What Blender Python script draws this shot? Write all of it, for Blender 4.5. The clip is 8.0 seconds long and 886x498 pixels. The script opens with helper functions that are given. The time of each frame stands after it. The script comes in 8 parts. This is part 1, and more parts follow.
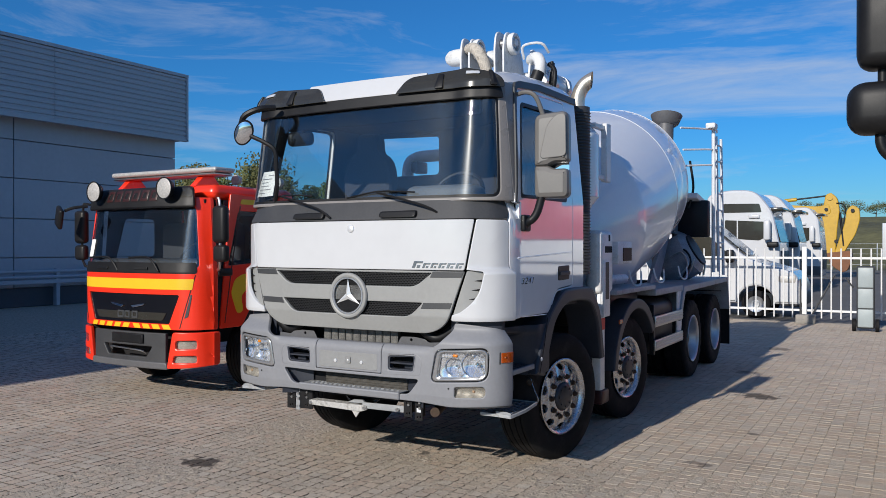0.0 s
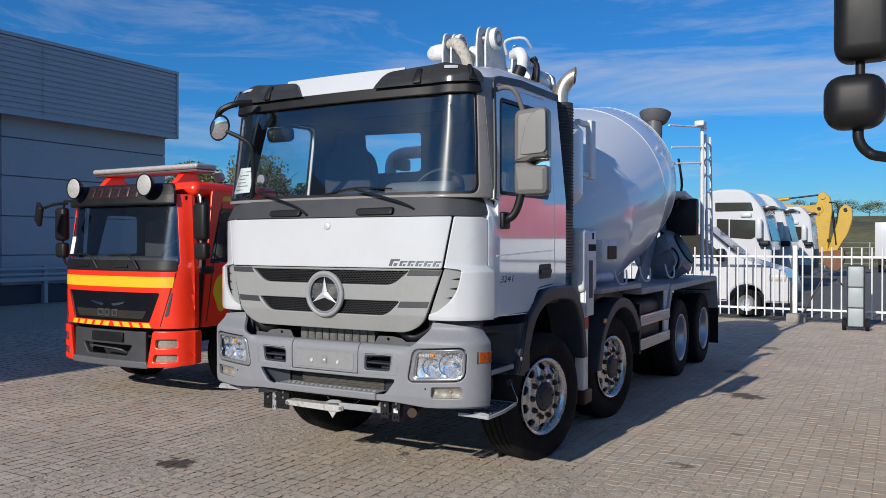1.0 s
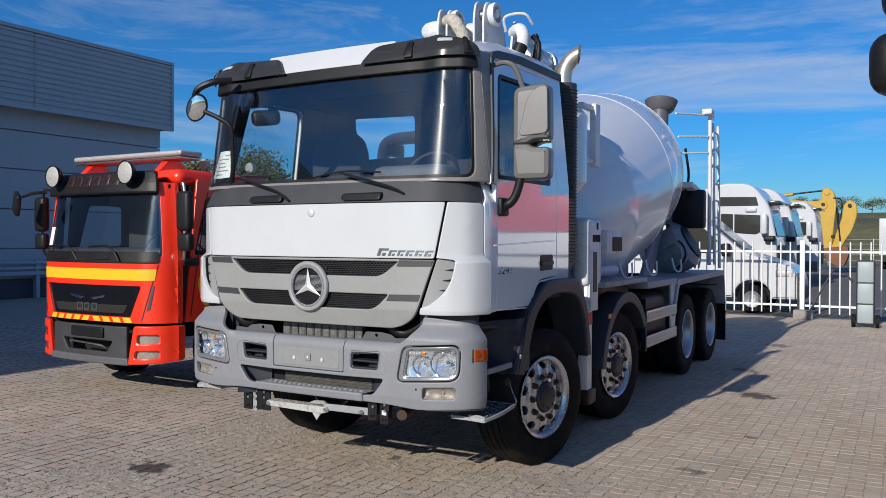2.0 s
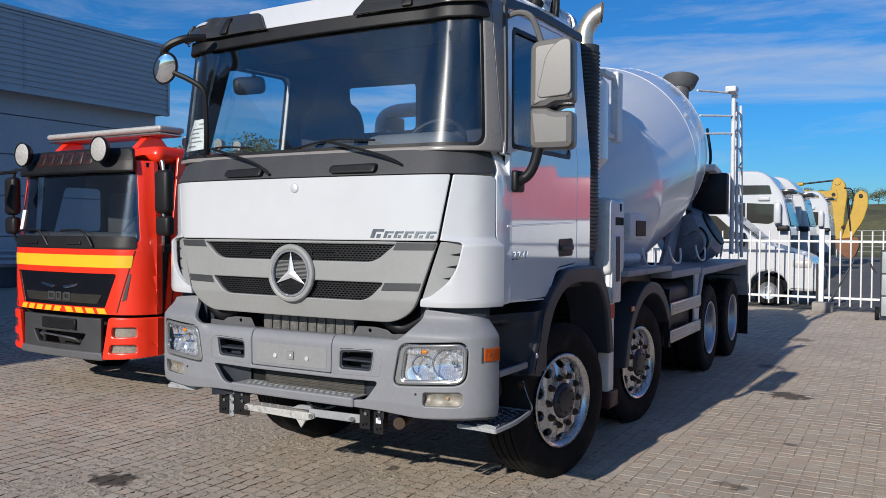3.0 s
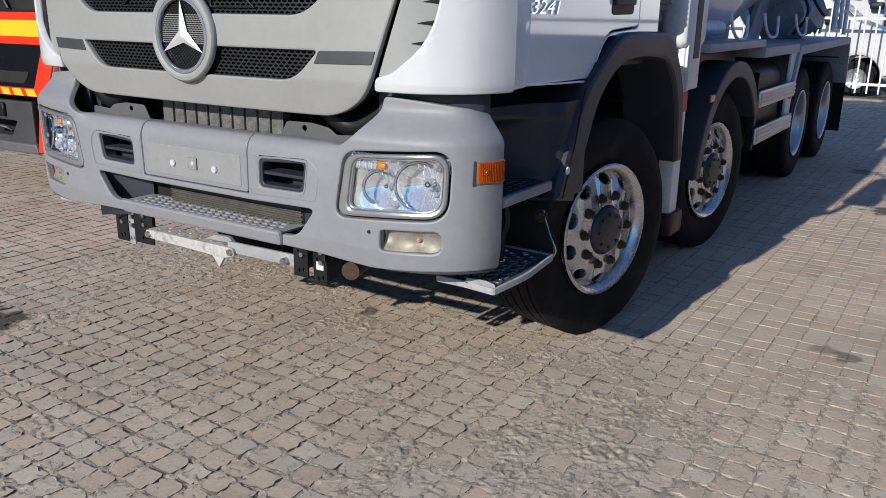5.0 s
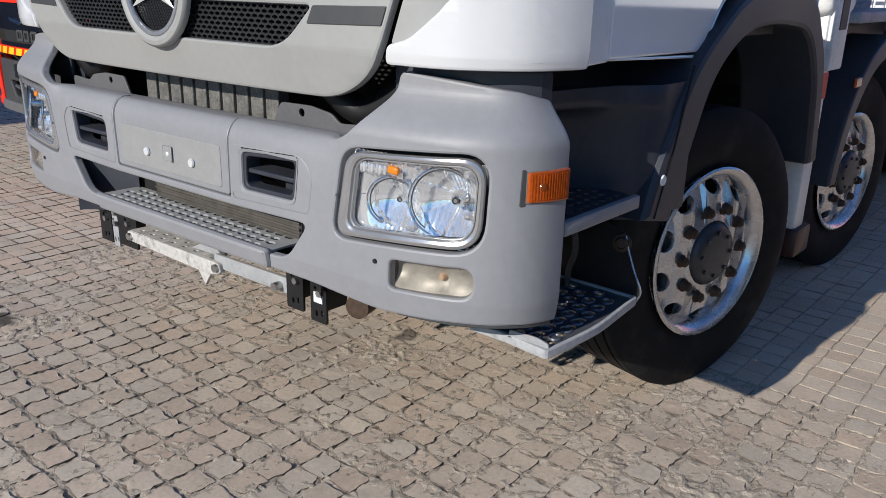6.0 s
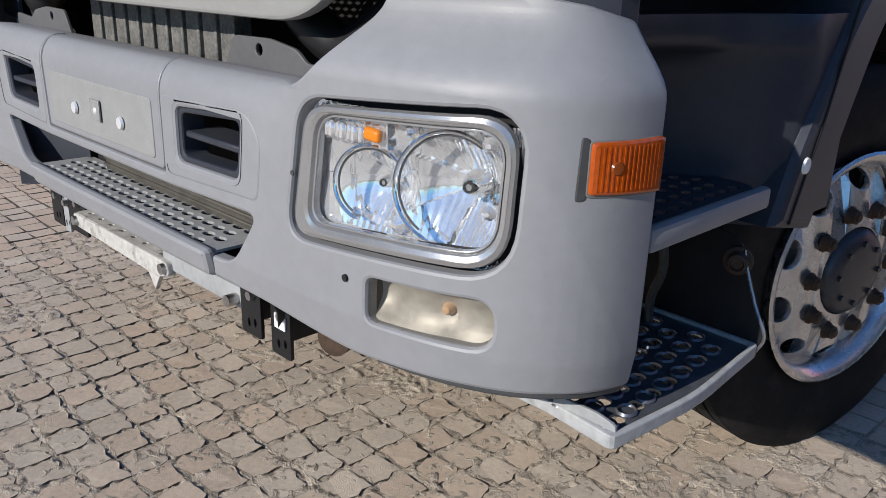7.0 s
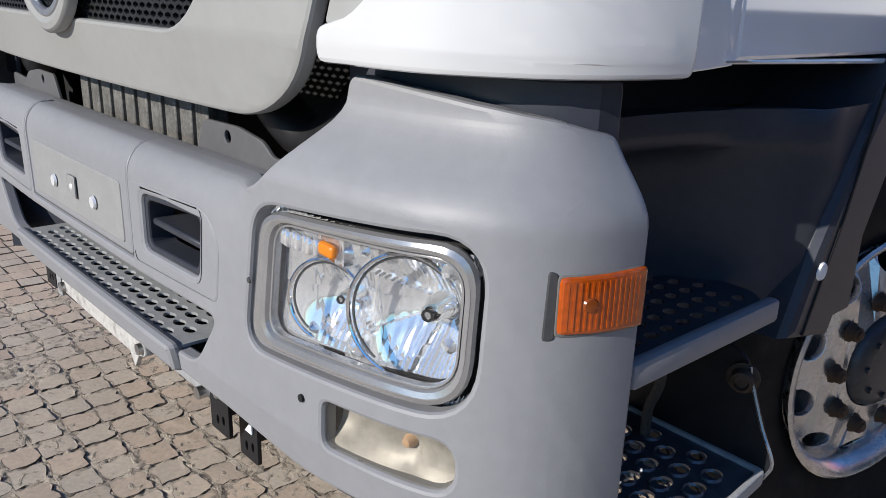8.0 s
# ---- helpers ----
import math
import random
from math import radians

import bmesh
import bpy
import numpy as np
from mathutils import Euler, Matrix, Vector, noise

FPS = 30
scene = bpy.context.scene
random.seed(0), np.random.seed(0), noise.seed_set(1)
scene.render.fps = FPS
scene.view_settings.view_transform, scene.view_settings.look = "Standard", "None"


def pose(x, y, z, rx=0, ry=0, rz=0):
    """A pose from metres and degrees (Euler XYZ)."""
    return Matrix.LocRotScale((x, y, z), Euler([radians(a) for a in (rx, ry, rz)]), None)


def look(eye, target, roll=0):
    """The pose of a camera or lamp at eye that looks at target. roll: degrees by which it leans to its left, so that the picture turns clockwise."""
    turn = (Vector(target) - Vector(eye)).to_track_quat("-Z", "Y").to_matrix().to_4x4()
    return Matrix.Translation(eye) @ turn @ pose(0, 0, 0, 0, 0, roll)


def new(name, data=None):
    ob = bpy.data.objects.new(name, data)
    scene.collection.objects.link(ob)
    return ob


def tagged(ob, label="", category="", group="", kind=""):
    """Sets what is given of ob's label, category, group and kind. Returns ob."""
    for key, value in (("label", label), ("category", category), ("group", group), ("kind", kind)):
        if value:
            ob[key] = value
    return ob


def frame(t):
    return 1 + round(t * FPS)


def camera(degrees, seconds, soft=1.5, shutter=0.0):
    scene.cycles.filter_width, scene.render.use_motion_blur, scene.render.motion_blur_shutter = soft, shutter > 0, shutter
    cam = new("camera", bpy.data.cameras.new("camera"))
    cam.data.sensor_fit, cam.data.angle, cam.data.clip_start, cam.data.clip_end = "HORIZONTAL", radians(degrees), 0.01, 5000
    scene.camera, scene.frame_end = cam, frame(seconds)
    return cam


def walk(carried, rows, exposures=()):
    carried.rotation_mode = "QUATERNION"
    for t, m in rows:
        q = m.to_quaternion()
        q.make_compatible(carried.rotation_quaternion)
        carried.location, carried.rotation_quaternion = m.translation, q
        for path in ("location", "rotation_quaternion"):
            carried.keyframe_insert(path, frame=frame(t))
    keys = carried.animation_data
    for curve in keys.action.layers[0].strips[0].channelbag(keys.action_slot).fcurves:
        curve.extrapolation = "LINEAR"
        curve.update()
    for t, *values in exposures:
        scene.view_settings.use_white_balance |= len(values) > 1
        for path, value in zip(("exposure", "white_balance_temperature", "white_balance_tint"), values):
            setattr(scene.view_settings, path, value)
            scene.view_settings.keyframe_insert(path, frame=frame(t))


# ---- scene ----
cam = camera(58.4, 8.0, 0.7)
PATH = [
    (0, (1.037, -0.196, 1.741), (0.023, 1.528, 1.735), -0.0),
    (0.5, (1.053, -0.162, 1.738), (0.05, 1.568, 1.729), 0.0),
    (1, (1.091, -0.047, 1.736), (0.088, 1.683, 1.726), 0.1),
    (1.5, (1.031, 0.108, 1.716), (0.026, 1.838, 1.7), 0.2),
    (3, (0.543, 0.983, 1.625), (-0.468, 2.708, 1.582), 0.4),
    (3.5, (0.296, 1.301, 1.592), (-0.714, 3.018, 1.406), 0.5),
    (4, (0.206, 1.709, 1.543), (-0.8, 3.399, 1.178), 0.5),
    (4.5, (0.077, 2.131, 1.531), (-0.932, 3.79, 1.052), 0.6),
    (4.7, (0.023, 2.288, 1.503), (-0.991, 3.93, 0.977), 0.7),
    (5.8, (-0.335, 3.128, 1.427), (-1.552, 4.585, 0.796), 0.9),
    (6, (-0.406, 3.26, 1.398), (-1.634, 4.707, 0.765), 1.3),
    (6.5, (-0.632, 3.605, 1.281), (-1.951, 4.956, 0.622), 1.4),
    (7, (-0.784, 3.844, 1.218), (-2.13, 5.161, 0.546), 1.7),
    (7.5, (-0.868, 4.014, 1.188), (-2.238, 5.308, 0.519), 1.7),
    (8, (-0.827, 4.017, 1.316), (-2.25, 5.276, 0.69), 1.7),
]
walk(cam, [(t, look(eye, target, roll)) for t, eye, target, roll in PATH],
     [(0, 0.0), (4.0, 0.05), (4.7, 0.15), (6.0, 0.27), (7.5, 0.34), (8.0, 0.36)])

# ---- light: low autumn sun from ahead of the lorries, clear sky with thin cirrus ----
SUN_FALL = Vector((0.20, 2.20, -1.0)).normalized()
world = bpy.data.worlds.new("sky")
scene.world = world
world.use_nodes = True
wn, wl = world.node_tree.nodes, world.node_tree.links
wn.clear()
w_out = wn.new("ShaderNodeOutputWorld")
w_bg = wn.new("ShaderNodeBackground")
w_bg.inputs["Strength"].default_value = 0.075
w_sky = wn.new("ShaderNodeTexSky")
w_sky.sky_type = "NISHITA"
w_sky.sun_disc = False
w_sky.sun_elevation = math.asin(-SUN_FALL.z)
w_sky.sun_rotation = math.atan2(-SUN_FALL.x, -SUN_FALL.y)
w_sky.altitude = 50
w_sky.air_density, w_sky.dust_density, w_sky.ozone_density = 1.0, 0.35, 3.0
w_co = wn.new("ShaderNodeTexCoord")
w_map = wn.new("ShaderNodeMapping")
w_map.inputs["Scale"].default_value = (1.6, 2.2, 12.0)
w_map.inputs["Location"].default_value = (0.35, 0.9, 0.4)
w_map.inputs["Rotation"].default_value = (0.05, 0.10, 0.5)
w_noise = wn.new("ShaderNodeTexNoise")
w_noise.inputs["Scale"].default_value = 1.6
w_noise.inputs["Detail"].default_value = 9
w_noise.inputs["Roughness"].default_value = 0.62
w_noise.inputs["Distortion"].default_value = 0.5
w_ramp = wn.new("ShaderNodeValToRGB")
w_ramp.color_ramp.elements[0].position = 0.49
w_ramp.color_ramp.elements[1].position = 0.85
w_ramp.color_ramp.elements[1].color = (0.75, 0.75, 0.75, 1)
w_mix = wn.new("ShaderNodeMixRGB")
w_mix.inputs["Color2"].default_value = (7.5, 8.0, 8.8, 1)
w_tint = wn.new("ShaderNodeMixRGB")
w_tint.blend_type = "MULTIPLY"
w_tint.inputs["Fac"].default_value = 1.0
# the blue pales towards the sun
w_near = wn.new("ShaderNodeVectorMath")
w_near.operation = "DOT_PRODUCT"
w_near.inputs[1].default_value = -SUN_FALL
wl.new(w_co.outputs["Generated"], w_near.inputs[0])
w_pale = wn.new("ShaderNodeMapRange")
w_pale.interpolation_type = "SMOOTHSTEP"
w_pale.inputs["From Min"].default_value, w_pale.inputs["From Max"].default_value = 0.62, 1.0
wl.new(w_near.outputs["Value"], w_pale.inputs["Value"])
w_hue = wn.new("ShaderNodeMixRGB")
w_hue.inputs["Color1"].default_value = (0.23, 0.83, 1.42, 1)
w_hue.inputs["Color2"].default_value = (0.44, 0.90, 1.36, 1)
wl.new(w_pale.outputs[0], w_hue.inputs["Fac"])
w_low = wn.new("ShaderNodeMapRange")
w_low.interpolation_type = "SMOOTHSTEP"
w_low.inputs["From Min"].default_value, w_low.inputs["From Max"].default_value = 0.16, 0.0
w_low.inputs["To Max"].default_value = 0.8
w_haze = wn.new("ShaderNodeMixRGB")
w_haze.inputs["Color2"].default_value = (0.46, 0.88, 1.25, 1)
wl.new(w_low.outputs[0], w_haze.inputs["Fac"])
wl.new(w_hue.outputs["Color"], w_haze.inputs["Color1"])
wl.new(w_haze.outputs["Color"], w_tint.inputs["Color2"])
wl.new(w_co.outputs["Generated"], w_map.inputs["Vector"])
wl.new(w_map.outputs["Vector"], w_noise.inputs["Vector"])
w_dir = wn.new("ShaderNodeSeparateXYZ")
wl.new(w_co.outputs["Generated"], w_dir.inputs[0])
w_band = wn.new("ShaderNodeMapRange")
w_band.interpolation_type = "SMOOTHSTEP"
w_band.inputs["From Min"].default_value, w_band.inputs["From Max"].default_value = 0.07, 0.0
w_off = wn.new("ShaderNodeMath")
w_off.operation = "SUBTRACT"
w_off.inputs[1].default_value = 0.200
w_abs = wn.new("ShaderNodeMath")
w_abs.operation = "ABSOLUTE"
wl.new(w_dir.outputs["Z"], w_off.inputs[0])
wl.new(w_off.outputs[0], w_abs.inputs[0])
wl.new(w_dir.outputs["Z"], w_low.inputs["Value"])
wl.new(w_abs.outputs[0], w_band.inputs["Value"])
w_side = wn.new("ShaderNodeMapRange")
w_side.inputs["From Min"].default_value, w_side.inputs["From Max"].default_value = 0.80, 0.97
w_side.inputs["To Max"].default_value = 0.16
wl.new(w_dir.outputs["Y"], w_side.inputs["Value"])
w_layer = wn.new("ShaderNodeMath")
w_layer.operation = "MULTIPLY_ADD"
wl.new(w_band.outputs[0], w_layer.inputs[0])
wl.new(w_side.outputs[0], w_layer.inputs[1])
wl.new(w_noise.outputs["Fac"], w_layer.inputs[2])
wl.new(w_layer.outputs[0], w_ramp.inputs["Fac"])
wl.new(w_ramp.outputs["Color"], w_mix.inputs["Fac"])
wl.new(w_sky.outputs["Color"], w_tint.inputs["Color1"])
wl.new(w_tint.outputs["Color"], w_mix.inputs["Color1"])
wl.new(w_mix.outputs["Color"], w_bg.inputs["Color"])
wl.new(w_bg.outputs["Background"], w_out.inputs["Surface"])

sun = new("sun", bpy.data.lights.new("sun", "SUN"))
sun.data.energy = 4.3
sun.data.angle = radians(0.53)
sun.data.color = (1.0, 0.935, 0.85)
sun.matrix_world = look(Vector((-3, 4, 4)) - SUN_FALL * 40, (-3, 4, 4))

# ---- materials ----
def material(name, base, rough=0.5, metal=0.0, vary=0.12, scale=6.0, grain=60.0, bump=0.0, bump_scale=120.0,
             dark=None, coat=0.0, spec=0.5, stain=0.0, stain_scale=2.5, stain_colour=None, island=False, rand=0.0, mineral=False):
    """A painted, plastic, metal or mineral surface with large patches, fine grain and optional stains and relief."""
    m = bpy.data.materials.new(name)
    m.use_nodes = True
    n, l = m.node_tree.nodes, m.node_tree.links
    p = n["Principled BSDF"]
    co = n.new("ShaderNodeTexCoord")
    geo = n.new("ShaderNodeNewGeometry")
    big = n.new("ShaderNodeTexNoise")
    big.inputs["Scale"].default_value, big.inputs["Detail"].default_value = scale, 5
    fine = n.new("ShaderNodeTexNoise")
    fine.inputs["Scale"].default_value, fine.inputs["Detail"].default_value = grain, 4
    for q in (big, fine):
        l.new(geo.outputs["Position"], q.inputs["Vector"])
    add = n.new("ShaderNodeMath")
    add.operation = "ADD"
    l.new(big.outputs["Fac"], add.inputs[0])
    l.new(fine.outputs["Fac"], add.inputs[1])
    rng = n.new("ShaderNodeMapRange")
    rng.inputs["From Min"].default_value, rng.inputs["From Max"].default_value = 0.7, 1.3
    l.new(add.outputs[0], rng.inputs["Value"])
    mix = n.new("ShaderNodeMixRGB")
    lo = dark or tuple(c * (1 - vary) for c in base)
    hi = tuple(min(1, c * (1 + vary * 0.6)) for c in base)
    mix.inputs["Color1"].default_value, mix.inputs["Color2"].default_value = (*lo, 1), (*hi, 1)
    l.new(rng.outputs[0], mix.inputs["Fac"])
    colour = mix.outputs["Color"]
    if stain:
        sn = n.new("ShaderNodeTexNoise")
        sn.inputs["Scale"].default_value, sn.inputs["Detail"].default_value = stain_scale, 8
        sn.inputs["Roughness"].default_value = 0.7
        l.new(geo.outputs["Position"], sn.inputs["Vector"])
        sr = n.new("ShaderNodeMapRange")
        sr.inputs["From Min"].default_value, sr.inputs["From Max"].default_value = 0.52, 0.72
        sr.inputs["To Max"].default_value = stain
        l.new(sn.outputs["Fac"], sr.inputs["Value"])
        sm = n.new("ShaderNodeMixRGB")
        sm.inputs["Color2"].default_value = (*(stain_colour or tuple(c * 0.45 for c in base)), 1)
        l.new(sr.outputs[0], sm.inputs["Fac"])
        l.new(colour, sm.inputs["Color1"])
        colour = sm.outputs["Color"]
    if rand:
        hsv = n.new("ShaderNodeHueSaturation")
        rr = n.new("ShaderNodeMapRange")
        rr.inputs["To Min"].default_value, rr.inputs["To Max"].default_value = 1 - rand, 1 + rand
        if island:
            l.new(geo.outputs["Random Per Island"], rr.inputs["Value"])
        else:
            inf = n.new("ShaderNodeObjectInfo")
            l.new(inf.outputs["Random"], rr.inputs["Value"])
        l.new(rr.outputs[0], hsv.inputs["Value"])
        if mineral:
            fm = n.new("ShaderNodeMath")
            fm.operation = "MULTIPLY"
            fm.inputs[1].default_value = 37.0
            l.new(rr.inputs["Value"].links[0].from_socket, fm.inputs[0])
            fr = n.new("ShaderNodeMath")
            fr.operation = "FRACT"
            l.new(fm.outputs[0], fr.inputs[0])
            hm = n.new("ShaderNodeMapRange")
            hm.inputs["To Min"].default_value, hm.inputs["To Max"].default_value = 0.490, 0.506
            sm2 = n.new("ShaderNodeMapRange")
            sm2.inputs["To Min"].default_value, sm2.inputs["To Max"].default_value = 1.18, 0.85
            for q, key in ((hm, "Hue"), (sm2, "Saturation")):
                l.new(fr.outputs[0], q.inputs["Value"])
                l.new(q.outputs[0], hsv.inputs[key])
        l.new(colour, hsv.inputs["Color"])
        colour = hsv.outputs["Color"]
    l.new(colour, p.inputs["Base Color"])
    rv = n.new("ShaderNodeMapRange")
    rv.inputs["To Min"].default_value, rv.inputs["To Max"].default_value = max(0.02, rough * 0.8), min(1, rough * 1.25)
    l.new(big.outputs["Fac"], rv.inputs["Value"])
    l.new(rv.outputs[0], p.inputs["Roughness"])
    p.inputs["Metallic"].default_value = metal
    p.inputs["Specular IOR Level"].default_value = spec
    p.inputs["Coat Weight"].default_value = coat
    p.inputs["Coat Roughness"].default_value = 0.04
    if bump:
        bn = n.new("ShaderNodeTexNoise")
        bn.inputs["Scale"].default_value, bn.inputs["Detail"].default_value = bump_scale, 6
        l.new(geo.outputs["Position"], bn.inputs["Vector"])
        bp = n.new("ShaderNodeBump")
        bp.inputs["Strength"].default_value, bp.inputs["Distance"].default_value = bump, 0.01
        l.new(bn.outputs["Fac"], bp.inputs["Height"])
        l.new(bp.outputs["Normal"], p.inputs["Normal"])
    return m


def glass_sheet(name, tint, gloss=1.0, rough=0.0, haze=0.0):
    """A thin pane: see-through with a tint, mirror gloss by its angle, a dusty haze round the highlights."""
    m = bpy.data.materials.new(name)
    m.use_nodes = True
    n, l = m.node_tree.nodes, m.node_tree.links
    n.clear()
    out = n.new("ShaderNodeOutputMaterial")
    tr = n.new("ShaderNodeBsdfTransparent")
    tr.inputs["Color"].default_value = (*tint, 1)
    gl = n.new("ShaderNodeBsdfGlossy")
    gl.inputs["Roughness"].default_value = rough
    lw = n.new("ShaderNodeLayerWeight")
    pw = n.new("ShaderNodeMath")
    pw.operation = "POWER"
    pw.inputs[1].default_value = 4.0
    mul = n.new("ShaderNodeMath")
    mul.operation = "MULTIPLY_ADD"
    mul.inputs[1].default_value, mul.inputs[2].default_value = 0.85 * gloss, 0.04 * gloss
    mul.use_clamp = True
    mix = n.new("ShaderNodeMixShader")
    l.new(lw.outputs["Facing"], pw.inputs[0])
    l.new(pw.outputs[0], mul.inputs[0])
    l.new(mul.outputs[0], mix.inputs["Fac"])
    l.new(tr.outputs[0], mix.inputs[1])
    film = gl
    if haze:
        soft = n.new("ShaderNodeBsdfGlossy")
        soft.inputs["Roughness"].default_value = 0.24
        film = n.new("ShaderNodeMixShader")
        film.inputs["Fac"].default_value = haze
        l.new(gl.outputs[0], film.inputs[1])
        l.new(soft.outputs[0], film.inputs[2])
    l.new(film.outputs[0], mix.inputs[2])
    l.new(mix.outputs[0], out.inputs["Surface"])
    return m


M_WHITE = material("white_paint", (0.585, 0.592, 0.605), 0.22, vary=0.03, scale=1.5, grain=9, coat=0.6)
M_OLDWHITE = material("worn_white_paint", (0.74, 0.75, 0.75), 0.38, vary=0.10, scale=5, grain=60, stain=0.45, stain_scale=9, stain_colour=(0.30, 0.29, 0.27))
M_BUMPER = material("grey_bumper_plastic", (0.226, 0.230, 0.245), 0.50, vary=0.06, scale=3, grain=40, bump=0.05, bump_scale=500, stain=0.15, stain_scale=3, stain_colour=(0.33, 0.33, 0.33))
M_GRILLE = material("light_grey_grille_paint", (0.285, 0.287, 0.278), 0.45, vary=0.05, scale=3, grain=40, stain=0.12, stain_scale=4)
M_STRIPE = material("dark_grey_plastic_strip", (0.05, 0.052, 0.055), 0.45, vary=0.1)
M_BLACK = material("black_plastic", (0.011, 0.011, 0.012), 0.45, spec=0.3, vary=0.25, bump=0.05, bump_scale=400)
M_COWL = material("charcoal_cowl_plastic", (0.045, 0.046, 0.049), 0.5, vary=0.15, bump=0.05, bump_scale=300)
M_DARKGREY = material("dark_grey_fender_plastic", (0.034, 0.038, 0.050), 0.42, vary=0.15, scale=4, stain=0.3, stain_scale=6, stain_colour=(0.055, 0.057, 0.068), spec=0.35)
M_SMOKE = material("smoked_visor_plastic", (0.035, 0.032, 0.024), 0.16, vary=0.1, coat=0.5)
M_RUBBER = material("tyre_rubber", (0.010, 0.010, 0.011), 0.78, vary=0.25, scale=8, grain=70, bump=0.12, bump_scale=200, stain=0.4, stain_scale=7, stain_colour=(0.045, 0.042, 0.038), spec=0.2)
M_ALLOY = material("polished_aluminium", (0.62, 0.62, 0.63), 0.26, 0.80, vary=0.16, scale=14, grain=90, stain=0.5, stain_scale=20, stain_colour=(0.30, 0.29, 0.28))
M_STEELRIM = material("silver_steel_rim", (0.50, 0.52, 0.55), 0.35, 0.8, vary=0.12)
M_NUT = material("rusty_steel", (0.07, 0.045, 0.03), 0.65, 0.5, vary=0.35, scale=30)
M_STEEL = material("brushed_steel", (0.50, 0.50, 0.50), 0.35, 1.0, vary=0.15, scale=9)
M_EXHAUST = material("heated_steel", (0.62, 0.56, 0.48), 0.32, 0.75, vary=0.2, scale=8)
M_CHROME = material("chrome", (0.82, 0.83, 0.84), 0.05, 1.0, vary=0.03)
M_TREAD = material("worn_tread_plate", (0.13, 0.14, 0.165), 0.36, 0.55, vary=0.2, scale=25, stain=0.4, stain_scale=18)
M_CHASSIS = material("black_chassis_paint", (0.008, 0.009, 0.012), 0.45, vary=0.25, stain=0.3, stain_scale=6, stain_colour=(0.04, 0.038, 0.036), spec=0.3)
M_DRUM = material("white_grey_drum_paint", (0.84, 0.845, 0.86), 0.22, vary=0.04, scale=2, coat=0.55, stain=0.10, stain_scale=2)
M_FRAMEWHITE = material("white_frame_paint", (0.68, 0.70, 0.725), 0.42, vary=0.14, scale=6, stain=0.6, stain_scale=9, stain_colour=(0.20, 0.19, 0.18))
M_SILVERTRIM = material("silver_grey_mirror_plastic", (0.150, 0.143, 0.135), 0.34, vary=0.05)
M_MESH = material("black_grille_wire", (0.016, 0.016, 0.017), 0.40, vary=0.2)
# near black that stands in for deep shade in gaps, holes and linings
M_VOID = material("void_and_lining_shade", (0.004, 0.004, 0.005), 0.8, vary=0.2)
M_RADIATOR = material("dusty_radiator_fins", (0.17, 0.165, 0.155), 0.6, 0.4, vary=0.5, scale=25, grain=140)
M_SEAT = material("grey_seat_fabric", (0.035, 0.036, 0.042), 0.9, vary=0.2, grain=200)
M_DASH = material("grey_dashboard", (0.11, 0.115, 0.12), 0.6, vary=0.1)
M_PAPER = material("white_paper", (0.80, 0.80, 0.78), 0.7, vary=0.03)
M_INK = material("grey_print", (0.25, 0.25, 0.27), 0.7, vary=0.1)
M_AMBER = material("amber_lens", (0.43, 0.072, 0.004), 0.12, vary=0.30, grain=120, coat=0.6)
M_AMBERDARK = material("dark_amber", (0.22, 0.05, 0.008), 0.2, vary=0.1)
M_AMBERBULB = material("orange_bulb", (0.66, 0.20, 0.015), 0.2, vary=0.1)
M_REFLECTOR = material("mirror_reflector", (0.95, 0.955, 0.96), 0.04, 0.74, vary=0.03, scale=20)
M_GLOSSBLACK = material("gloss_black_plastic", (0.006, 0.006, 0.008), 0.22, vary=0.2)
M_RED = material("red_paint", (0.90, 0.036, 0.010), 0.30, vary=0.04, scale=2, coat=0.3)
M_BODYRED = material("bright_red_body_paint", (0.66, 0.085, 0.085), 0.3, vary=0.05, coat=0.4)
M_YELLOW = material("yellow_film", (0.80, 0.50, 0.02), 0.35, vary=0.05)
M_DARKRED = material("dark_red_lettering", (0.035, 0.008, 0.008), 0.4, vary=0.1)
M_REDMARK = material("red_sticker", (0.60, 0.05, 0.03), 0.5, vary=0.2)
M_CAT = material("yellow_machine_paint", (0.52, 0.31, 0.02), 0.45, vary=0.12, stain=0.3, stain_scale=2)
M_RUST = material("rusty_bucket_steel", (0.20, 0.085, 0.04), 0.75, vary=0.35, scale=3)
M_GLASS = glass_sheet("windscreen_glass", (0.92, 0.96, 0.97), 2.0, 0.0, 0.09)
M_TINTGLASS = glass_sheet("side_window_glass", (0.90, 0.94, 0.95), 1.0)
M_CLEAR = glass_sheet("headlamp_lens", (0.93, 0.94, 0.95), 0.8)
M_FROST = glass_sheet("frosted_lamp_lens", (0.80, 0.79, 0.76), 1.0, 0.25)
M_MIRRORGLASS = material("mirror_glass", (0.85, 0.87, 0.90), 0.02, 1.0, vary=0.01)
M_PANEL = material("blue_grey_wall_panel", (0.42, 0.45, 0.49), 0.5, vary=0.06, scale=0.7, grain=8, stain=0.1, stain_scale=0.6)
M_CLAD = material("dark_grey_ribbed_cladding", (0.42, 0.445, 0.48), 0.42, 0.2, vary=0.08, scale=0.8)
M_PLINTH = material("dark_concrete_plinth", (0.08, 0.085, 0.095), 0.8, vary=0.15, bump=0.2)
M_STONE = material("grey_brown_concrete_paver", (0.535, 0.448, 0.355), 0.88, vary=0.20, scale=1.3, grain=70, bump=0.34, bump_scale=330, stain=0.45, stain_scale=1.6, stain_colour=(0.29, 0.250, 0.222), rand=0.06, mineral=True)
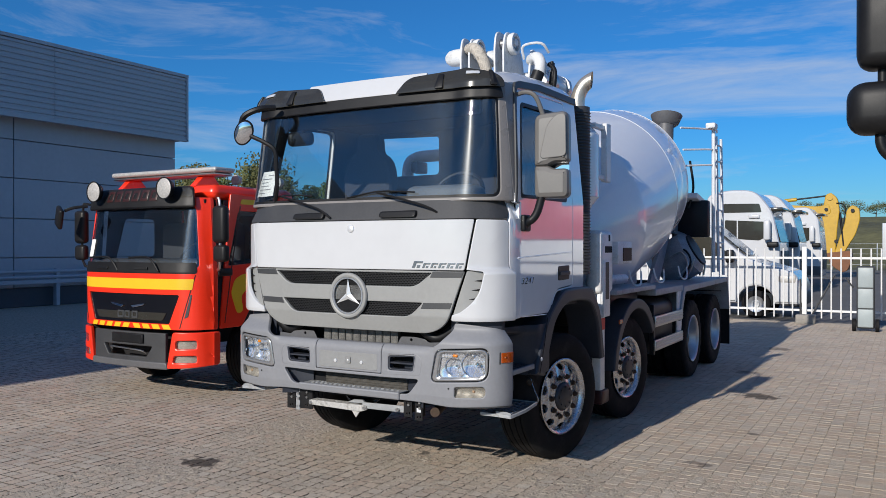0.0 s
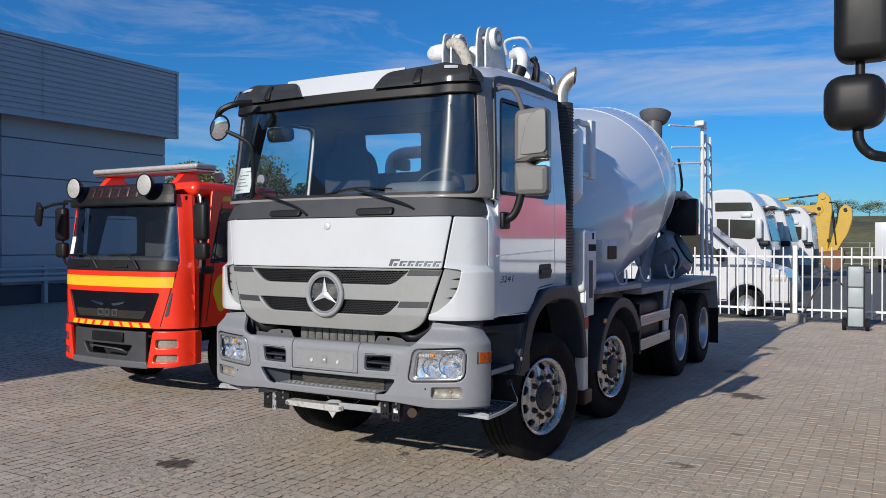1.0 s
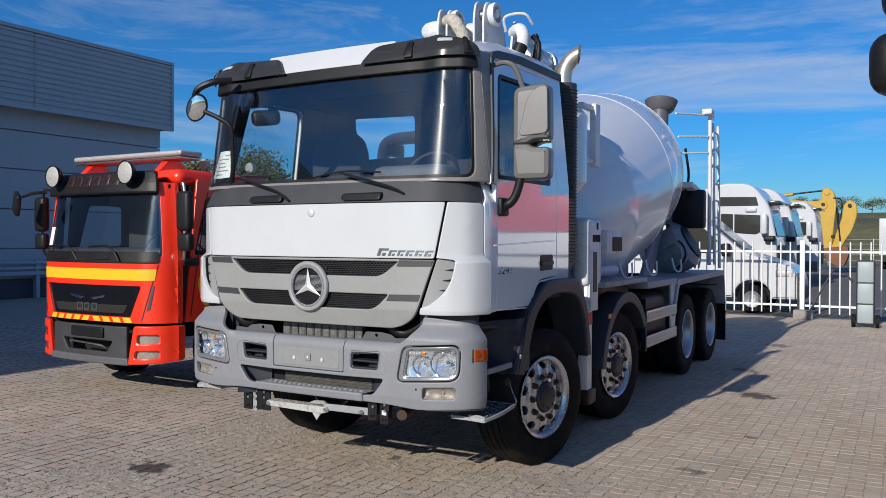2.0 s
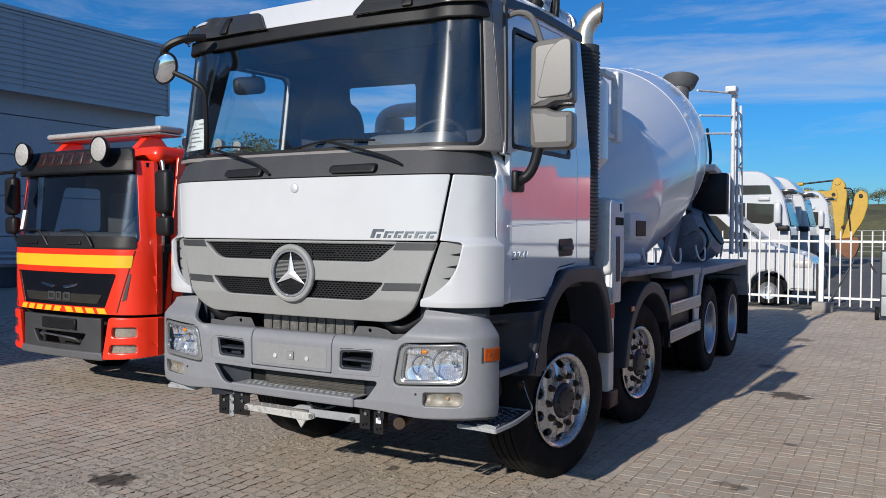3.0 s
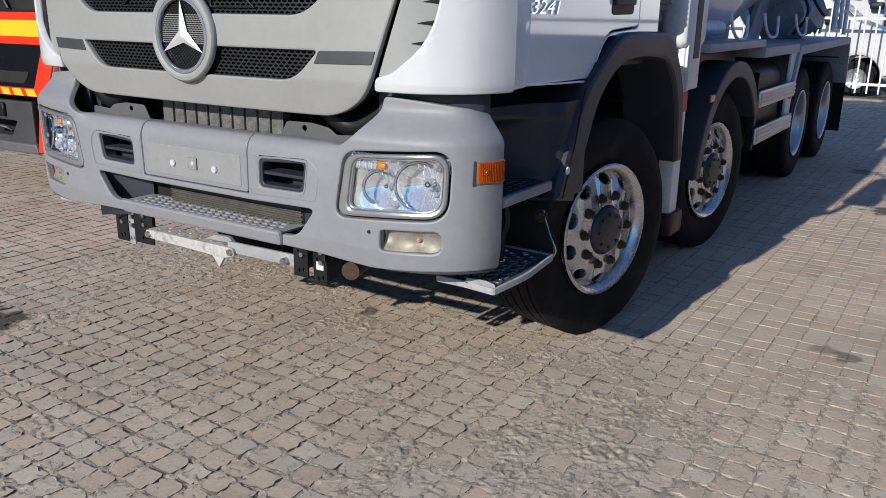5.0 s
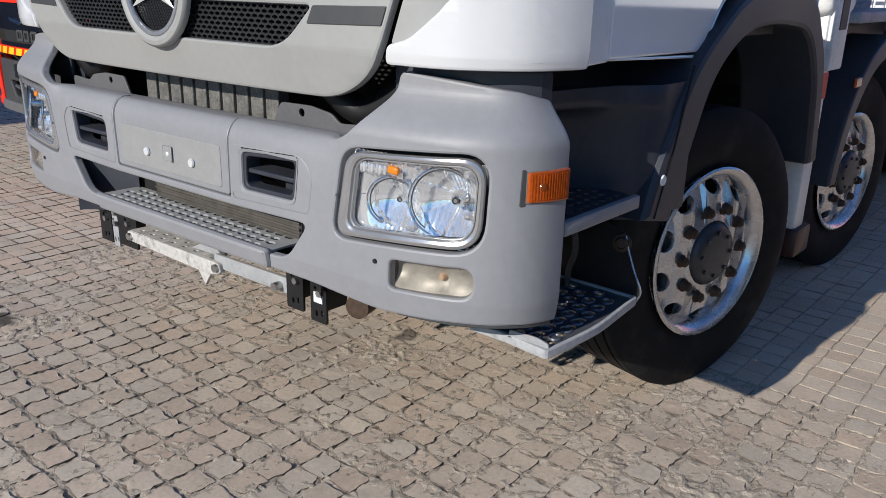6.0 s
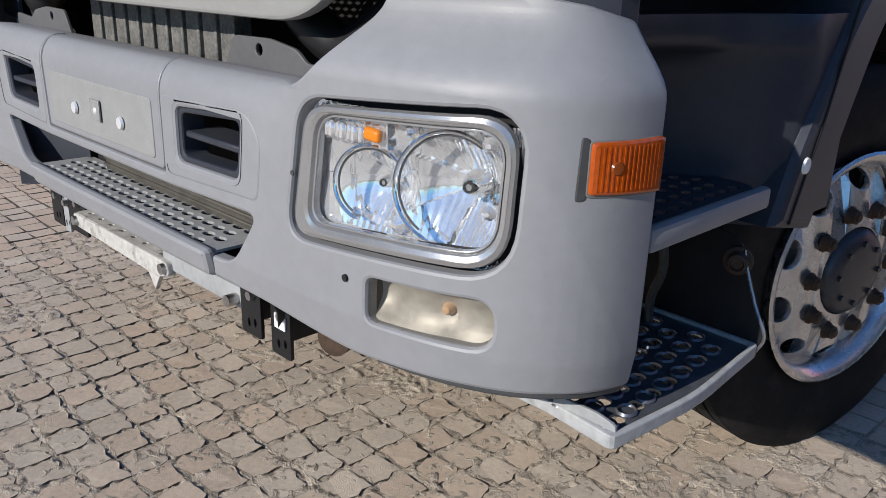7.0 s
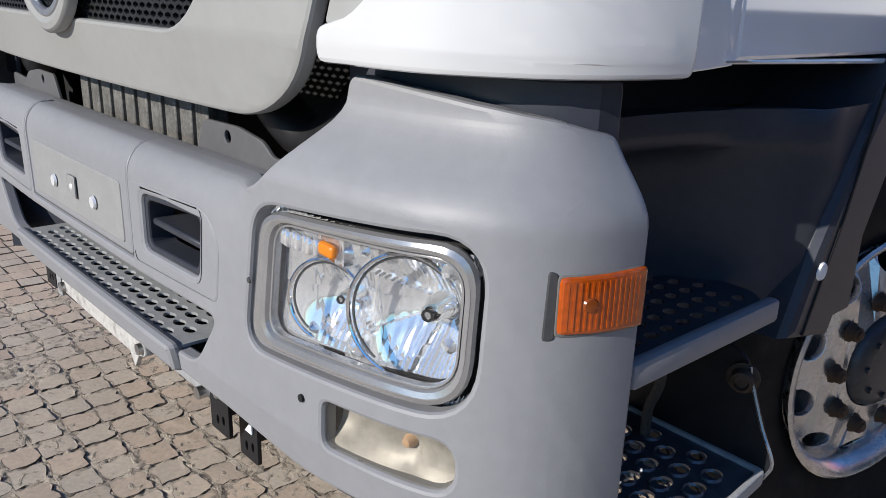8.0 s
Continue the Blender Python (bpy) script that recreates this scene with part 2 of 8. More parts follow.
M_STONES = material("grey_brown_concrete_pavers", (0.535, 0.448, 0.355), 0.88, vary=0.20, scale=1.3, grain=70, bump=0.34, bump_scale=330, stain=0.45, stain_scale=1.6, stain_colour=(0.29, 0.250, 0.222), rand=0.06, mineral=True, island=True)
M_SAND = material("sandy_joint_grit", (0.45, 0.385, 0.308), 0.95, vary=0.40, scale=18, grain=170, bump=0.7, bump_scale=230, stain=0.7, stain_scale=11, stain_colour=(0.16, 0.132, 0.105))
# side faces of the pavers, much darker than their tops
M_JOINT = material("dark_paver_flank", (0.115, 0.094, 0.074), 0.95, vary=0.5, scale=9, grain=120)
M_ASPHALT = material("pale_asphalt", (0.13, 0.125, 0.12), 0.9, vary=0.2, scale=0.5, grain=30, stain=0.4, stain_scale=0.3, bump=0.2)
M_FENCE = material("white_fence_paint", (0.78, 0.78, 0.76), 0.4, vary=0.06)
M_CONCRETE = material("concrete_block", (0.30, 0.28, 0.25), 0.9, vary=0.2, bump=0.4)
M_GREYBOX = material("grey_steel_cabinet", (0.33, 0.38, 0.39), 0.4, vary=0.08)
M_GRASS = material("dry_grass_bank", (0.14, 0.13, 0.05), 0.95, vary=0.5, scale=0.12, grain=1.5, bump=0.6, bump_scale=2)
M_LEAF = material("tree_leaves", (0.12, 0.16, 0.036), 0.6, vary=0.4, scale=0.8, grain=6, rand=0.35, island=True)
M_LEAFDRY = material("olive_leaves", (0.12, 0.12, 0.038), 0.6, vary=0.4, scale=0.8, grain=6, rand=0.35, island=True)
M_BARK = material("tree_bark", (0.09, 0.07, 0.05), 0.9, vary=0.3, bump=0.5, bump_scale=30)
M_PILLAR = material("brown_grey_pillar_plastic", (0.235, 0.218, 0.205), 0.28, vary=0.08)
M_FOGBACK = material("dusty_lamp_reflector", (0.48, 0.465, 0.445), 0.5, 0.25, vary=0.22, scale=40)
M_GLOSSWHITE = material("polished_white_paint", (0.88, 0.88, 0.89), 0.07, vary=0.03, scale=1.5, grain=9, coat=1.0)
M_POLEGREY = material("grey_lorry_plastic", (0.10, 0.10, 0.105), 0.5, vary=0.12)


def add_spots(m, spots):
    """Dried oil spots of uneven outline on the paving: (x, y, radius, strength)."""
    n, l = m.node_tree.nodes, m.node_tree.links
    p = n["Principled BSDF"]
    source = p.inputs["Base Color"].links[0].from_socket
    geo = n.new("ShaderNodeNewGeometry")
    ns = n.new("ShaderNodeTexNoise")
    ns.inputs["Scale"].default_value, ns.inputs["Detail"].default_value = 9.0, 5
    l.new(geo.outputs["Position"], ns.inputs["Vector"])
    for x, y, r, k in spots:
        d = n.new("ShaderNodeVectorMath")
        d.operation = "DISTANCE"
        d.inputs[1].default_value = (x, y, 0)
        l.new(geo.outputs["Position"], d.inputs[0])
        q = n.new("ShaderNodeMath")
        q.operation = "MULTIPLY_ADD"
        q.inputs[1].default_value = r * 1.9
        l.new(ns.outputs["Fac"], q.inputs[0])
        l.new(d.outputs["Value"], q.inputs[2])
        mr = n.new("ShaderNodeMapRange")
        mr.inputs["From Min"].default_value, mr.inputs["From Max"].default_value = r * 1.75, r * 1.45
        mr.inputs["To Min"].default_value, mr.inputs["To Max"].default_value = 0.0, k
        l.new(q.outputs[0], mr.inputs["Value"])
        mx = n.new("ShaderNodeMixRGB")
        mx.inputs["Color2"].default_value = (0.045, 0.036, 0.030, 1)
        l.new(mr.outputs[0], mx.inputs["Fac"])
        l.new(source, mx.inputs["Color1"])
        source = mx.outputs["Color"]
    l.new(source, p.inputs["Base Color"])


for one in (M_STONE, M_STONES, M_SAND, M_JOINT):
    add_spots(one, [(-3.90, 4.33, 0.22, 0.9), (-0.46, 9.60, 0.28, 0.85), (-0.47, 6.35, 0.10, 0.45), (-0.36, 6.30, 0.09, 0.6), (-0.85, 14.3, 0.3, 0.6), (-2.48, 5.47, 0.07, 0.7), (-0.2, 7.6, 0.08, 0.6), (-0.9, 11.4, 0.2, 0.6)])
M_SATIN = material("satin_bright_metal", (0.80, 0.81, 0.82), 0.32, 0.45, vary=0.06)
M_DARKCHROME = material("aged_chrome", (0.36, 0.37, 0.40), 0.22, 0.85, vary=0.15, scale=30)
# cab lining with the inside shade and reflected sky blue put into its colour
M_CABDARK = material("shaded_cab_lining", (0.013, 0.016, 0.022), 0.8, vary=0.15)
M_FOGBULB = material("pale_orange_bulb", (0.62, 0.42, 0.28), 0.3, vary=0.1)
M_STEPRIM = material("worn_step_edge", (0.35, 0.36, 0.37), 0.5, vary=0.15, scale=30, stain=0.6, stain_scale=26, stain_colour=(0.12, 0.12, 0.13))
M_LAMPRIM = material("pale_lamp_frame", (0.36, 0.36, 0.365), 0.18, 0.55, vary=0.10, scale=14, grain=300, coat=1.0, bump=0.05, bump_scale=500)
M_CHIPPED = material("chipped_grey_white_paint", (0.46, 0.45, 0.43), 0.55, vary=0.15, scale=30, stain=0.8, stain_scale=26, stain_colour=(0.07, 0.06, 0.055))
M_CRUST = material("concrete_crust", (0.52, 0.47, 0.40), 0.85, vary=0.25, scale=30, stain=0.8, stain_scale=28, stain_colour=(0.12, 0.10, 0.08), bump=0.6, bump_scale=60)
M_HUB = material("dark_hub_metal", (0.045, 0.05, 0.06), 0.35, 0.3, vary=0.2, scale=30)
M_STEPGREY = material("grey_painted_step", (0.30, 0.31, 0.32), 0.5, vary=0.15, scale=20, stain=0.3, stain_scale=18)
M_PLATEFIELD = material("rubbed_grey_plastic", (0.245, 0.247, 0.245), 0.6, vary=0.10, scale=30, grain=260, stain=0.25, stain_scale=25, stain_colour=(0.30, 0.30, 0.295))
M_GALV = material("dull_grey_deck_plate", (0.31, 0.335, 0.375), 0.5, 0.2, vary=0.2, scale=8, stain=0.5, stain_scale=5, stain_colour=(0.09, 0.09, 0.095))
M_COOLER = material("brown_grey_cooler", (0.085, 0.078, 0.068), 0.6, 0.3, vary=0.3, scale=25, grain=140)

for one in (M_GLOSSWHITE, M_DRUM):
    one.node_tree.nodes["Principled BSDF"].inputs["Coat IOR"].default_value = 1.9

# ---- building helpers ----
def thing(name, at, label, category, group="", turn=0.0):
    """An Empty at a thing's base, which carries its parts."""
    ob = new(name)
    ob.empty_display_size = 0.2
    ob.matrix_world = pose(*at, 0, 0, turn)
    return tagged(ob, label, category, group)


def finish(bm, angle=38):
    mark = bm.verts.layers.int.get("plate")
    if mark is not None:
        bm.verts.layers.int.remove(mark)
        angle = min(angle, 21)
    bmesh.ops.recalc_face_normals(bm, faces=bm.faces)
    for f in bm.faces:
        f.smooth = True
    lim = radians(angle)
    for e in bm.edges:
        if len(e.link_faces) == 2:
            e.smooth = e.calc_face_angle(0) < lim


def part(name, bm, mat, parent=None, label="", angle=38, m=None):
    """Links a bmesh as ONE mesh object, in its parent's space, under a thing or a part."""
    finish(bm, angle)
    me = bpy.data.meshes.new(name)
    bm.to_mesh(me)
    bm.free()
    for one in (mat if isinstance(mat, (list, tuple)) else [mat]):
        me.materials.append(one)
    ob = new(name, me)
    if parent is not None:
        ob.parent = parent
    if m is not None:
        ob.matrix_basis = m
    if label:
        ob["label"] = label
    return ob


def again(ob, m, parent=None):
    """Another object on the same mesh, at m in its parent's space."""
    o = ob.copy()
    scene.collection.objects.link(o)
    o.parent = parent if parent is not None else ob.parent
    o.matrix_basis = m
    return o


def box(bm, x0, x1, y0, y1, z0, z1, bevel=0.0, seg=2, m=None):
    v = [bm.verts.new((x, y, z)) for x in (x0, x1) for y in (y0, y1) for z in (z0, z1)]
    fs = [bm.faces.new([v[i] for i in q]) for q in ((0, 1, 3, 2), (4, 6, 7, 5), (0, 4, 5, 1), (2, 3, 7, 6), (0, 2, 6, 4), (1, 5, 7, 3))]
    got = list(v)
    if bevel:
        es = list({e for f in fs for e in f.edges})
        r = bmesh.ops.bevel(bm, geom=es, offset=bevel, segments=seg, affect="EDGES", profile=0.5)
        got = [q for q in v if q.is_valid] + list(r["verts"])
    if m is not None:
        bmesh.ops.transform(bm, matrix=m, verts=list(set(got)))
    return bm


def boxed(x0, x1, y0, y1, z0, z1, bevel=0.0, seg=2, m=None):
    return box(bmesh.new(), x0, x1, y0, y1, z0, z1, bevel, seg, m)


def lathe(bm, prof, n=32, m=None, closed=False):
    """Turns a profile of (radius, height) about z; m places it."""
    m = m or Matrix()
    rings = []
    for r, h in prof:
        if r < 1e-6:
            rings.append([bm.verts.new(m @ Vector((0, 0, h)))] * n)
        else:
            rings.append([bm.verts.new(m @ Vector((r * math.cos(2 * math.pi * i / n), r * math.sin(2 * math.pi * i / n), h))) for i in range(n)])
    pairs = list(zip(rings, rings[1:]))
    if closed:
        pairs.append((rings[-1], rings[0]))
    for a, b in pairs:
        for i in range(n):
            j = (i + 1) % n
            q = []
            for v in (a[i], a[j], b[j], b[i]):
                if v not in q:
                    q.append(v)
            if len(q) > 2:
                bm.faces.new(q)
    return bm


def rod(bm, a, b, r, n=10, r2=None):
    """A round bar between two points."""
    a, b = Vector(a), Vector(b)
    m = Matrix.Translation(a) @ (b - a).to_track_quat("Z", "Y").to_matrix().to_4x4()
    h = (b - a).length
    q = r if r2 is None else r2
    return lathe(bm, [(0, 0), (r, 0), (q, h), (0, h)], n, m)


def tube(bm, pts, r, n=10, smooth=4):
    """A bent pipe along points, rounded by a spline."""
    p = [Vector(q) for q in pts]
    if smooth > 1 and len(p) > 2:
        ext = [p[0] * 2 - p[1]] + p + [p[-1] * 2 - p[-2]]
        out = []
        for i in range(1, len(ext) - 2):
            a, b, c, d = ext[i - 1:i + 3]
            for k in range(smooth):
                t = k / smooth
                out.append(0.5 * ((2 * b) + (c - a) * t + (2 * a - 5 * b + 4 * c - d) * t * t + (3 * b - a - 3 * c + d) * t ** 3))
        p = out + [p[-1]]
    rings, up = [], None
    for i, q in enumerate(p):
        d = (p[min(i + 1, len(p) - 1)] - p[max(i - 1, 0)]).normalized()
        if up is None:
            up = d.orthogonal().normalized()
        up = (up - d * up.dot(d)).normalized()
        side = d.cross(up)
        rr = r[min(i, len(r) - 1)] if isinstance(r, (list, tuple)) else r
        rings.append([bm.verts.new(q + (up * math.cos(2 * math.pi * k / n) + side * math.sin(2 * math.pi * k / n)) * rr) for k in range(n)])
    for a, b in zip(rings, rings[1:]):
        for k in range(n):
            bm.faces.new((a[k], a[(k + 1) % n], b[(k + 1) % n], b[k]))
    bm.faces.new(rings[0])
    bm.faces.new(list(reversed(rings[-1])))
    return bm


def rounded(pts, r=0.02, n=5):
    """A polygon of (a, b) with rounded corners; a third number is a corner's own radius."""
    out = []
    k = len(pts)
    for i in range(k):
        p0, p1, p2 = Vector(pts[i - 1][:2]), Vector(pts[i][:2]), Vector(pts[(i + 1) % k][:2])
        rr = pts[i][2] if len(pts[i]) > 2 else r
        a, b = (p0 - p1), (p2 - p1)
        rr = min(rr, a.length * 0.49, b.length * 0.49)
        if rr < 1e-4:
            out.append(p1)
            continue
        s, e = p1 + a.normalized() * rr, p1 + b.normalized() * rr
        for j in range(n + 1):
            t = j / n
            out.append(s * (1 - t) ** 2 + p1 * 2 * t * (1 - t) + e * t * t)
    return [(p.x, p.y) for p in out]


def oval(cx, cy, rx, ry, n=20, turn=0.0):
    c, s = math.cos(turn), math.sin(turn)
    return [(cx + rx * math.cos(2 * math.pi * i / n) * c - ry * math.sin(2 * math.pi * i / n) * s,
             cy + rx * math.cos(2 * math.pi * i / n) * s + ry * math.sin(2 * math.pi * i / n) * c) for i in range(n)]


def sheet(outlines, depth, bevel=0.0):
    """A flat plate in (s, d, z): outline and holes in (s, z), front at d = 0, back at d = depth, edges rounded by bevel."""
    cu = bpy.data.curves.new("shape", "CURVE")
    cu.dimensions, cu.fill_mode = "2D", "BOTH"
    cu.extrude, cu.bevel_depth, cu.bevel_resolution, cu.offset = depth / 2 - bevel, bevel, 1, -bevel
    for o in outlines:
        sp = cu.splines.new("POLY")
        sp.points.add(len(o) - 1)
        for q, (a, b) in zip(sp.points, o):
            q.co = (a, b, 0, 1)
        sp.use_cyclic_u = True
    ob = bpy.data.objects.new("shape", cu)
    scene.collection.objects.link(ob)
    me = bpy.data.meshes.new_from_object(ob.evaluated_get(bpy.context.evaluated_depsgraph_get()))
    bm = bmesh.new()
    bm.from_mesh(me)
    bpy.data.objects.remove(ob)
    bpy.data.curves.remove(cu)
    bpy.data.meshes.remove(me)
    bmesh.ops.remove_doubles(bm, verts=bm.verts, dist=1e-5)
    for v in bm.verts:
        a, b, c = v.co
        v.co = (a, depth / 2 - c, b)
    bm.verts.layers.int.new("plate")
    return bm


def slices(bm, axis, values):
    no = Vector((axis == "x", axis == "y", axis == "z"))
    for q in values:
        bmesh.ops.bisect_plane(bm, geom=bm.verts[:] + bm.edges[:] + bm.faces[:], plane_co=no * q, plane_no=no)
    return bm


def spread(a, b, step):
    k = max(1, round((b - a) / step))
    return [a + (b - a) * i / k for i in range(1, k)]


def plan(points, step=0.01):
    """A smooth plan line through (x, y) from the middle outwards, mirrored; gives place and inward way at the length s."""
    p = [Vector((-points[1][0], points[1][1]))] + [Vector(q) for q in points] + [Vector(points[-1]) * 2 - Vector(points[-2])]
    line = []
    for i in range(1, len(p) - 2):
        a, b, c, d = p[i - 1:i + 3]
        for k in range(12):
            t = k / 12
            line.append(0.5 * ((2 * b) + (c - a) * t + (2 * a - 5 * b + 4 * c - d) * t * t + (3 * b - a - 3 * c + d) * t ** 3))
    line.append(p[-2])
    run = [0.0]
    for a, b in zip(line, line[1:]):
        run.append(run[-1] + (b - a).length)

    def at(s):
        q = abs(s)
        i = 0
        while i < len(run) - 2 and run[i + 1] < q:
            i += 1
        w = (line[i + 1] - line[i]).normalized()
        g = line[i] + w * (q - run[i])
        sign = 1 if s >= 0 else -1
        return Vector((g.x * sign, g.y)), Vector((-w.y * sign, w.x))
    at.length = run[-1]
    at.run, at.line = run, line
    return at


def wrapped(bm, line, push=lambda s, z: 0.0, cut=0.05, corner=0.035, start=0.75, rise=0.12):
    """Lays a sheet on a plan line; push gives a further way inwards by place."""
    ss = [v.co.x for v in bm.verts]
    lo, hi = min(ss), max(ss)
    marks = [-s for s in spread(start, 2.4, corner)] + spread(-start, start, cut) + spread(start, 2.4, corner)
    slices(bm, "x", [q for q in marks if lo + 0.004 < q < hi - 0.004])
    zs = [v.co.z for v in bm.verts]
    slices(bm, "z", spread(min(zs), max(zs), rise))
    for v in bm.verts:
        s, d, z = v.co
        g, inward = line(s)
        g = g + inward * (d + push(s, z))
        v.co = (g.x, g.y, z)
    return bm


def arc_of(line, x):
    """The length along a plan line at which it stands x from the middle."""
    for r, q in zip(line.run, line.line):
        if q.x >= x:
            return r
    return line.run[-1]


def moved(bm, m):
    bmesh.ops.transform(bm, matrix=m, verts=bm.verts)
    return bm


def flat_to(bm, kind, at):
    """Stands a sheet (s, d, z) on a side: kind '+x' has its front to +x with s running along y; '-x' the other side; '+y' to the back; 'top' faces up."""
    for v in bm.verts:
        s, d, z = v.co
        v.co = {"+x": (at - d, s, z), "-x": (-at + d, s, z), "-y": (s, at + d, z), "+y": (s, at - d, z), "top": (s, z, at - d)}[kind]
    return bm


def letters(text, size, depth):
    """Raised figures as a mesh in (s, d, z)."""
    cu = bpy.data.curves.new("figures", "FONT")
    cu.body, cu.size, cu.extrude, cu.align_x = text, size, depth / 2, "LEFT"
    ob = bpy.data.objects.new("figures", cu)
    scene.collection.objects.link(ob)
    me = bpy.data.meshes.new_from_object(ob.evaluated_get(bpy.context.evaluated_depsgraph_get()))
    bm = bmesh.new()
    bm.from_mesh(me)
    bpy.data.objects.remove(ob)
    bpy.data.curves.remove(cu)
    bpy.data.meshes.remove(me)
    for v in bm.verts:
        a, b, c = v.co
        v.co = (a, depth / 2 - c, b)
    return bm

# ---- setting: ground, yard, hall, fence, distance ----
YARD_X0, YARD_X1, YARD_Y0, YARD_Y1 = -21.0, 9.0, -14.0, 19.95


def slab(name, x0, x1, y0, y1, z, mat, label, depth=0.3):
    return tagged(part(name, boxed(x0, x1, y0, y1, z - depth, z), mat), label, "ground", kind="structure")


slab("ground", -900, 900, -900, 1500, -0.030, M_GRASS, "dry olive grass land out to the horizon")
slab("road", -60, 60, YARD_Y1, 66, -0.008, M_ASPHALT, "pale worn asphalt of the yard behind the fence", 0.02)
slab("pavement", YARD_X0, YARD_X1, YARD_Y0, YARD_Y1, -0.0072, M_SAND, "sandy grit bed between grey brown pavers", 0.018)


def joint_sand(x0, x1, y0, y1):
    """Joints swept full of sand, where the yard is less trodden."""
    ob = part("joint_sand", boxed(x0, x1, y0, y1, -0.0066, -0.0030), M_SAND, bpy.data.objects["pavement"])
    ob["label"] = "joints swept full of pale sand"


joint_sand(0.42, 8.9, -13.9, YARD_Y1 - 0.05)
joint_sand(-4.4, 0.42, 6.12, YARD_Y1 - 0.05)


def ridge():
    """A grassy bank with an uneven crest beyond the yard."""
    bm = bmesh.new()
    nx, ny = 70, 14
    g = []
    for j in range(ny + 1):
        row = []
        for i in range(nx + 1):
            x, y = -140 + 260 * i / nx, 74 + 70 * j / ny
            t = j / ny
            h = 6.4 * (t * t * (3 - 2 * t)) ** 0.8 + 0.5 * noise.noise(Vector((x * 0.05, y * 0.06, 1)))
            row.append(bm.verts.new((x, y, max(-0.2, h * (1 if j else 0) - 0.1))))
        g.append(row)
    for j in range(ny):
        for i in range(nx):
            bm.faces.new((g[j][i], g[j][i + 1], g[j + 1][i + 1], g[j + 1][i]))
    r = bmesh.ops.extrude_face_region(bm, geom=bm.faces[:])
    for v in r["geom"]:
        if isinstance(v, bmesh.types.BMVert):
            v.co.z = -1.0
    tagged(part("hill", bm, M_GRASS), "dry grassy bank with an uneven crest", "hill", kind="structure")


ridge()


# hall: a long wall of sandwich panels under projecting ribbed cladding
def hall():
    wall_x, end_y, low_y = -21.0, 18.88, -40.0
    w = tagged(part("wall_west", boxed(wall_x - 14, wall_x - 0.12, low_y, end_y - 0.02, 0, 7.4), M_PANEL), "blue grey insulated panel wall of a long hall", "wall", kind="structure")
    zs = [0.55, 1.42, 2.55, 3.70, 4.80, 5.50]
    ys = [low_y, -29, -17, -5, 1.0, 7.0, 13.1, end_y]
    for z0, z1 in zip(zs, zs[1:]):
        for y0, y1 in zip(ys, ys[1:]):
            part("panel", boxed(wall_x - 0.12, wall_x, y0 + 0.012, y1 - 0.012, z0 + 0.012, z1 - 0.012, 0.008, 1), M_PANEL, w)
    tagged(part("plinth", boxed(wall_x - 0.12, wall_x + 0.03, low_y, end_y, 0, 0.54, 0.01, 1), M_PLINTH), "dark concrete plinth along the hall", "plinth", kind="structure")
    bm = bmesh.new()
    top_y = end_y + 0.07
    z0, z1, pitch = 5.42, 7.62, 0.157
    k = round((z1 - z0) / pitch)
    prof = []
    for i in range(k):
        b = z0 + i * pitch
        prof += [(0.035, b + 0.005), (0.035, b + 0.075), (0.0, b + 0.095), (0.0, b + 0.140)]
    back = -0.6
    for y0, y1 in ((low_y, 0.9), (0.92, 14.0), (14.02, top_y)):
        ring0 = [bm.verts.new((wall_x + 0.5 + d, y0, z)) for d, z in prof]
        ring1 = [bm.verts.new((wall_x + 0.5 + d, y1, z)) for d, z in prof]
        for a in range(len(prof) - 1):
            bm.faces.new((ring0[a], ring1[a], ring1[a + 1], ring0[a + 1]))
    tagged(part("cladding", bm, M_CLAD, angle=25), "dark grey horizontally ribbed metal cladding", "cladding", kind="structure")
    bm = boxed(wall_x - 14, wall_x + 0.49, low_y, top_y - 0.01, z0 + 0.01, z1 - 0.06)
    box(bm, wall_x - 14, wall_x + 0.56, top_y - 0.06, top_y + 0.02, z0 - 0.02, z1 + 0.02)
    box(bm, wall_x + 0.44, wall_x + 0.57, low_y, top_y + 0.02, z1 - 0.06, z1 + 0.04)
    box(bm, wall_x + 0.40, wall_x + 0.56, low_y, top_y + 0.02, z0 - 0.06, z0)
    tagged(part("roof_trim", bm, M_CLAD), "dark grey metal roof edge and corner trim", "trim", kind="structure")
    rail = thing("guard_rail", (wall_x + 0.3, 10, 0), "blue grey steel guard rail along the hall wall", "guard rail")
    for z in (0.86, 1.02):
        part("rail", rod(bmesh.new(), (0, -30, z), (0, 8.6, z), 0.05, 8), M_PANEL, rail)
    part("beam", boxed(-0.16, 0.04, -30, 8.6, 0.66, 0.78, 0.01, 1), M_PANEL, rail)
    for y in (-12, -6, -0.5, 4.2, 8.2):
        part("post", boxed(-0.14, 0.02, y, y + 0.12, 0, 1.1, 0.01, 1), M_PANEL, rail)


hall()
# unseen block of assumed form, added to close the yard and cast its shade
tagged(part("wall_south_west", boxed(-21.1, -9.9, -13.9, 3.4, 0, 6.0, 0.02, 1), M_PANEL), "unseen blue grey block added to shade the yard", "wall", kind="structure")

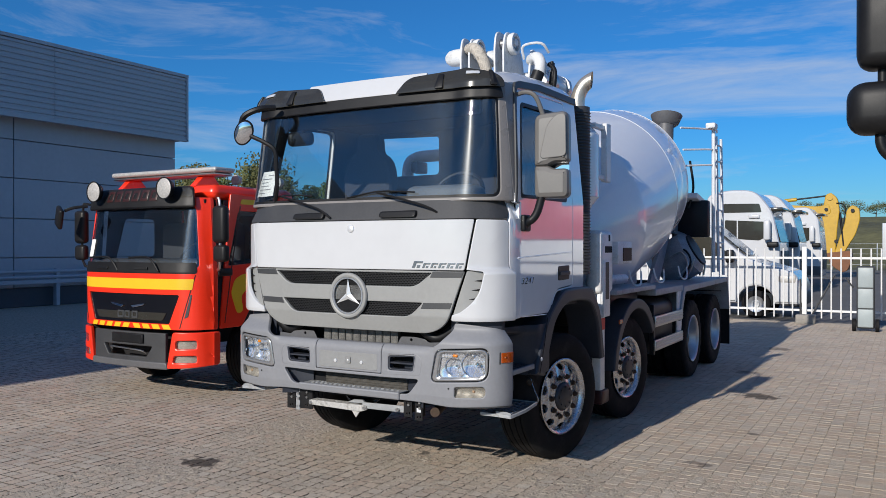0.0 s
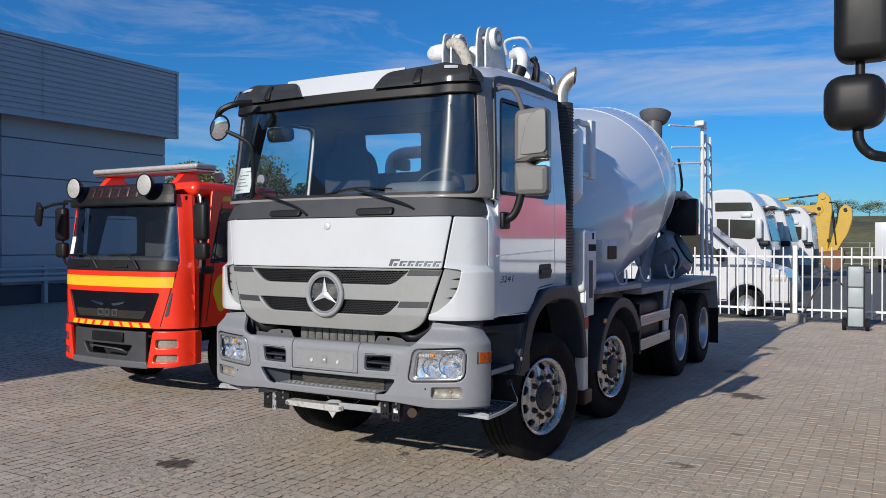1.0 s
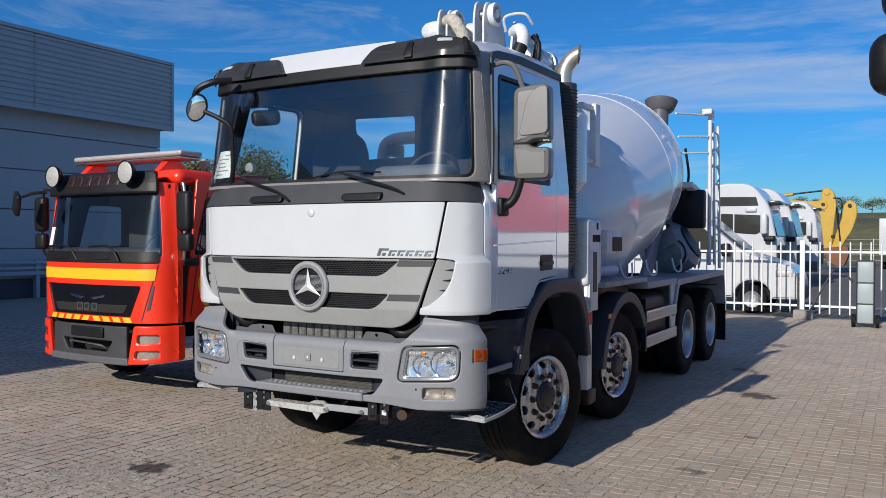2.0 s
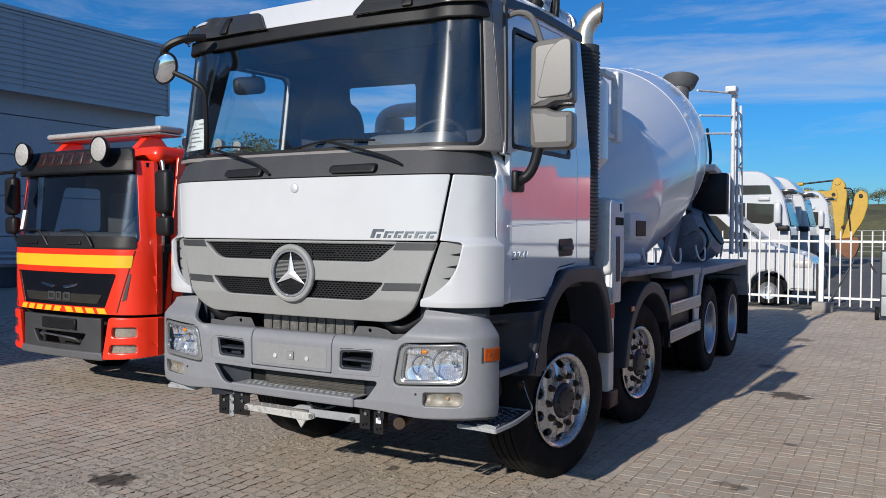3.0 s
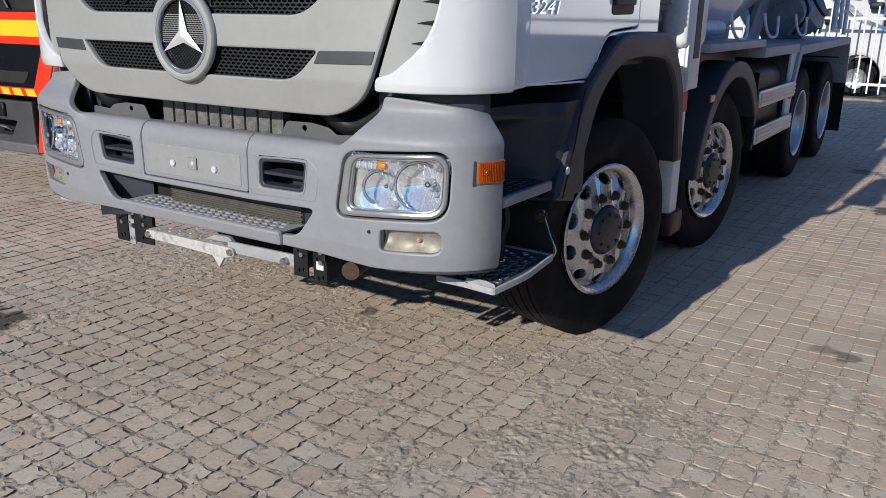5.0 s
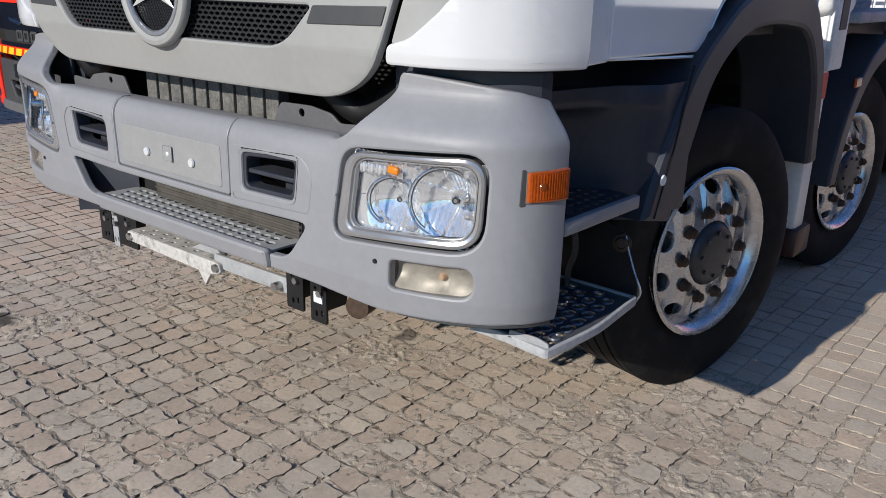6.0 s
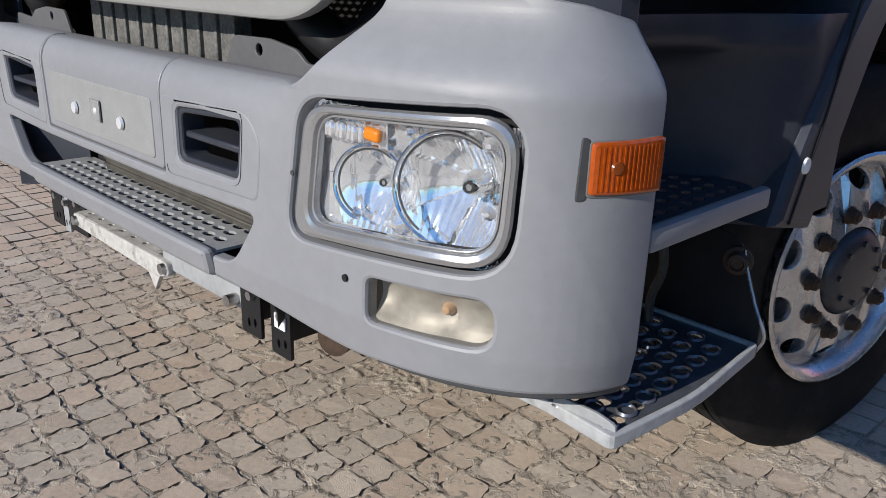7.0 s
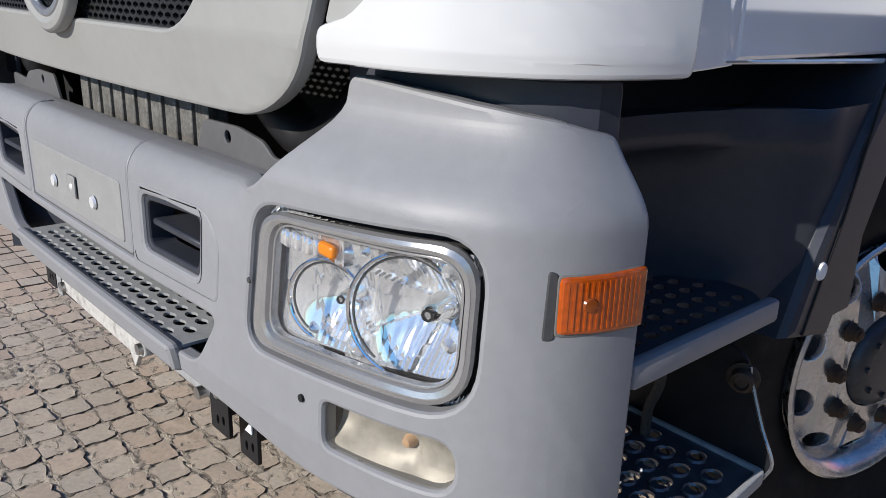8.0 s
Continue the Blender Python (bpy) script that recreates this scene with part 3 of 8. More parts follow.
# ---- white concrete mixer lorry ----
CX, FY = -2.545, 4.50
lorry = thing("concrete_mixer_truck", (CX, FY, 0), "white four-axle concrete mixer truck with grey bumper, parked on pavers", "truck")
CAB = plan([(0, 0), (0.45, 0.010), (0.80, 0.036), (0.94, 0.065), (1.04, 0.120), (1.11, 0.172), (1.15, 0.235), (1.178, 0.32), (1.19, 0.42), (1.1915, 0.52), (1.1915, 0.64), (1.1915, 0.80), (1.1915, 1.05), (1.1915, 1.40), (1.1915, 1.80)])
BUMP = plan([(0, 0), (0.36, 0.001), (0.70, 0.006), (0.85, 0.014), (1.00, 0.034), (1.085, 0.060), (1.155, 0.102), (1.202, 0.165), (1.222, 0.25), (1.226, 0.380)])


def bump_s(x):
    return arc_of(BUMP, x)


def mirrored(pts):
    return [(-q[0], *q[1:]) for q in reversed(pts)]


def both(pts):
    """An outline from its right half, listed from the middle's bottom round to the middle's top."""
    return pts + mirrored(pts)


def cab_lean(s, z):
    """How far the cab front lies back at a height."""
    if z < 1.25:
        return (1.25 - z) * 0.25
    if z < 1.93:
        return 0.0
    if z < 2.07:
        return (z - 1.93) * 0.45
    return 0.063 + (z - 2.07) * 0.16


def ease(q):
    q = min(1.0, max(0.0, q))
    return q * q * (3 - 2 * q)


def skew(s, z):
    """The flanks fall back in a soft shoulder above the headlamps, the middle rolls over to a ledge, the foot tucks in."""
    a = abs(s)
    t = ease((a - 0.64) / 0.10)
    shoulder = 0.082 * ease((z - 1.062) / 0.115) * t * (1 - 0.18 * ease((a - 1.0) / 0.28))
    r = min(1.0, max(0.0, (z - 0.975) / 0.066))
    return shoulder + 0.052 * (1 - math.sqrt(1 - r * r)) * (1 - t) + max(0.0, 0.70 - z) * 0.14


# bumper skin with its openings
be = 1.336
HL = rounded([(0.700, 0.793, 0.055), (1.128, 0.822, 0.075), (1.139, 1.053, 0.07), (0.745, 1.027, 0.055)], n=7)
FOG = rounded([(0.885, 0.699, 0.020), (1.108, 0.711, 0.036), (1.108, 0.787, 0.036), (0.887, 0.773, 0.016)], n=5)
VENT = rounded([(0.354, 0.855), (0.561, 0.858), (0.580, 0.973), (0.356, 0.959)], 0.020, 4)
half = [(0.455, 0.648, 0.0), (0.62, 0.646), (0.85, 0.630), (0.95, 0.636), (1.06, 0.645), (1.20, 0.650), (be, 0.642, 0.012), (be, 1.158, 0.012), (1.234, 1.176, 0.02), (1.06, 1.191, 0.05), (0.855, 1.207, 0.02), (0.846, 1.158, 0.04), (0.806, 1.110, 0.05), (0.765, 1.064, 0.05), (0.725, 1.041, 0.05), (0.60, 1.040, 0.02), (0.3005, 1.040, 0.004), (0.2965, 0.822, 0.006)]
RECESS = rounded(both([(0.44, 0.690, 0.01), (0.525, 0.694, 0.04), (0.612, 0.806, 0.03), (0.31, 0.800, 0.01)]), 0.02, 4)
skin = sheet([rounded(both(half), 0.03, 4), HL, mirrored(HL), FOG, mirrored(FOG), VENT, mirrored(VENT), RECESS], 0.030, 0.006)
bumper = part("bumper", wrapped(skin, BUMP, skew, 0.05, 0.025, 0.62, 0.012), M_BUMPER, lorry, "grey plastic front bumper with fine scratches")
pl = sheet([rounded(both([(0.2925, 0.826), (0.2965, 1.038, 0.004)]), 0.012, 3)], 0.028, 0.005)
part("centre_panel", wrapped(pl, BUMP, lambda s, z: 0.002 + skew(s, z), rise=0.012), M_BUMPER, bumper)
part("plate_field", wrapped(sheet([rounded(both([(0.262, 0.842), (0.262, 0.962)]), 0.012, 3)], 0.006, 0.0025), BUMP, lambda s, z: -0.0005), M_PLATEFIELD, bumper, "rubbed plate field")
for x in (-0.108, 0.126):
    bm = lathe(bmesh.new(), [(0, 0.006), (0.012, 0.005), (0.014, 0.0), (0, 0)], 14, pose(x, -0.003, 0.893, 90))
    part("screw", bm, M_SATIN, bumper, "bright plate screw")
part("cap", boxed(-0.016, 0.030, -0.0065, -0.0032, 0.880, 0.926, 0.003, 1), M_PLATEFIELD, bumper)
part("cap_screw", lathe(bmesh.new(), [(0, 0.003), (0.006, 0.002), (0.008, 0.0), (0, 0)], 10, pose(0.007, -0.0062, 0.902, 90)), M_SATIN, bumper)
# behind the openings, with near-black sheets that paint their deep shade
for sx in (-1, 1):
    vent = part("vent", wrapped(sheet([VENT if sx > 0 else mirrored(VENT), rounded([(sx * a, b) for a, b in ((0.366, 0.867), (0.551, 0.870), (0.567, 0.961), (0.368, 0.949))][::sx], 0.018, 4)], 0.05, 0.004), BUMP, lambda s, z: 0.006), M_DARKGREY, bumper, "dark plastic air vent with one bar")
    bm = boxed(0.362, 0.565, 0.016, 0.09, 0.901, 0.914, 0.003, 1)
    box(bm, 0.45, 0.53, 0.07, 0.13, 0.86, 0.895, 0.006)
    part("bar", moved(bm, Matrix.Diagonal((sx, 1, 1, 1))), M_DARKGREY, vent)
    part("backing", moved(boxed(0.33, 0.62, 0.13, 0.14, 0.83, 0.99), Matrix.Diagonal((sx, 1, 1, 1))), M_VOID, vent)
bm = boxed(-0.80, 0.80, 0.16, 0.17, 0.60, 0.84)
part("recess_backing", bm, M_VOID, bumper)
cooler = part("cooler", boxed(-0.30, 0.44, 0.126, 0.155, 0.690, 0.800, 0.006, 1), M_COOLER, bumper, "brown grey cooler strip")
for i in range(5):
    part("fin", boxed(-0.298, 0.438, 0.121, 0.128, 0.706 + 0.018 * i, 0.714 + 0.018 * i, 0.002, 1), M_COOLER, cooler)
for sx in (-1, 1):
    bm = bmesh.new()
    bend = [(0.640, 0.020), (0.610, 0.055), (0.560, 0.090), (0.500, 0.118), (0.430, 0.140)]
    cols = [[bm.verts.new((x, y, z)) for z in (0.60, 0.83)] for x, y in bend]
    for qa, qb in zip(cols, cols[1:]):
        bm.faces.new((qa[0], qb[0], qb[1], qa[1]))
    part("cheek", moved(bm, Matrix.Diagonal((sx, 1, 1, 1))), M_DARKGREY, bumper, "dark curved cheek beside the step")
    part("vent_surround", moved(wrapped(sheet([rounded([(0.308, 0.822), (0.622, 0.832), (0.640, 0.940, 0.05), (0.600, 0.985, 0.05), (0.308, 0.978)], 0.02, 4), rounded([(0.348, 0.849), (0.567, 0.852), (0.586, 0.979), (0.350, 0.965)], 0.022, 4)], 0.010, 0.004), BUMP, lambda s, z: -0.0015), Matrix.Diagonal((sx, 1, 1, 1))), M_BUMPER, bumper)
# the step with its punched holes
holes = [oval(-0.40 + 0.043 * i + (0.0215 if j % 2 else 0), 0.020 + 0.034 * j, 0.0175, 0.0115, 10) for i in range(19) for j in range(4)]
step = sheet([rounded([(-0.445, -0.012), (0.450, -0.012), (0.450, 0.15), (-0.445, 0.15)], 0.012, 3)] + holes, 0.006, 0.0)
flat_to(step, "top", 0.698)
part("step", step, M_STEPGREY, bumper, "punched metal step with rows of oval holes")
part("step_lip", wrapped(sheet([rounded(both([(0.452, 0.646), (0.456, 0.704)]), 0.014, 3)], 0.03, 0.012), BUMP, lambda s, z: -0.016 + max(0, 0.70 - z) * 0.2), M_BUMPER, bumper)
# near-black sheet paints the shade seen through the step's holes
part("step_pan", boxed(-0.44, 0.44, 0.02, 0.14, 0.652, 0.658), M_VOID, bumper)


# headlamps
def headlamp(sx):
    flip = Matrix.Diagonal((sx, 1, 1, 1))
    inner = rounded([(0.757, 0.832, 0.036), (1.100, 0.853, 0.05), (1.109, 1.019, 0.046), (0.785, 1.003, 0.040)], n=7)
    mid = rounded([(0.750, 0.827, 0.038), (1.103, 0.849, 0.052), (1.112, 1.023, 0.048), (0.780, 1.006, 0.042)], n=7)
    rim_o = rounded([(0.707, 0.800, 0.050), (1.121, 0.829, 0.069), (1.131, 1.043, 0.064), (0.752, 1.018, 0.050)], n=7)
    rim = part("headlamp", moved(wrapped(sheet([rim_o, mid], 0.024, 0.010), BUMP, lambda s, z: 0.002 + skew(s, z), start=0.66, corner=0.02), flip), M_LAMPRIM, bumper, "clear headlamp with two round mirror reflectors")
    part("inner_rim", moved(wrapped(sheet([mid, inner], 0.014, 0.003), BUMP, lambda s, z: 0.009 + skew(s, z), start=0.66, corner=0.02), flip), M_LAMPRIM, rim)
    lens = part("lens", moved(wrapped(sheet([inner], 0.004, 0.0), BUMP, lambda s, z: 0.010, corner=0.02), flip), M_CLEAR, rim)
    lens.visible_shadow = False
    def spot(s, d, z):
        """A place behind the lens, its z axis pointing out."""
        g, w = BUMP(s)
        return flip @ Matrix.Translation((g.x + w.x * d, g.y + w.y * d, z)) @ Vector((0, 0, 1)).rotation_difference(Vector((-w.x, -w.y, 0))).to_matrix().to_4x4()
    # one mirrored body with two deep scoops that look straight ahead, broken into facets
    bowls = ((0.874, 0.912, 0.072, 0.040, 0.057), (1.014, 0.930, 0.094, 0.052, 0.079))

    def lens_y(x):
        return BUMP(bump_s(x))[0].y
    bm = bmesh.new()
    nx, nz = 150, 84
    grid = []
    for j in range(nz + 1):
        row = []
        for i in range(nx + 1):
            x, z = 0.735 + 0.373 * i / nx, 0.817 + 0.206 * j / nz
            deep = 0.004 * math.sin(x * 38 + z * 23)
            for k, (bx, bz, br, bd, ring) in enumerate(bowls):
                q = math.hypot(x - bx, z - bz) / br
                turn = math.atan2(z - bz, x - bx) / (2 * math.pi) + 0.5 + 0.06 * k
                fall = math.exp(-1.3 * q * q)
                deep = max(deep, (1.25 * bd + 0.022 * q * math.cos(int(turn * 7) * 1.9 + k)) * fall)
            if z > 0.966 and x < 0.905:
                deep = 0.003 * math.cos(x * 2 * math.pi / 0.014)
            flute = 0.0010 * math.cos(x * 2 * math.pi / 0.021) if x > 1.088 else 0.0
            row.append(bm.verts.new((x, lens_y(x) + 0.027 + deep + flute, z)))
        grid.append(row)
    for ra, rb in zip(grid, grid[1:]):
        for i in range(nx):
            bm.faces.new((ra[i], ra[i + 1], rb[i + 1], rb[i]))
    part("gasket", moved(wrapped(sheet([HL, mid], 0.008, 0.0), BUMP, lambda s, z: 0.034 + skew(s, z), corner=0.02), flip), M_VOID, rim)
    body = part("reflector", moved(bm, flip), M_REFLECTOR, rim, "mirrored lamp body with two scoops", angle=30)
    part("lamp_back", moved(boxed(0.69, 1.13, 0.24, 0.25, 0.78, 1.06), flip), M_VOID, rim)
    for bx, bz, br, bd, ring in bowls:
        m = flip @ Matrix.Translation((bx, lens_y(bx) + 0.020, bz)) @ Vector((0, 0, 1)).rotation_difference(Vector((0.45, -1, 0.12))).to_matrix().to_4x4()
        # only the rim's bright arc is built; a dark tube inside paints its shade
        arc = [radians(a) for a in range(82, 306, 8)]
        part("ring", moved(tube(bmesh.new(), [(ring * math.cos(a), -ring * math.sin(a), 0.0) for a in arc], [0.0008] + [0.0030] * (len(arc) - 2) + [0.0008], 8, 1), m), M_CHROME, body, "chrome rim cut to its bright arc")
        part("ring_shade", moved(tube(bmesh.new(), [((ring - 0.005) * math.cos(a), -(ring - 0.005) * math.sin(a), -0.004) for a in arc[2:-2]], 0.0018, 6, 1), m), M_STRIPE, body)
        n = m @ pose(ring * 0.30, ring * 0.22, 0)
        part("bulb_shield", lathe(bmesh.new(), [(0, -0.004), (ring * 0.10, -0.004), (ring * 0.16, -0.010), (ring * 0.19, -0.030), (ring * 0.26, -0.040), (ring * 0.28, -0.085), (0, -0.085)], 18, n), M_CHROME, body)
        part("bulb_band", lathe(bmesh.new(), [(ring * 0.06, -0.0025), (ring * 0.105, -0.0025), (ring * 0.105, -0.006), (ring * 0.06, -0.006)], 16, n, True), M_BLACK, body)
    for i in range(7):
        part("indicator_reflector", moved(boxed(-0.0055, 0.0055, -0.013, 0.013, -0.004, 0.003 + 0.003 * (i % 2), 0.003, 1), spot(0.792 + i * 0.012, 0.016, 0.985)), M_REFLECTOR, rim)
    part("indicator_bulb", moved(boxed(-0.016, 0.016, -0.010, 0.010, -0.006, 0.006, 0.006, 3), spot(0.889, 0.015, 0.988)), M_AMBERBULB, rim, "orange indicator bulb")
    for q, z, r in ((0.930, 0.860, 0.015), (0.846, 0.862, 0.010), (1.084, 0.998, 0.012), (1.086, 0.905, 0.011), (0.950, 1.000, 0.009)):
        part("facet_stud", lathe(bmesh.new(), [(0, 0.008), (r * 0.3, 0.008), (r * 0.62, 0.004), (r, 0.0), (0, 0)], 7, spot(q, 0.024, z)), M_REFLECTOR, rim)
    part("rim_screw", lathe(bmesh.new(), [(0, 0.002), (0.004, 0.002), (0.005, 0.0), (0, 0)], 10, spot(0.726, -0.002, 0.905)), M_STRIPE, rim)
    # fog lamp
    fog = part("fog_lamp", moved(wrapped(sheet([[(a, b) for a, b in (FOG)]], 0.004, 0.0), BUMP, lambda s, z: 0.008 + skew(s, z)), flip), M_FROST, bumper, "dusty clear fog lamp")
    fog.visible_shadow = False
    part("reflector", moved(wrapped(sheet([FOG], 0.01), BUMP, lambda s, z: 0.018 + 0.030 * max(0.0, 1 - ((z - 0.742) / 0.040) ** 2) * (1 - 0.5 * abs(math.cos(s * 26))) + skew(s, z), cut=0.012, start=0.6, corner=0.012, rise=0.008), flip), M_FOGBACK, fog)
    part("bulb", lathe(bmesh.new(), [(0, 0.010), (0.006, 0.008), (0.010, 0.0), (0.011, -0.01), (0, -0.01)], 14, spot(1.016, 0.040, 0.744)), M_FOGBULB, fog)
    # side indicator round the corner, with the shade of its recess as a strip
    s0, s1 = 1.219, 1.3345
    amber = part("side_indicator", moved(wrapped(sheet([rounded([(s0, 0.946), (s1, 0.942), (s1, 1.017), (s0, 1.015)], 0.006, 2)], 0.022, 0.004), BUMP, lambda s, z: -0.006, 0.03, 0.03), flip), M_AMBER, bumper, "amber side indicator lens with fine ribs")
    part("bulb", moved(lathe(bmesh.new(), [(0, 0.002), (0.008, 0.001), (0.010, -0.002), (0, -0.002)], 12, spot(s0 + 0.036, -0.007, 0.981)), Matrix()), M_AMBERDARK, amber)
    for i in range(14):
        q = s0 + 0.008 + 0.0072 * i
        part("rib", moved(wrapped(sheet([[(q, 0.951), (q + 0.0024, 0.951), (q + 0.0024, 1.009), (q, 1.009)]], 0.0010, 0.0), BUMP, lambda s, z: -0.0065), flip), M_AMBER, amber)
    part("gasket", moved(wrapped(sheet([rounded([(s0 - 0.003, 0.942), (s1 - 0.002, 0.939), (s1 - 0.002, 1.018), (s0 - 0.003, 1.017)], 0.006, 2)], 0.010, 0.002), BUMP, lambda s, z: -0.002), flip), M_SILVERTRIM, amber)
    # charcoal strip paints the shadowed recess beside the lens
    part("pocket", moved(wrapped(sheet([rounded([(s0 - 0.016, 0.936), (s0 - 0.001, 0.938), (s0 - 0.001, 1.019), (s0 - 0.013, 1.022)], 0.005, 2)], 0.008, 0.002), BUMP, lambda s, z: -0.0015), flip), M_COWL, amber)
    part("drain_hole", moved(lathe(bmesh.new(), [(0, 0.002), (0.006, 0.002), (0.006, -0.01), (0, -0.01)], 10, pose(0.845, 0.012, 0.761, 90)), flip), M_VOID, bumper)


headlamp(1)
headlamp(-1)

FLANK = plan([(0, 0.11), (0.60, 0.117), (0.85, 0.136), (1.00, 0.158), (1.07, 0.178), (1.118, 0.208), (1.143, 0.240), (1.150, 0.270)])
# engine bay behind the gap under the grille, its shade a near-black sheet
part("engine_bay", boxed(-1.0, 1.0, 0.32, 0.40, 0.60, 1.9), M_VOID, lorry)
rad = part("radiator", boxed(-0.335, 0.345, 0.150, 0.18, 0.92, 1.2), M_RADIATOR, lorry, "dusty corrugated radiator face")
for i in range(10):
    x = -0.325 + 0.068 * i
    part("fin", boxed(x, x + 0.050, 0.144, 0.152, 0.92, 1.2, 0.003, 1), M_RADIATOR, rad)
    part("fin", boxed(x + 0.054, x + 0.062, 0.138, 0.152, 0.92, 1.2, 0.003, 1), M_RADIATOR, rad)
for sx in (-1, 1):
    bm = sheet([rounded([(0.355, 1.010), (0.400, 1.088), (0.520, 1.090), (0.600, 1.078), (0.630, 1.056), (0.740, 1.064), (0.740, 1.010)], 0.012, 3), oval(0.485, 1.068, 0.011, 0.011, 12)], 0.008, 0.002)
    part("bracket", moved(moved(bm, pose(0, 0.106, 0)), Matrix.Diagonal((sx, 1, 1, 1))), M_POLEGREY, lorry, "grey pressed bracket")
    bm = tube(bmesh.new(), [(0.50, 0.15, 1.20), (0.58, 0.15, 1.125), (0.68, 0.16, 1.085), (0.80, 0.17, 1.15)], 0.038, 10)
    part("support_arm", moved(bm, Matrix.Diagonal((sx, 1, 1, 1))), M_BLACK, lorry)
    # hidden sheet added inside the bumper flank to keep the sun out
    bm = wrapped(sheet([rounded([(0.70, 0.66), (be - 0.01, 0.66), (be - 0.01, 1.10), (0.78, 1.12)], 0.02, 3)], 0.01), BUMP, lambda s, z: 0.15)
    part("apron", moved(wrapped(sheet([rounded([(0.80, 1.04), (FLANK.length, 1.04), (FLANK.length, 1.219), (0.80, 1.219)], 0.01, 2)], 0.012, 0.003), FLANK, cut=0.03), Matrix.Diagonal((sx, 1, 1, 1))), M_DARKGREY, lorry, "dark grey apron under the white corner")
    part("inner_flank", moved(bm, Matrix.Diagonal((sx, 1, 1, 1))), M_DARKGREY, lorry, "dark grey sheet added behind the bumper to block sun")
part("ledge", boxed(-0.70, 0.70, 0.045, 0.105, 1.022, 1.0365, 0.006, 2), M_BUMPER, bumper)
for sx in (-1, 1):
    part("lip", moved(wrapped(sheet([rounded([(0.90, 0.630, 0.0), (1.06, 0.636), (1.20, 0.640), (be - 0.012, 0.632), (be - 0.012, 0.646), (1.20, 0.655), (1.06, 0.650), (0.90, 0.638)], 0.01, 2)], 0.02, 0.004), BUMP, lambda s, z: 0.012), Matrix.Diagonal((sx, 1, 1, 1))), M_STRIPE, bumper, "black lip under the bumper")

# grille flap
ge = 0.948
gp = both([(0.690, 1.128, 0.09), (0.818, 1.205, 0.075), (ge, 1.568, 0.01)])
UPM = rounded(both([(0.575, 1.458, 0.06), (0.712, 1.564, 0.01)]), 0.03, 5)
LOM = rounded(both([(0.525, 1.244, 0.06), (0.632, 1.345, 0.02)]), 0.03, 5)
grille = part("grille_panel", wrapped(sheet([rounded(gp, 0.05, 6), UPM, LOM], 0.030, 0.007), CAB, cab_lean), M_GRILLE, lorry, "light grey radiator grille panel")
for sx in (-1, 1):
    for q in (((0.690, 1.524), (0.926, 1.527), (0.941, 1.565), (0.712, 1.565)), ((0.618, 1.303), (0.843, 1.307), (0.858, 1.350), (0.640, 1.346))):
        part("strip", moved(wrapped(sheet([rounded(list(q), 0.004, 2)], 0.006, 0.002), CAB, lambda s, z: -0.0035 + cab_lean(s, z)), Matrix.Diagonal((sx, 1, 1, 1))), M_STRIPE, grille, "dark grey strip")


def honeycomb(x0, x1, z0, z1, inside, y, cell=0.020, wire=0.0030):
    """Slanted hexagonal wire mesh as joined bars."""
    vs, fs = [], []

    def bar(a, b):
        a, b = Vector(a), Vector(b)
        d = (b - a).normalized()
        n = Vector((-d.y, d.x)) * wire
        for p in (a - n, a + n, b + n, b - n):
            for dy in (0.0, 0.008):
                vs.append((p.x, y + dy, p.y))
        k = len(vs) - 8
        fs.extend([(k, k + 2, k + 4, k + 6), (k, k + 1, k + 3, k + 2), (k + 4, k + 5, k + 7, k + 6), (k + 2, k + 3, k + 5, k + 4), (k, k + 6, k + 7, k + 1)])
    w, h = cell * 1.25, cell * 0.62
    rows = int((z1 - z0) / h) + 2
    for j in range(rows):
        for i in range(int((x1 - x0) / w) + 2):
            cx, cz = x0 + i * w + (w / 2 if j % 2 else 0), z0 + j * h
            if not inside(cx, cz):
                continue
            p = [(cx - w * 0.5, cz - h * 0.28), (cx, cz - h * 0.62), (cx + w * 0.5, cz - h * 0.28), (cx + w * 0.5, cz + h * 0.28)]
            bar(p[0], p[1])
            bar(p[1], p[2])
            bar(p[2], p[3])
    me = bpy.data.meshes.new("mesh")
    me.from_pydata(vs, [], fs)
    bm = bmesh.new()
    bm.from_mesh(me)
    bpy.data.meshes.remove(me)
    for v in bm.verts:
        g, w2 = CAB(v.co.x)
        v.co.y = g.y + v.co.y
    return bm


part("upper_mesh", honeycomb(-0.74, 0.74, 1.452, 1.565, lambda x, z: abs(x) < 0.585 + (z - 1.458) * 1.6, 0.020), M_MESH, grille, "black honeycomb mesh")
part("lower_mesh", honeycomb(-0.64, 0.64, 1.238, 1.352, lambda x, z: abs(x) < 0.535 + (z - 1.244) * 1.05, 0.020), M_MESH, grille, "black honeycomb mesh")
for sx in (-1, 1):
    bm = sheet([rounded([(0.14, 1.478), (0.36, 1.478), (0.32, 1.512), (0.14, 1.512)], 0.006, 2), rounded([(0.15, 1.484), (0.345, 1.484), (0.312, 1.506), (0.15, 1.506)], 0.005, 2)], 0.012, 0.002)
    part("slot", moved(wrapped(bm, CAB, lambda s, z: 0.010), Matrix.Diagonal((sx, 1, 1, 1))), M_BLACK, grille)

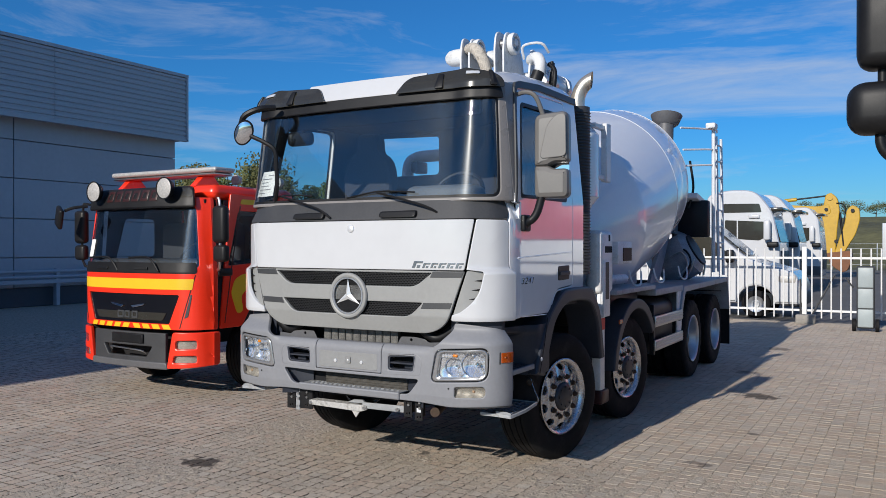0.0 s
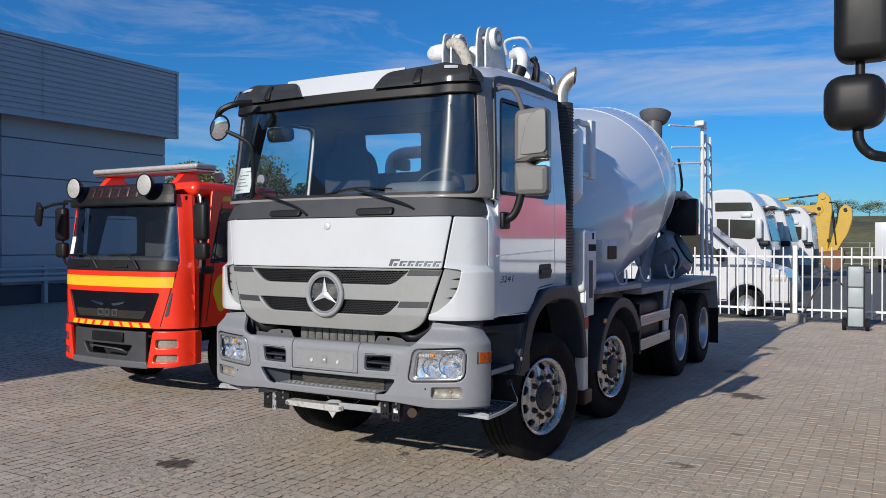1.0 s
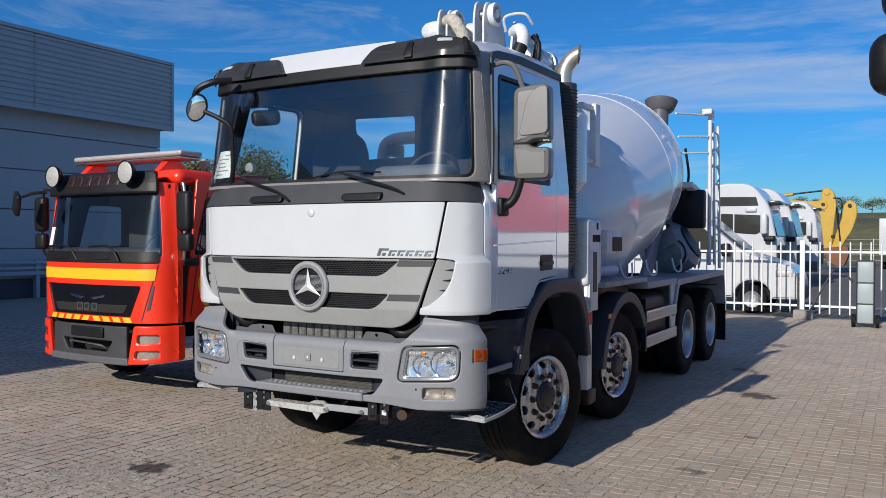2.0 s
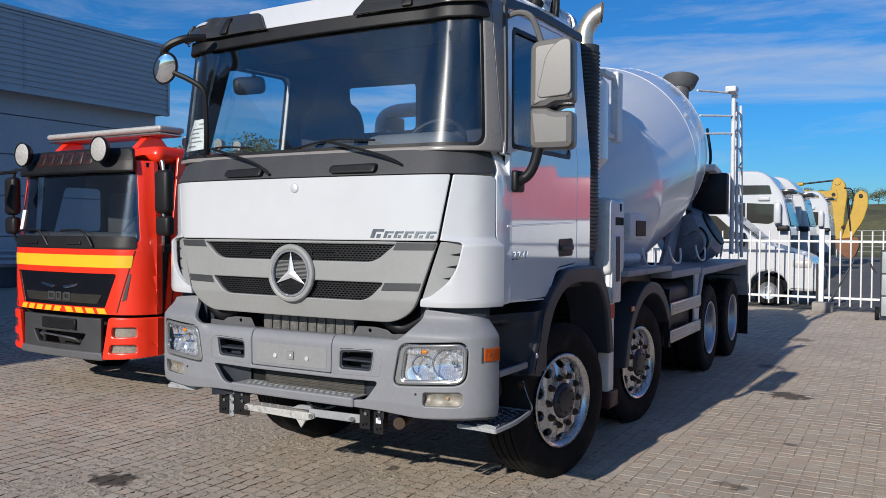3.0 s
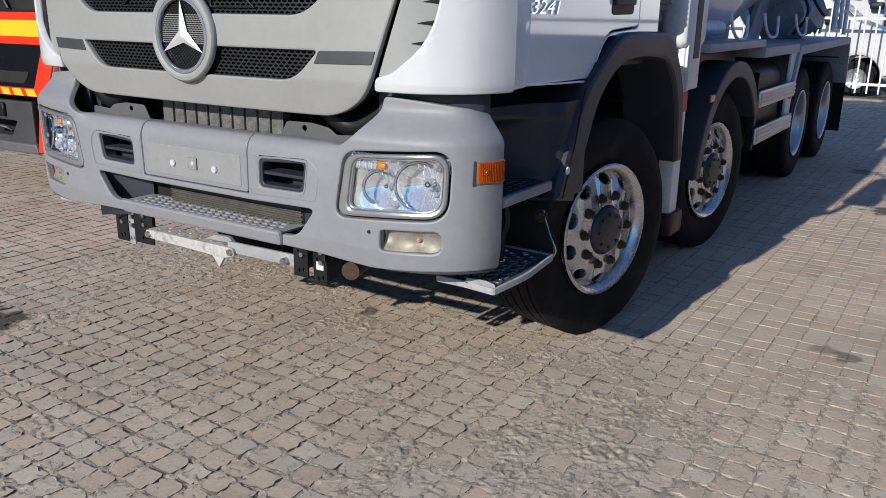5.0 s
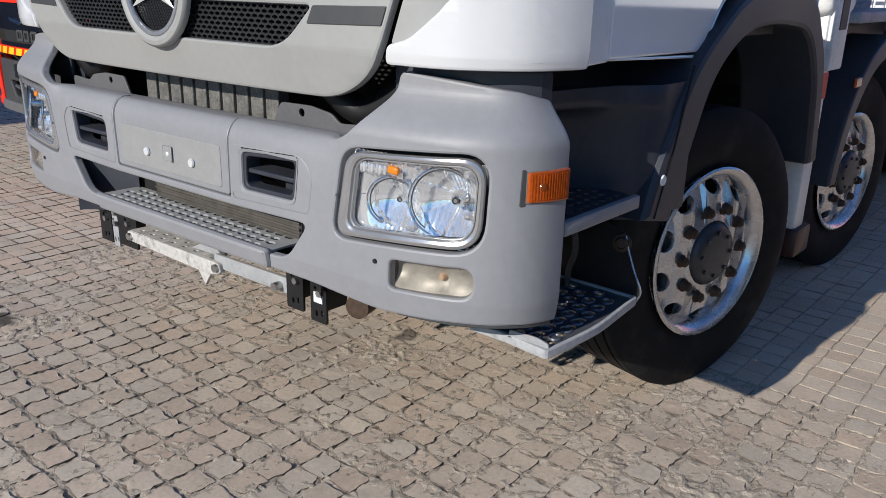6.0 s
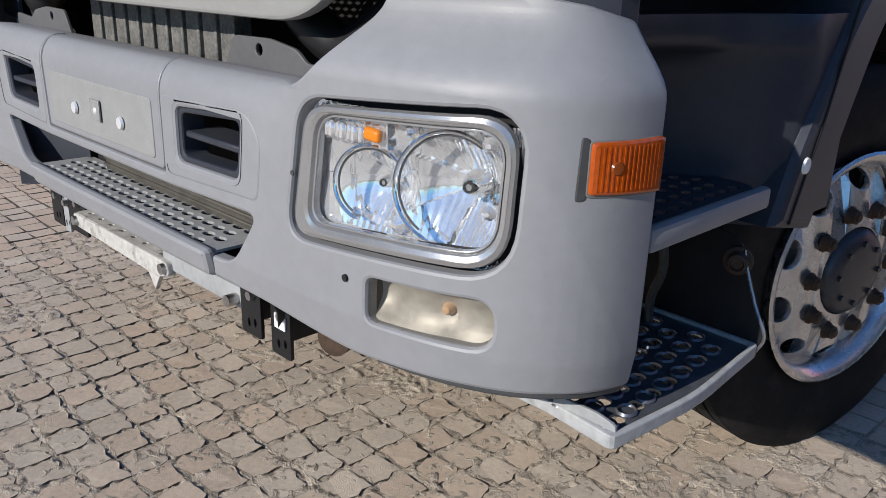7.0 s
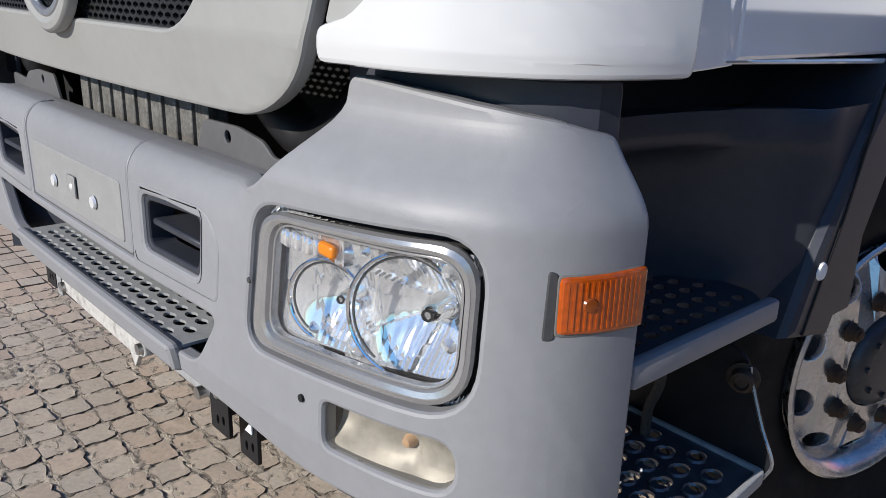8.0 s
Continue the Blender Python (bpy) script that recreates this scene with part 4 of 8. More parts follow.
# round badge: ring, dish and three tapering arms
BZ = 1.380
badge = part("badge", lathe(bmesh.new(), [(0.176, 0.0), (0.178, 0.028), (0.170, 0.043), (0.158, 0.047), (0.146, 0.040), (0.143, 0.010), (0.143, 0.0)], 56, pose(0, 0.004, BZ, 90), True), M_GRILLE, grille, "round grey badge with bright three-armed star")
part("chrome_ring", lathe(bmesh.new(), [(0.146, 0.034), (0.142, 0.043), (0.132, 0.043), (0.128, 0.030), (0.130, 0.02), (0.144, 0.02)], 56, pose(0, 0.004, BZ, 90), True), M_STEELRIM, badge)
part("dish", lathe(bmesh.new(), [(0, 0.006), (0.14, 0.004), (0.14, -0.004), (0, -0.004)], 40, pose(0, 0.004, BZ, 90)), M_BLACK, badge)
bm = bmesh.new()
vs, fs = [], []
for j in range(-16, 17):
    for i in range(-16, 17):
        x, z = i * 0.0086 + (0.0043 if j % 2 else 0), j * 0.0080
        if x * x + z * z < 0.125 ** 2:
            box(bm, x - 0.0028, x + 0.0028, -0.009, -0.001, BZ + z - 0.0022, BZ + z + 0.0022)
part("dish_mesh", bm, M_MESH, badge)
bm = bmesh.new()
for a in (90, 210, 330):
    u = Vector((math.cos(radians(a)), 0, math.sin(radians(a))))
    w = Vector((-u.z, 0, u.x))
    o = Vector((0, 0, BZ))
    tip, mid = o + u * 0.131 + Vector((0, -0.026, 0)), o + Vector((0, -0.042, 0))
    l, r = o + w * 0.024 + u * 0.014 + Vector((0, -0.016, 0)), o - w * 0.024 + u * 0.014 + Vector((0, -0.016, 0))
    v = [bm.verts.new(q) for q in (tip, mid, l, r, o + Vector((0, -0.014, 0)))]
    for q in ((0, 1, 2), (0, 3, 1), (0, 2, 4), (0, 4, 3), (1, 3, 4), (1, 4, 2)):
        bm.faces.new([v[k] for k in q])
part("star", bm, M_SATIN, badge, angle=5)
for ob in [badge] + list(badge.children):
    ob.data.transform(Matrix.Translation((0.012, 0.004, BZ)) @ Matrix.Diagonal((0.95, 0.52, 0.95, 1)) @ Matrix.Translation((0, -0.004, -BZ)))

# white bonnet panel, corner panels with grey louvres
hood = part("bonnet", wrapped(sheet([rounded(both([(0.944, 1.576, 0.012), (1.014, 1.930, 0.012)]), 0.012, 3)], 0.026, 0.006), CAB, cab_lean), M_WHITE, lorry, "glossy white front flap")
part("emblem", lathe(bmesh.new(), [(0, 0.008), (0.020, 0.008), (0.028, 0.004), (0.030, 0.0), (0, 0)], 20, pose(0.03, -0.0005, 1.872, 90)), M_SATIN, hood, "small round steel emblem")
x = 0.549
for w, h in ((0.078, 0.048), (0.060, 0.036), (0.056, 0.036), (0.060, 0.036), (0.062, 0.036), (0.056, 0.036)):
    for u0, u1, v0, v1 in ((0.0, 0.34, 0.0, 1.0), (0.34, 1.0, 0.70, 1.0), (0.52, 0.86, 0.0, 0.42)):
        lean, run = 0.40 * h, w - 0.008
        part("letter_bar", wrapped(sheet([[(x + run * u0 + lean * v0, 1.591 + h * v0), (x + run * u1 + lean * v0, 1.591 + h * v0), (x + run * u1 + lean * v1, 1.591 + h * v1), (x + run * u0 + lean * v1, 1.591 + h * v1)]], 0.006, 0.001), CAB, lambda s, z: -0.004), M_DARKCHROME, hood, "chrome model lettering drawn as plain bars")
    x += w + 0.003
ce = 1.280
cd = 1.440


def corner_push(s, z):
    """The lower corner stands out in front of the louvre."""
    t = min(1.0, max(0.0, (abs(s) - 0.90) / 0.14))
    u = min(1.0, max(0.0, (1.60 - z) / 0.05))
    return cab_lean(s, z) - 0.040 * t * u * u * (3 - 2 * u)


for sx in (-1, 1):
    flip = Matrix.Diagonal((sx, 1, 1, 1))
    CORNER = rounded([(0.846, 1.222, 0.015), (1.312, 1.224, 0.01), (1.312, 1.555, 0.02), (ce, 1.600, 0.02), (ce, 1.925, 0.03), (1.027, 1.930, 0.01), (0.958, 1.580, 0.004), (1.078, 1.568, 0.02), (1.050, 1.436, 0.06), (0.998, 1.350, 0.06), (0.910, 1.281, 0.05), (0.855, 1.268, 0.012)], 0.012, 3)
    LOUV = rounded([(0.862, 1.270, 0.008), (0.915, 1.270, 0.04), (1.020, 1.340, 0.05), (1.066, 1.430, 0.05), (1.090, 1.570, 0.015), (0.962, 1.572, 0.006)], 0.015, 4)
    corner = part("corner_panel", moved(wrapped(sheet([CORNER], 0.030, 0.007), CAB, corner_push, rise=0.02), flip), M_WHITE, lorry, "white cab corner panel")
    louv = part("louvre", moved(wrapped(sheet([LOUV], 0.02, 0.003), CAB, lambda s, z: 0.008), flip), M_GRILLE, corner, "grey corner louvre")
    for i, z in enumerate((1.375, 1.437, 1.502)):
        s0, s1 = 1.005 + 0.30 * (z - 1.36), 1.045 + 0.27 * (z - 1.36)
        part("gill", moved(wrapped(sheet([rounded([(s0 - 0.035, z + 0.002), (s1 - 0.01, z - 0.006), (s1, z + 0.014), (s0 - 0.015, z + 0.006)], 0.002, 2)], 0.006, 0.001), CAB, lambda s, z: 0.0045), flip), M_VOID, louv)

for sx in (-1, 1):
    part("door_edge", moved(wrapped(sheet([rounded([(1.317, 1.224, 0.004), (cd, 1.232, 0.002), (cd, 2.055, 0.002), (1.322, 2.055, 0.004), (1.318, 1.965, 0.03), (ce + 0.006, 1.93, 0.01), (ce + 0.006, 1.602, 0.02), (1.317, 1.558, 0.02)], 0.004, 2)], 0.028, 0.003), CAB, cab_lean), Matrix.Diagonal((sx, 1, 1, 1))), M_GLOSSWHITE, lorry, "white rounded door edge")

# dark weather strip up the pillar and back along the roof edge
for sx in (-1, 1):
    part("pillar_cover", moved(wrapped(sheet([[(1.332, 2.064), (1.348, 2.064), (1.486, 2.915), (1.332, 2.915)]], 0.026, 0.003), CAB, lambda s, z: 0.001 + max(0.0, z - 2.1) * 0.10), Matrix.Diagonal((sx, 1, 1, 1))), M_PILLAR, lorry, "brown grey pillar cover")
    strip_push = lambda s, z: -0.012 + max(0.0, z - 2.1) * 0.10
    up = part("weather_strip", moved(wrapped(sheet([[(1.345, 2.064), (1.370, 2.064), (1.516, 2.872), (1.480, 2.895)]], 0.022, 0.005), CAB, strip_push), Matrix.Diagonal((sx, 1, 1, 1))), M_STRIPE, lorry, "dark rubber weather strip round the door top")
    along = [(1.480, 2.895), (1.516, 2.872), (1.535, 2.892), (1.60, 2.905), (1.98, 2.942), (2.735, 2.952), (2.735, 3.006), (1.98, 2.996), (1.60, 2.960), (1.510, 2.935)]
    part("roof_strip", moved(wrapped(sheet([along], 0.024, 0.004), CAB, strip_push), Matrix.Diagonal((sx, 1, 1, 1))), M_STRIPE, up)

# cowl with wipers
cowl = part("cowl", wrapped(sheet([rounded(both([(1.020, 1.935, 0.01), (1.30, 1.935, 0.10), (1.31, 2.075, 0.02)]), 0.01, 3)], 0.03, 0.006), CAB, cab_lean), M_COWL, lorry, "charcoal plastic cowl under the windscreen")
for x in (-0.38, 0.42):
    part("grab_handle", wrapped(sheet([rounded([(x - 0.14, 1.950), (x + 0.16, 1.950), (x + 0.16, 2.000), (x - 0.14, 1.995)], 0.02, 3)], 0.04, 0.010), CAB, lambda s, z: -0.030 + cab_lean(s, z)), M_BLACK, cowl)
for x, lean_to in ((-0.26, -0.42), (0.66, -0.42)):
    wiper = part("wiper", tube(bmesh.new(), [(x + 0.10, 0.0 + (0.08 if x > 0 else 0), 1.955), (x - 0.02, -0.010 + (0.03 if x > 0 else 0), 2.03), (x + lean_to, 0.030 + (0.0 if x > 0 else 0.03), 2.135)], 0.009, 6), M_BLACK, cowl, "black wiper arm")
    bm = tube(bmesh.new(), [(x + lean_to - 0.30, 0.075 + (0 if x > 0 else 0.10), 2.105), (x + lean_to, 0.062 + (0.0 if x > 0 else 0.035), 2.145), (x + lean_to + 0.30, 0.066, 2.130)], 0.006, 6)
    part("blade", bm, M_BLACK, wiper)
    part("pivot", lathe(bmesh.new(), [(0, 0.02), (0.016, 0.018), (0.02, 0), (0, 0)], 12, pose(x + 0.10, 0.045 + (0.08 if x > 0 else 0), 1.955, 90)), M_BLACK, wiper)

# windscreen in its frame, pillars
fe = 1.335
def screen_push(s, z):
    """The screen leans back in the middle and follows the cab side at its ends."""
    w = min(1.0, max(0.0, (fe - abs(s)) / (fe - 0.80)))
    return cab_lean(s, z) * w + max(0.0, z - 2.1) * 0.10 * (1 - w)


wb, wt = 1.215, 1.262
FR_IN = rounded(both([(wb, 2.088, 0.07), (wt, 2.835, 0.06)]), 0.05, 6)
frame_o = both([(fe, 2.06, 0.01), (fe, 2.925, 0.02)])
pillar = part("windscreen_frame", wrapped(sheet([rounded(frame_o, 0.02, 3), FR_IN], 0.04, 0.010), CAB, lambda s, z: screen_push(s, z)), M_PILLAR, lorry, "brown grey windscreen pillars")
screen = part("windscreen", wrapped(sheet([rounded(both([(wb + 0.005, 2.082, 0.07), (wt + 0.005, 2.840, 0.06)]), 0.05, 6)], 0.004), CAB, lambda s, z: 0.010 + screen_push(s, z)), M_GLASS, lorry, "clear curved windscreen")
screen.visible_shadow = False
part("seal", wrapped(sheet([rounded(both([(wb + 0.010, 2.080, 0.07), (wt + 0.010, 2.843, 0.06)]), 0.05, 6), rounded(both([(wb - 0.018, 2.106, 0.06), (wt - 0.018, 2.800, 0.06)]), 0.05, 6)], 0.004), CAB, lambda s, z: 0.006 + screen_push(s, z)), M_BLACK, screen, "black rubber seal")


def leaf(pts, thick=0.0015):
    """A flat slip of paper through four corners."""
    bm = bmesh.new()
    q = [bm.verts.new(p) for p in pts]
    f = bm.faces.new(q)
    r = bmesh.ops.extrude_face_region(bm, geom=[f])
    for v in r["geom"]:
        if isinstance(v, bmesh.types.BMVert):
            v.co.y += thick
    return bm


PAPER = [Vector((-1.10, 0.235, 2.150)), Vector((-0.885, 0.185, 2.155)), Vector((-0.855, 0.200, 2.357)), Vector((-1.035, 0.245, 2.357))]
sheet_of_paper = part("price_sheet", leaf(PAPER), M_PAPER, lorry, "white paper sheet with print behind the glass")


def on_paper(u, v):
    return (PAPER[0] * (1 - u) + PAPER[1] * u) * (1 - v) + (PAPER[3] * (1 - u) + PAPER[2] * u) * v - Vector((0, 0.003, 0))


for i, (u0, u1) in enumerate(((0.1, 0.5), (0.1, 0.8), (0.1, 0.65), (0.1, 0.55), (0.1, 0.75), (0.45, 0.85))):
    v = 0.12 + 0.14 * i
    part("print_bar", leaf([on_paper(u0, v), on_paper(u1, v), on_paper(u1, v + 0.035), on_paper(u0, v + 0.035)], 0.0008), M_INK, sheet_of_paper)


# cab sides, doors and glass
def side_in(z):
    return max(0.0, z - 2.1) * 0.10


def lean_side(bm):
    slices(bm, "z", [1.5, 1.8, 2.1, 2.3, 2.5, 2.7])
    for v in bm.verts:
        v.co.x -= math.copysign(side_in(v.co.z), v.co.x)
    return bm


for sx, kind in ((1, "+x"), (-1, "-x")):
    we = 1.345 if sx > 0 else 1.215
    WIN = rounded([(0.458, 2.100, 0.03), (we, 2.108, 0.04), (we + 0.02, 2.815, 0.07), (0.605, 2.795, 0.05)], n=4)
    DOOR_G = rounded([(0.470, 1.55, 0.02), (0.470, 1.24, 0.03), (0.99, 1.225, 0.03), (1.13, 1.40, 0.08), (1.485, 1.42, 0.03), (1.485, 2.925, 0.05), (0.530, 2.895, 0.05), (0.367, 2.056, 0.0), (0.440, 2.050, 0.0)], n=4)
    DOOR = rounded([(0.450, 1.55, 0.0), (0.450, 1.238, 0.0), (0.987, 1.232, 0.03), (1.127, 1.407, 0.08), (1.478, 1.427, 0.03), (1.478, 2.918, 0.05), (0.538, 2.888, 0.05), (0.375, 2.062, 0.0), (0.447, 2.057, 0.0)], n=4)
    SIDE = rounded([(0.425, 1.235, 0.002), (0.995, 1.215, 0.01), (1.135, 1.39, 0.06), (1.735, 1.39, 0.02), (1.735, 2.985, 0.01), (0.52, 2.935, 0.02), (0.350, 2.054, 0.0), (0.425, 2.045, 0.0)], n=3)
    side = part("cab_side", lean_side(flat_to(sheet([SIDE, DOOR_G], 0.03, 0.004), kind, 1.188)), M_GLOSSWHITE, lorry, "white cab side panel")
    door = part("door", lean_side(flat_to(sheet([DOOR, WIN], 0.03, 0.006), kind, 1.190)), M_GLOSSWHITE, lorry, "glossy white cab door")
    win = part("side_window", lean_side(flat_to(sheet([WIN], 0.004), kind, 1.180)), M_TINTGLASS, door, "tinted side window")
    win.visible_shadow = False
    part("window_seal", lean_side(flat_to(sheet([rounded([(0.446, 2.090, 0.03), (we + 0.01, 2.098, 0.04), (we + 0.03, 2.825, 0.07), (0.596, 2.805, 0.05)], n=4), rounded([(0.476, 2.118, 0.03), (we - 0.02, 2.126, 0.04), (we, 2.797, 0.07), (0.620, 2.777, 0.05)], n=4)], 0.008, 0.002), kind, 1.193)), M_BLACK, door)
    handle = part("handle_bowl", flat_to(sheet([rounded([(1.165, 1.472), (1.400, 1.476), (1.400, 1.590), (1.165, 1.586)], 0.022, 3)], 0.012, 0.003), kind, 1.194), M_BLACK, door, "black door handle bowl")
    part("handle", flat_to(sheet([rounded([(1.178, 1.512), (1.388, 1.514), (1.388, 1.544), (1.178, 1.542)], 0.008, 3)], 0.016, 0.004), kind, 1.208), M_COWL, handle)
    part("crease", flat_to(sheet([rounded([(0.40, 1.655), (1.47, 1.690), (1.47, 1.700), (0.40, 1.664)], 0.002, 2)], 0.008, 0.003), kind, 1.194), M_GLOSSWHITE, door)
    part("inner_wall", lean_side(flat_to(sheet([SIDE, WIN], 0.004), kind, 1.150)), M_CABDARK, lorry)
fig = letters("3241", 0.066, 0.006)
moved(fig, Matrix.Diagonal((1.85, 1, 1, 1)))
for v in fig.verts:
    v.co.x += 0.45 * v.co.z
part("figures", flat_to(moved(fig, pose(0.440, 0, 1.472)), "+x", 1.196), M_CHROME, lorry, "chrome figures")

# roof, back wall, inside
def roof():
    bm = bmesh.new()
    ys = [0.24, 0.30, 0.45, 0.80, 1.25, 1.6, 1.735]
    zt = [2.92, 2.985, 3.06, 3.115, 3.14, 3.14, 3.125]
    n = 32
    rows = []
    for y, z in zip(ys, zt):
        row = []
        for i in range(n + 1):
            u = -1 + 2 * i / n
            x = 1.100 * u
            bow = 0.18 * (abs(u) ** 2.2) if y < 0.6 else 0.06 * abs(u) ** 3
            edge = min(z, 2.93 + 0.07 * min(1.0, max(0.0, (y - 0.30) / 0.7)))
            h = edge + (z - edge) * (1 - 0.25 * abs(u) ** 3 - 0.75 * abs(u) ** 16)
            row.append(bm.verts.new((x, y + (bow if y < 1.7 else 0), h)))
        rows.append(row)
    for a, b in zip(rows, rows[1:]):
        for i in range(n):
            bm.faces.new((a[i], a[i + 1], b[i + 1], b[i]))
    r = bmesh.ops.extrude_face_region(bm, geom=bm.faces[:])
    for v in r["geom"]:
        if isinstance(v, bmesh.types.BMVert):
            v.co.z = min(v.co.z - 0.03, 2.87)
    return part("roof", bm, M_WHITE, lorry, "white cab roof")


roof()
BACKWIN = rounded([(-0.90, 2.42), (-0.23, 2.42), (-0.23, 2.78), (-0.90, 2.80)], 0.04, 4)
back = part("back_wall", flat_to(sheet([rounded([(-1.10, 1.3), (1.10, 1.3), (1.10, 2.90), (-1.10, 2.90)], 0.05, 3), BACKWIN], 0.03), "+y", 1.74), M_CABDARK, lorry, "cab back wall with one window, shade in its colour")
part("floor_pan", boxed(-1.14, 1.14, 0.35, 1.70, 1.26, 1.30), M_BLACK, lorry)
bm = wrapped(sheet([rounded(both([(1.06, 1.60, 0.03), (1.06, 2.045, 0.03)]), 0.03, 3)], 0.34, 0.03), CAB, lambda s, z: 0.12 + max(0, z - 2.0) * 0.2)
dash = part("dashboard", bm, M_DASH, lorry, "grey dashboard")
part("binnacle", boxed(0.28, 0.86, 0.32, 0.60, 2.0, 2.20, 0.06, 3), M_DASH, dash)
wheel = part("steering_wheel", tube(bmesh.new(), [(0.56 + 0.22 * math.cos(a), 0.66 + 0.10 * math.sin(a), 2.13 + 0.19 * math.sin(a)) for a in [2 * math.pi * i / 24 for i in range(25)]], 0.016, 8, 1), M_BLACK, lorry, "black steering wheel")
part("spoke", boxed(0.36, 0.76, 0.63, 0.69, 2.08, 2.17, 0.02), M_BLACK, wheel)
for x in (0.62, -0.72):
    seat = part("seat", boxed(x - 0.26, x + 0.26, 0.72, 1.28, 1.70, 1.84, 0.05, 3), M_SEAT, lorry, "dark fabric driver's seat")
    bm = sheet([rounded([(x - 0.24, 1.80, 0.05), (x + 0.24, 1.80, 0.05), (x + 0.27, 2.42, 0.10), (x + 0.22, 2.55, 0.08), (x + 0.135, 2.60, 0.04), (x + 0.12, 2.78, 0.06), (x - 0.12, 2.78, 0.06), (x - 0.135, 2.60, 0.04), (x - 0.22, 2.55, 0.08), (x - 0.27, 2.42, 0.10)], 0.05, 4)], 0.15, 0.04)
    bm = moved(bm, pose(0, 1.22, 0))
    part("backrest", bm, M_SEAT, seat)
# ceiling and blinds carry the cab's shade in their near-black colour
part("sun_blind", boxed(-0.90, 0.90, 0.38, 0.42, 2.70, 2.90, 0.01), M_VOID, lorry, "cab ceiling and blinds painted as dark as their shade")
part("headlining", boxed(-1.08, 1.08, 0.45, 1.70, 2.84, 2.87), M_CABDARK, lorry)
far_mirror = part("far_mirror", moved(boxed(-0.125, 0.125, -0.05, 0.05, -0.070, 0.070, 0.048, 4), pose(-1.40, 1.11, 2.765, 0, -6, 40)), M_BLACK, lorry, "black mirror outside the far door")
part("glass", moved(boxed(-0.09, 0.09, 0.045, 0.054, -0.05, 0.05, 0.004, 1), pose(-1.40, 1.11, 2.765, 0, -6, 40)), M_MIRRORGLASS, far_mirror)
part("arm", tube(bmesh.new(), [(-1.12, 1.03, 2.88), (-1.26, 1.06, 2.89), (-1.38, 1.12, 2.81)], 0.016, 8), M_BLACK, far_mirror)

# smoked visor with two lobes and a white centre

def vis_push(s, z):
    return -0.055 + screen_push(s, z) + max(0, z - 2.92) * 0.6
VL = rounded([(0.33, 2.862, 0.01), (fe - 0.05, 2.862, 0.03), (fe - 0.08, 2.955, 0.06), (0.92, 3.020, 0.05), (0.42, 2.985, 0.05)], 0.02, 4)
for sx in (-1, 1):
    flip = Matrix.Diagonal((sx, 1, 1, 1))
    visor = part("sun_visor", moved(wrapped(sheet([VL], 0.012, 0.003), CAB, vis_push), flip), M_SMOKE, lorry, "dark smoked sun visor lobe")
    part("marker_lamp", moved(wrapped(sheet([rounded([(0.93, 2.962), (1.06, 2.957), (1.06, 2.980), (0.93, 2.987)], 0.006, 2)], 0.012, 0.003), CAB, lambda s, z: vis_push(s, z) - 0.012), flip), M_SATIN, visor, "clear marker lamp")
    for q in (0.66, 1.14):
        part("stay", moved(wrapped(sheet([rounded([(q, 2.87), (q + 0.07, 2.87), (q + 0.055, 2.985), (q + 0.012, 2.985)], 0.015, 3)], 0.02, 0.005), CAB, lambda s, z: vis_push(s, z) - 0.016), flip), M_BLACK, visor)
part("visor_bar", wrapped(sheet([rounded(both([(fe - 0.04, 2.790, 0.02), (fe - 0.06, 2.872, 0.02)]), 0.02, 3)], 0.03, 0.006), CAB, lambda s, z: -0.022 + screen_push(s, z)), M_BLACK, lorry, "black visor carrier bar")
part("roof_front", wrapped(sheet([rounded(both([(0.50, 2.868), (0.56, 3.015)]), 0.02, 3)], 0.02, 0.004), CAB, lambda s, z: -0.028 + cab_lean(s, z) + max(0, z - 2.89) * 0.3), M_WHITE, lorry)


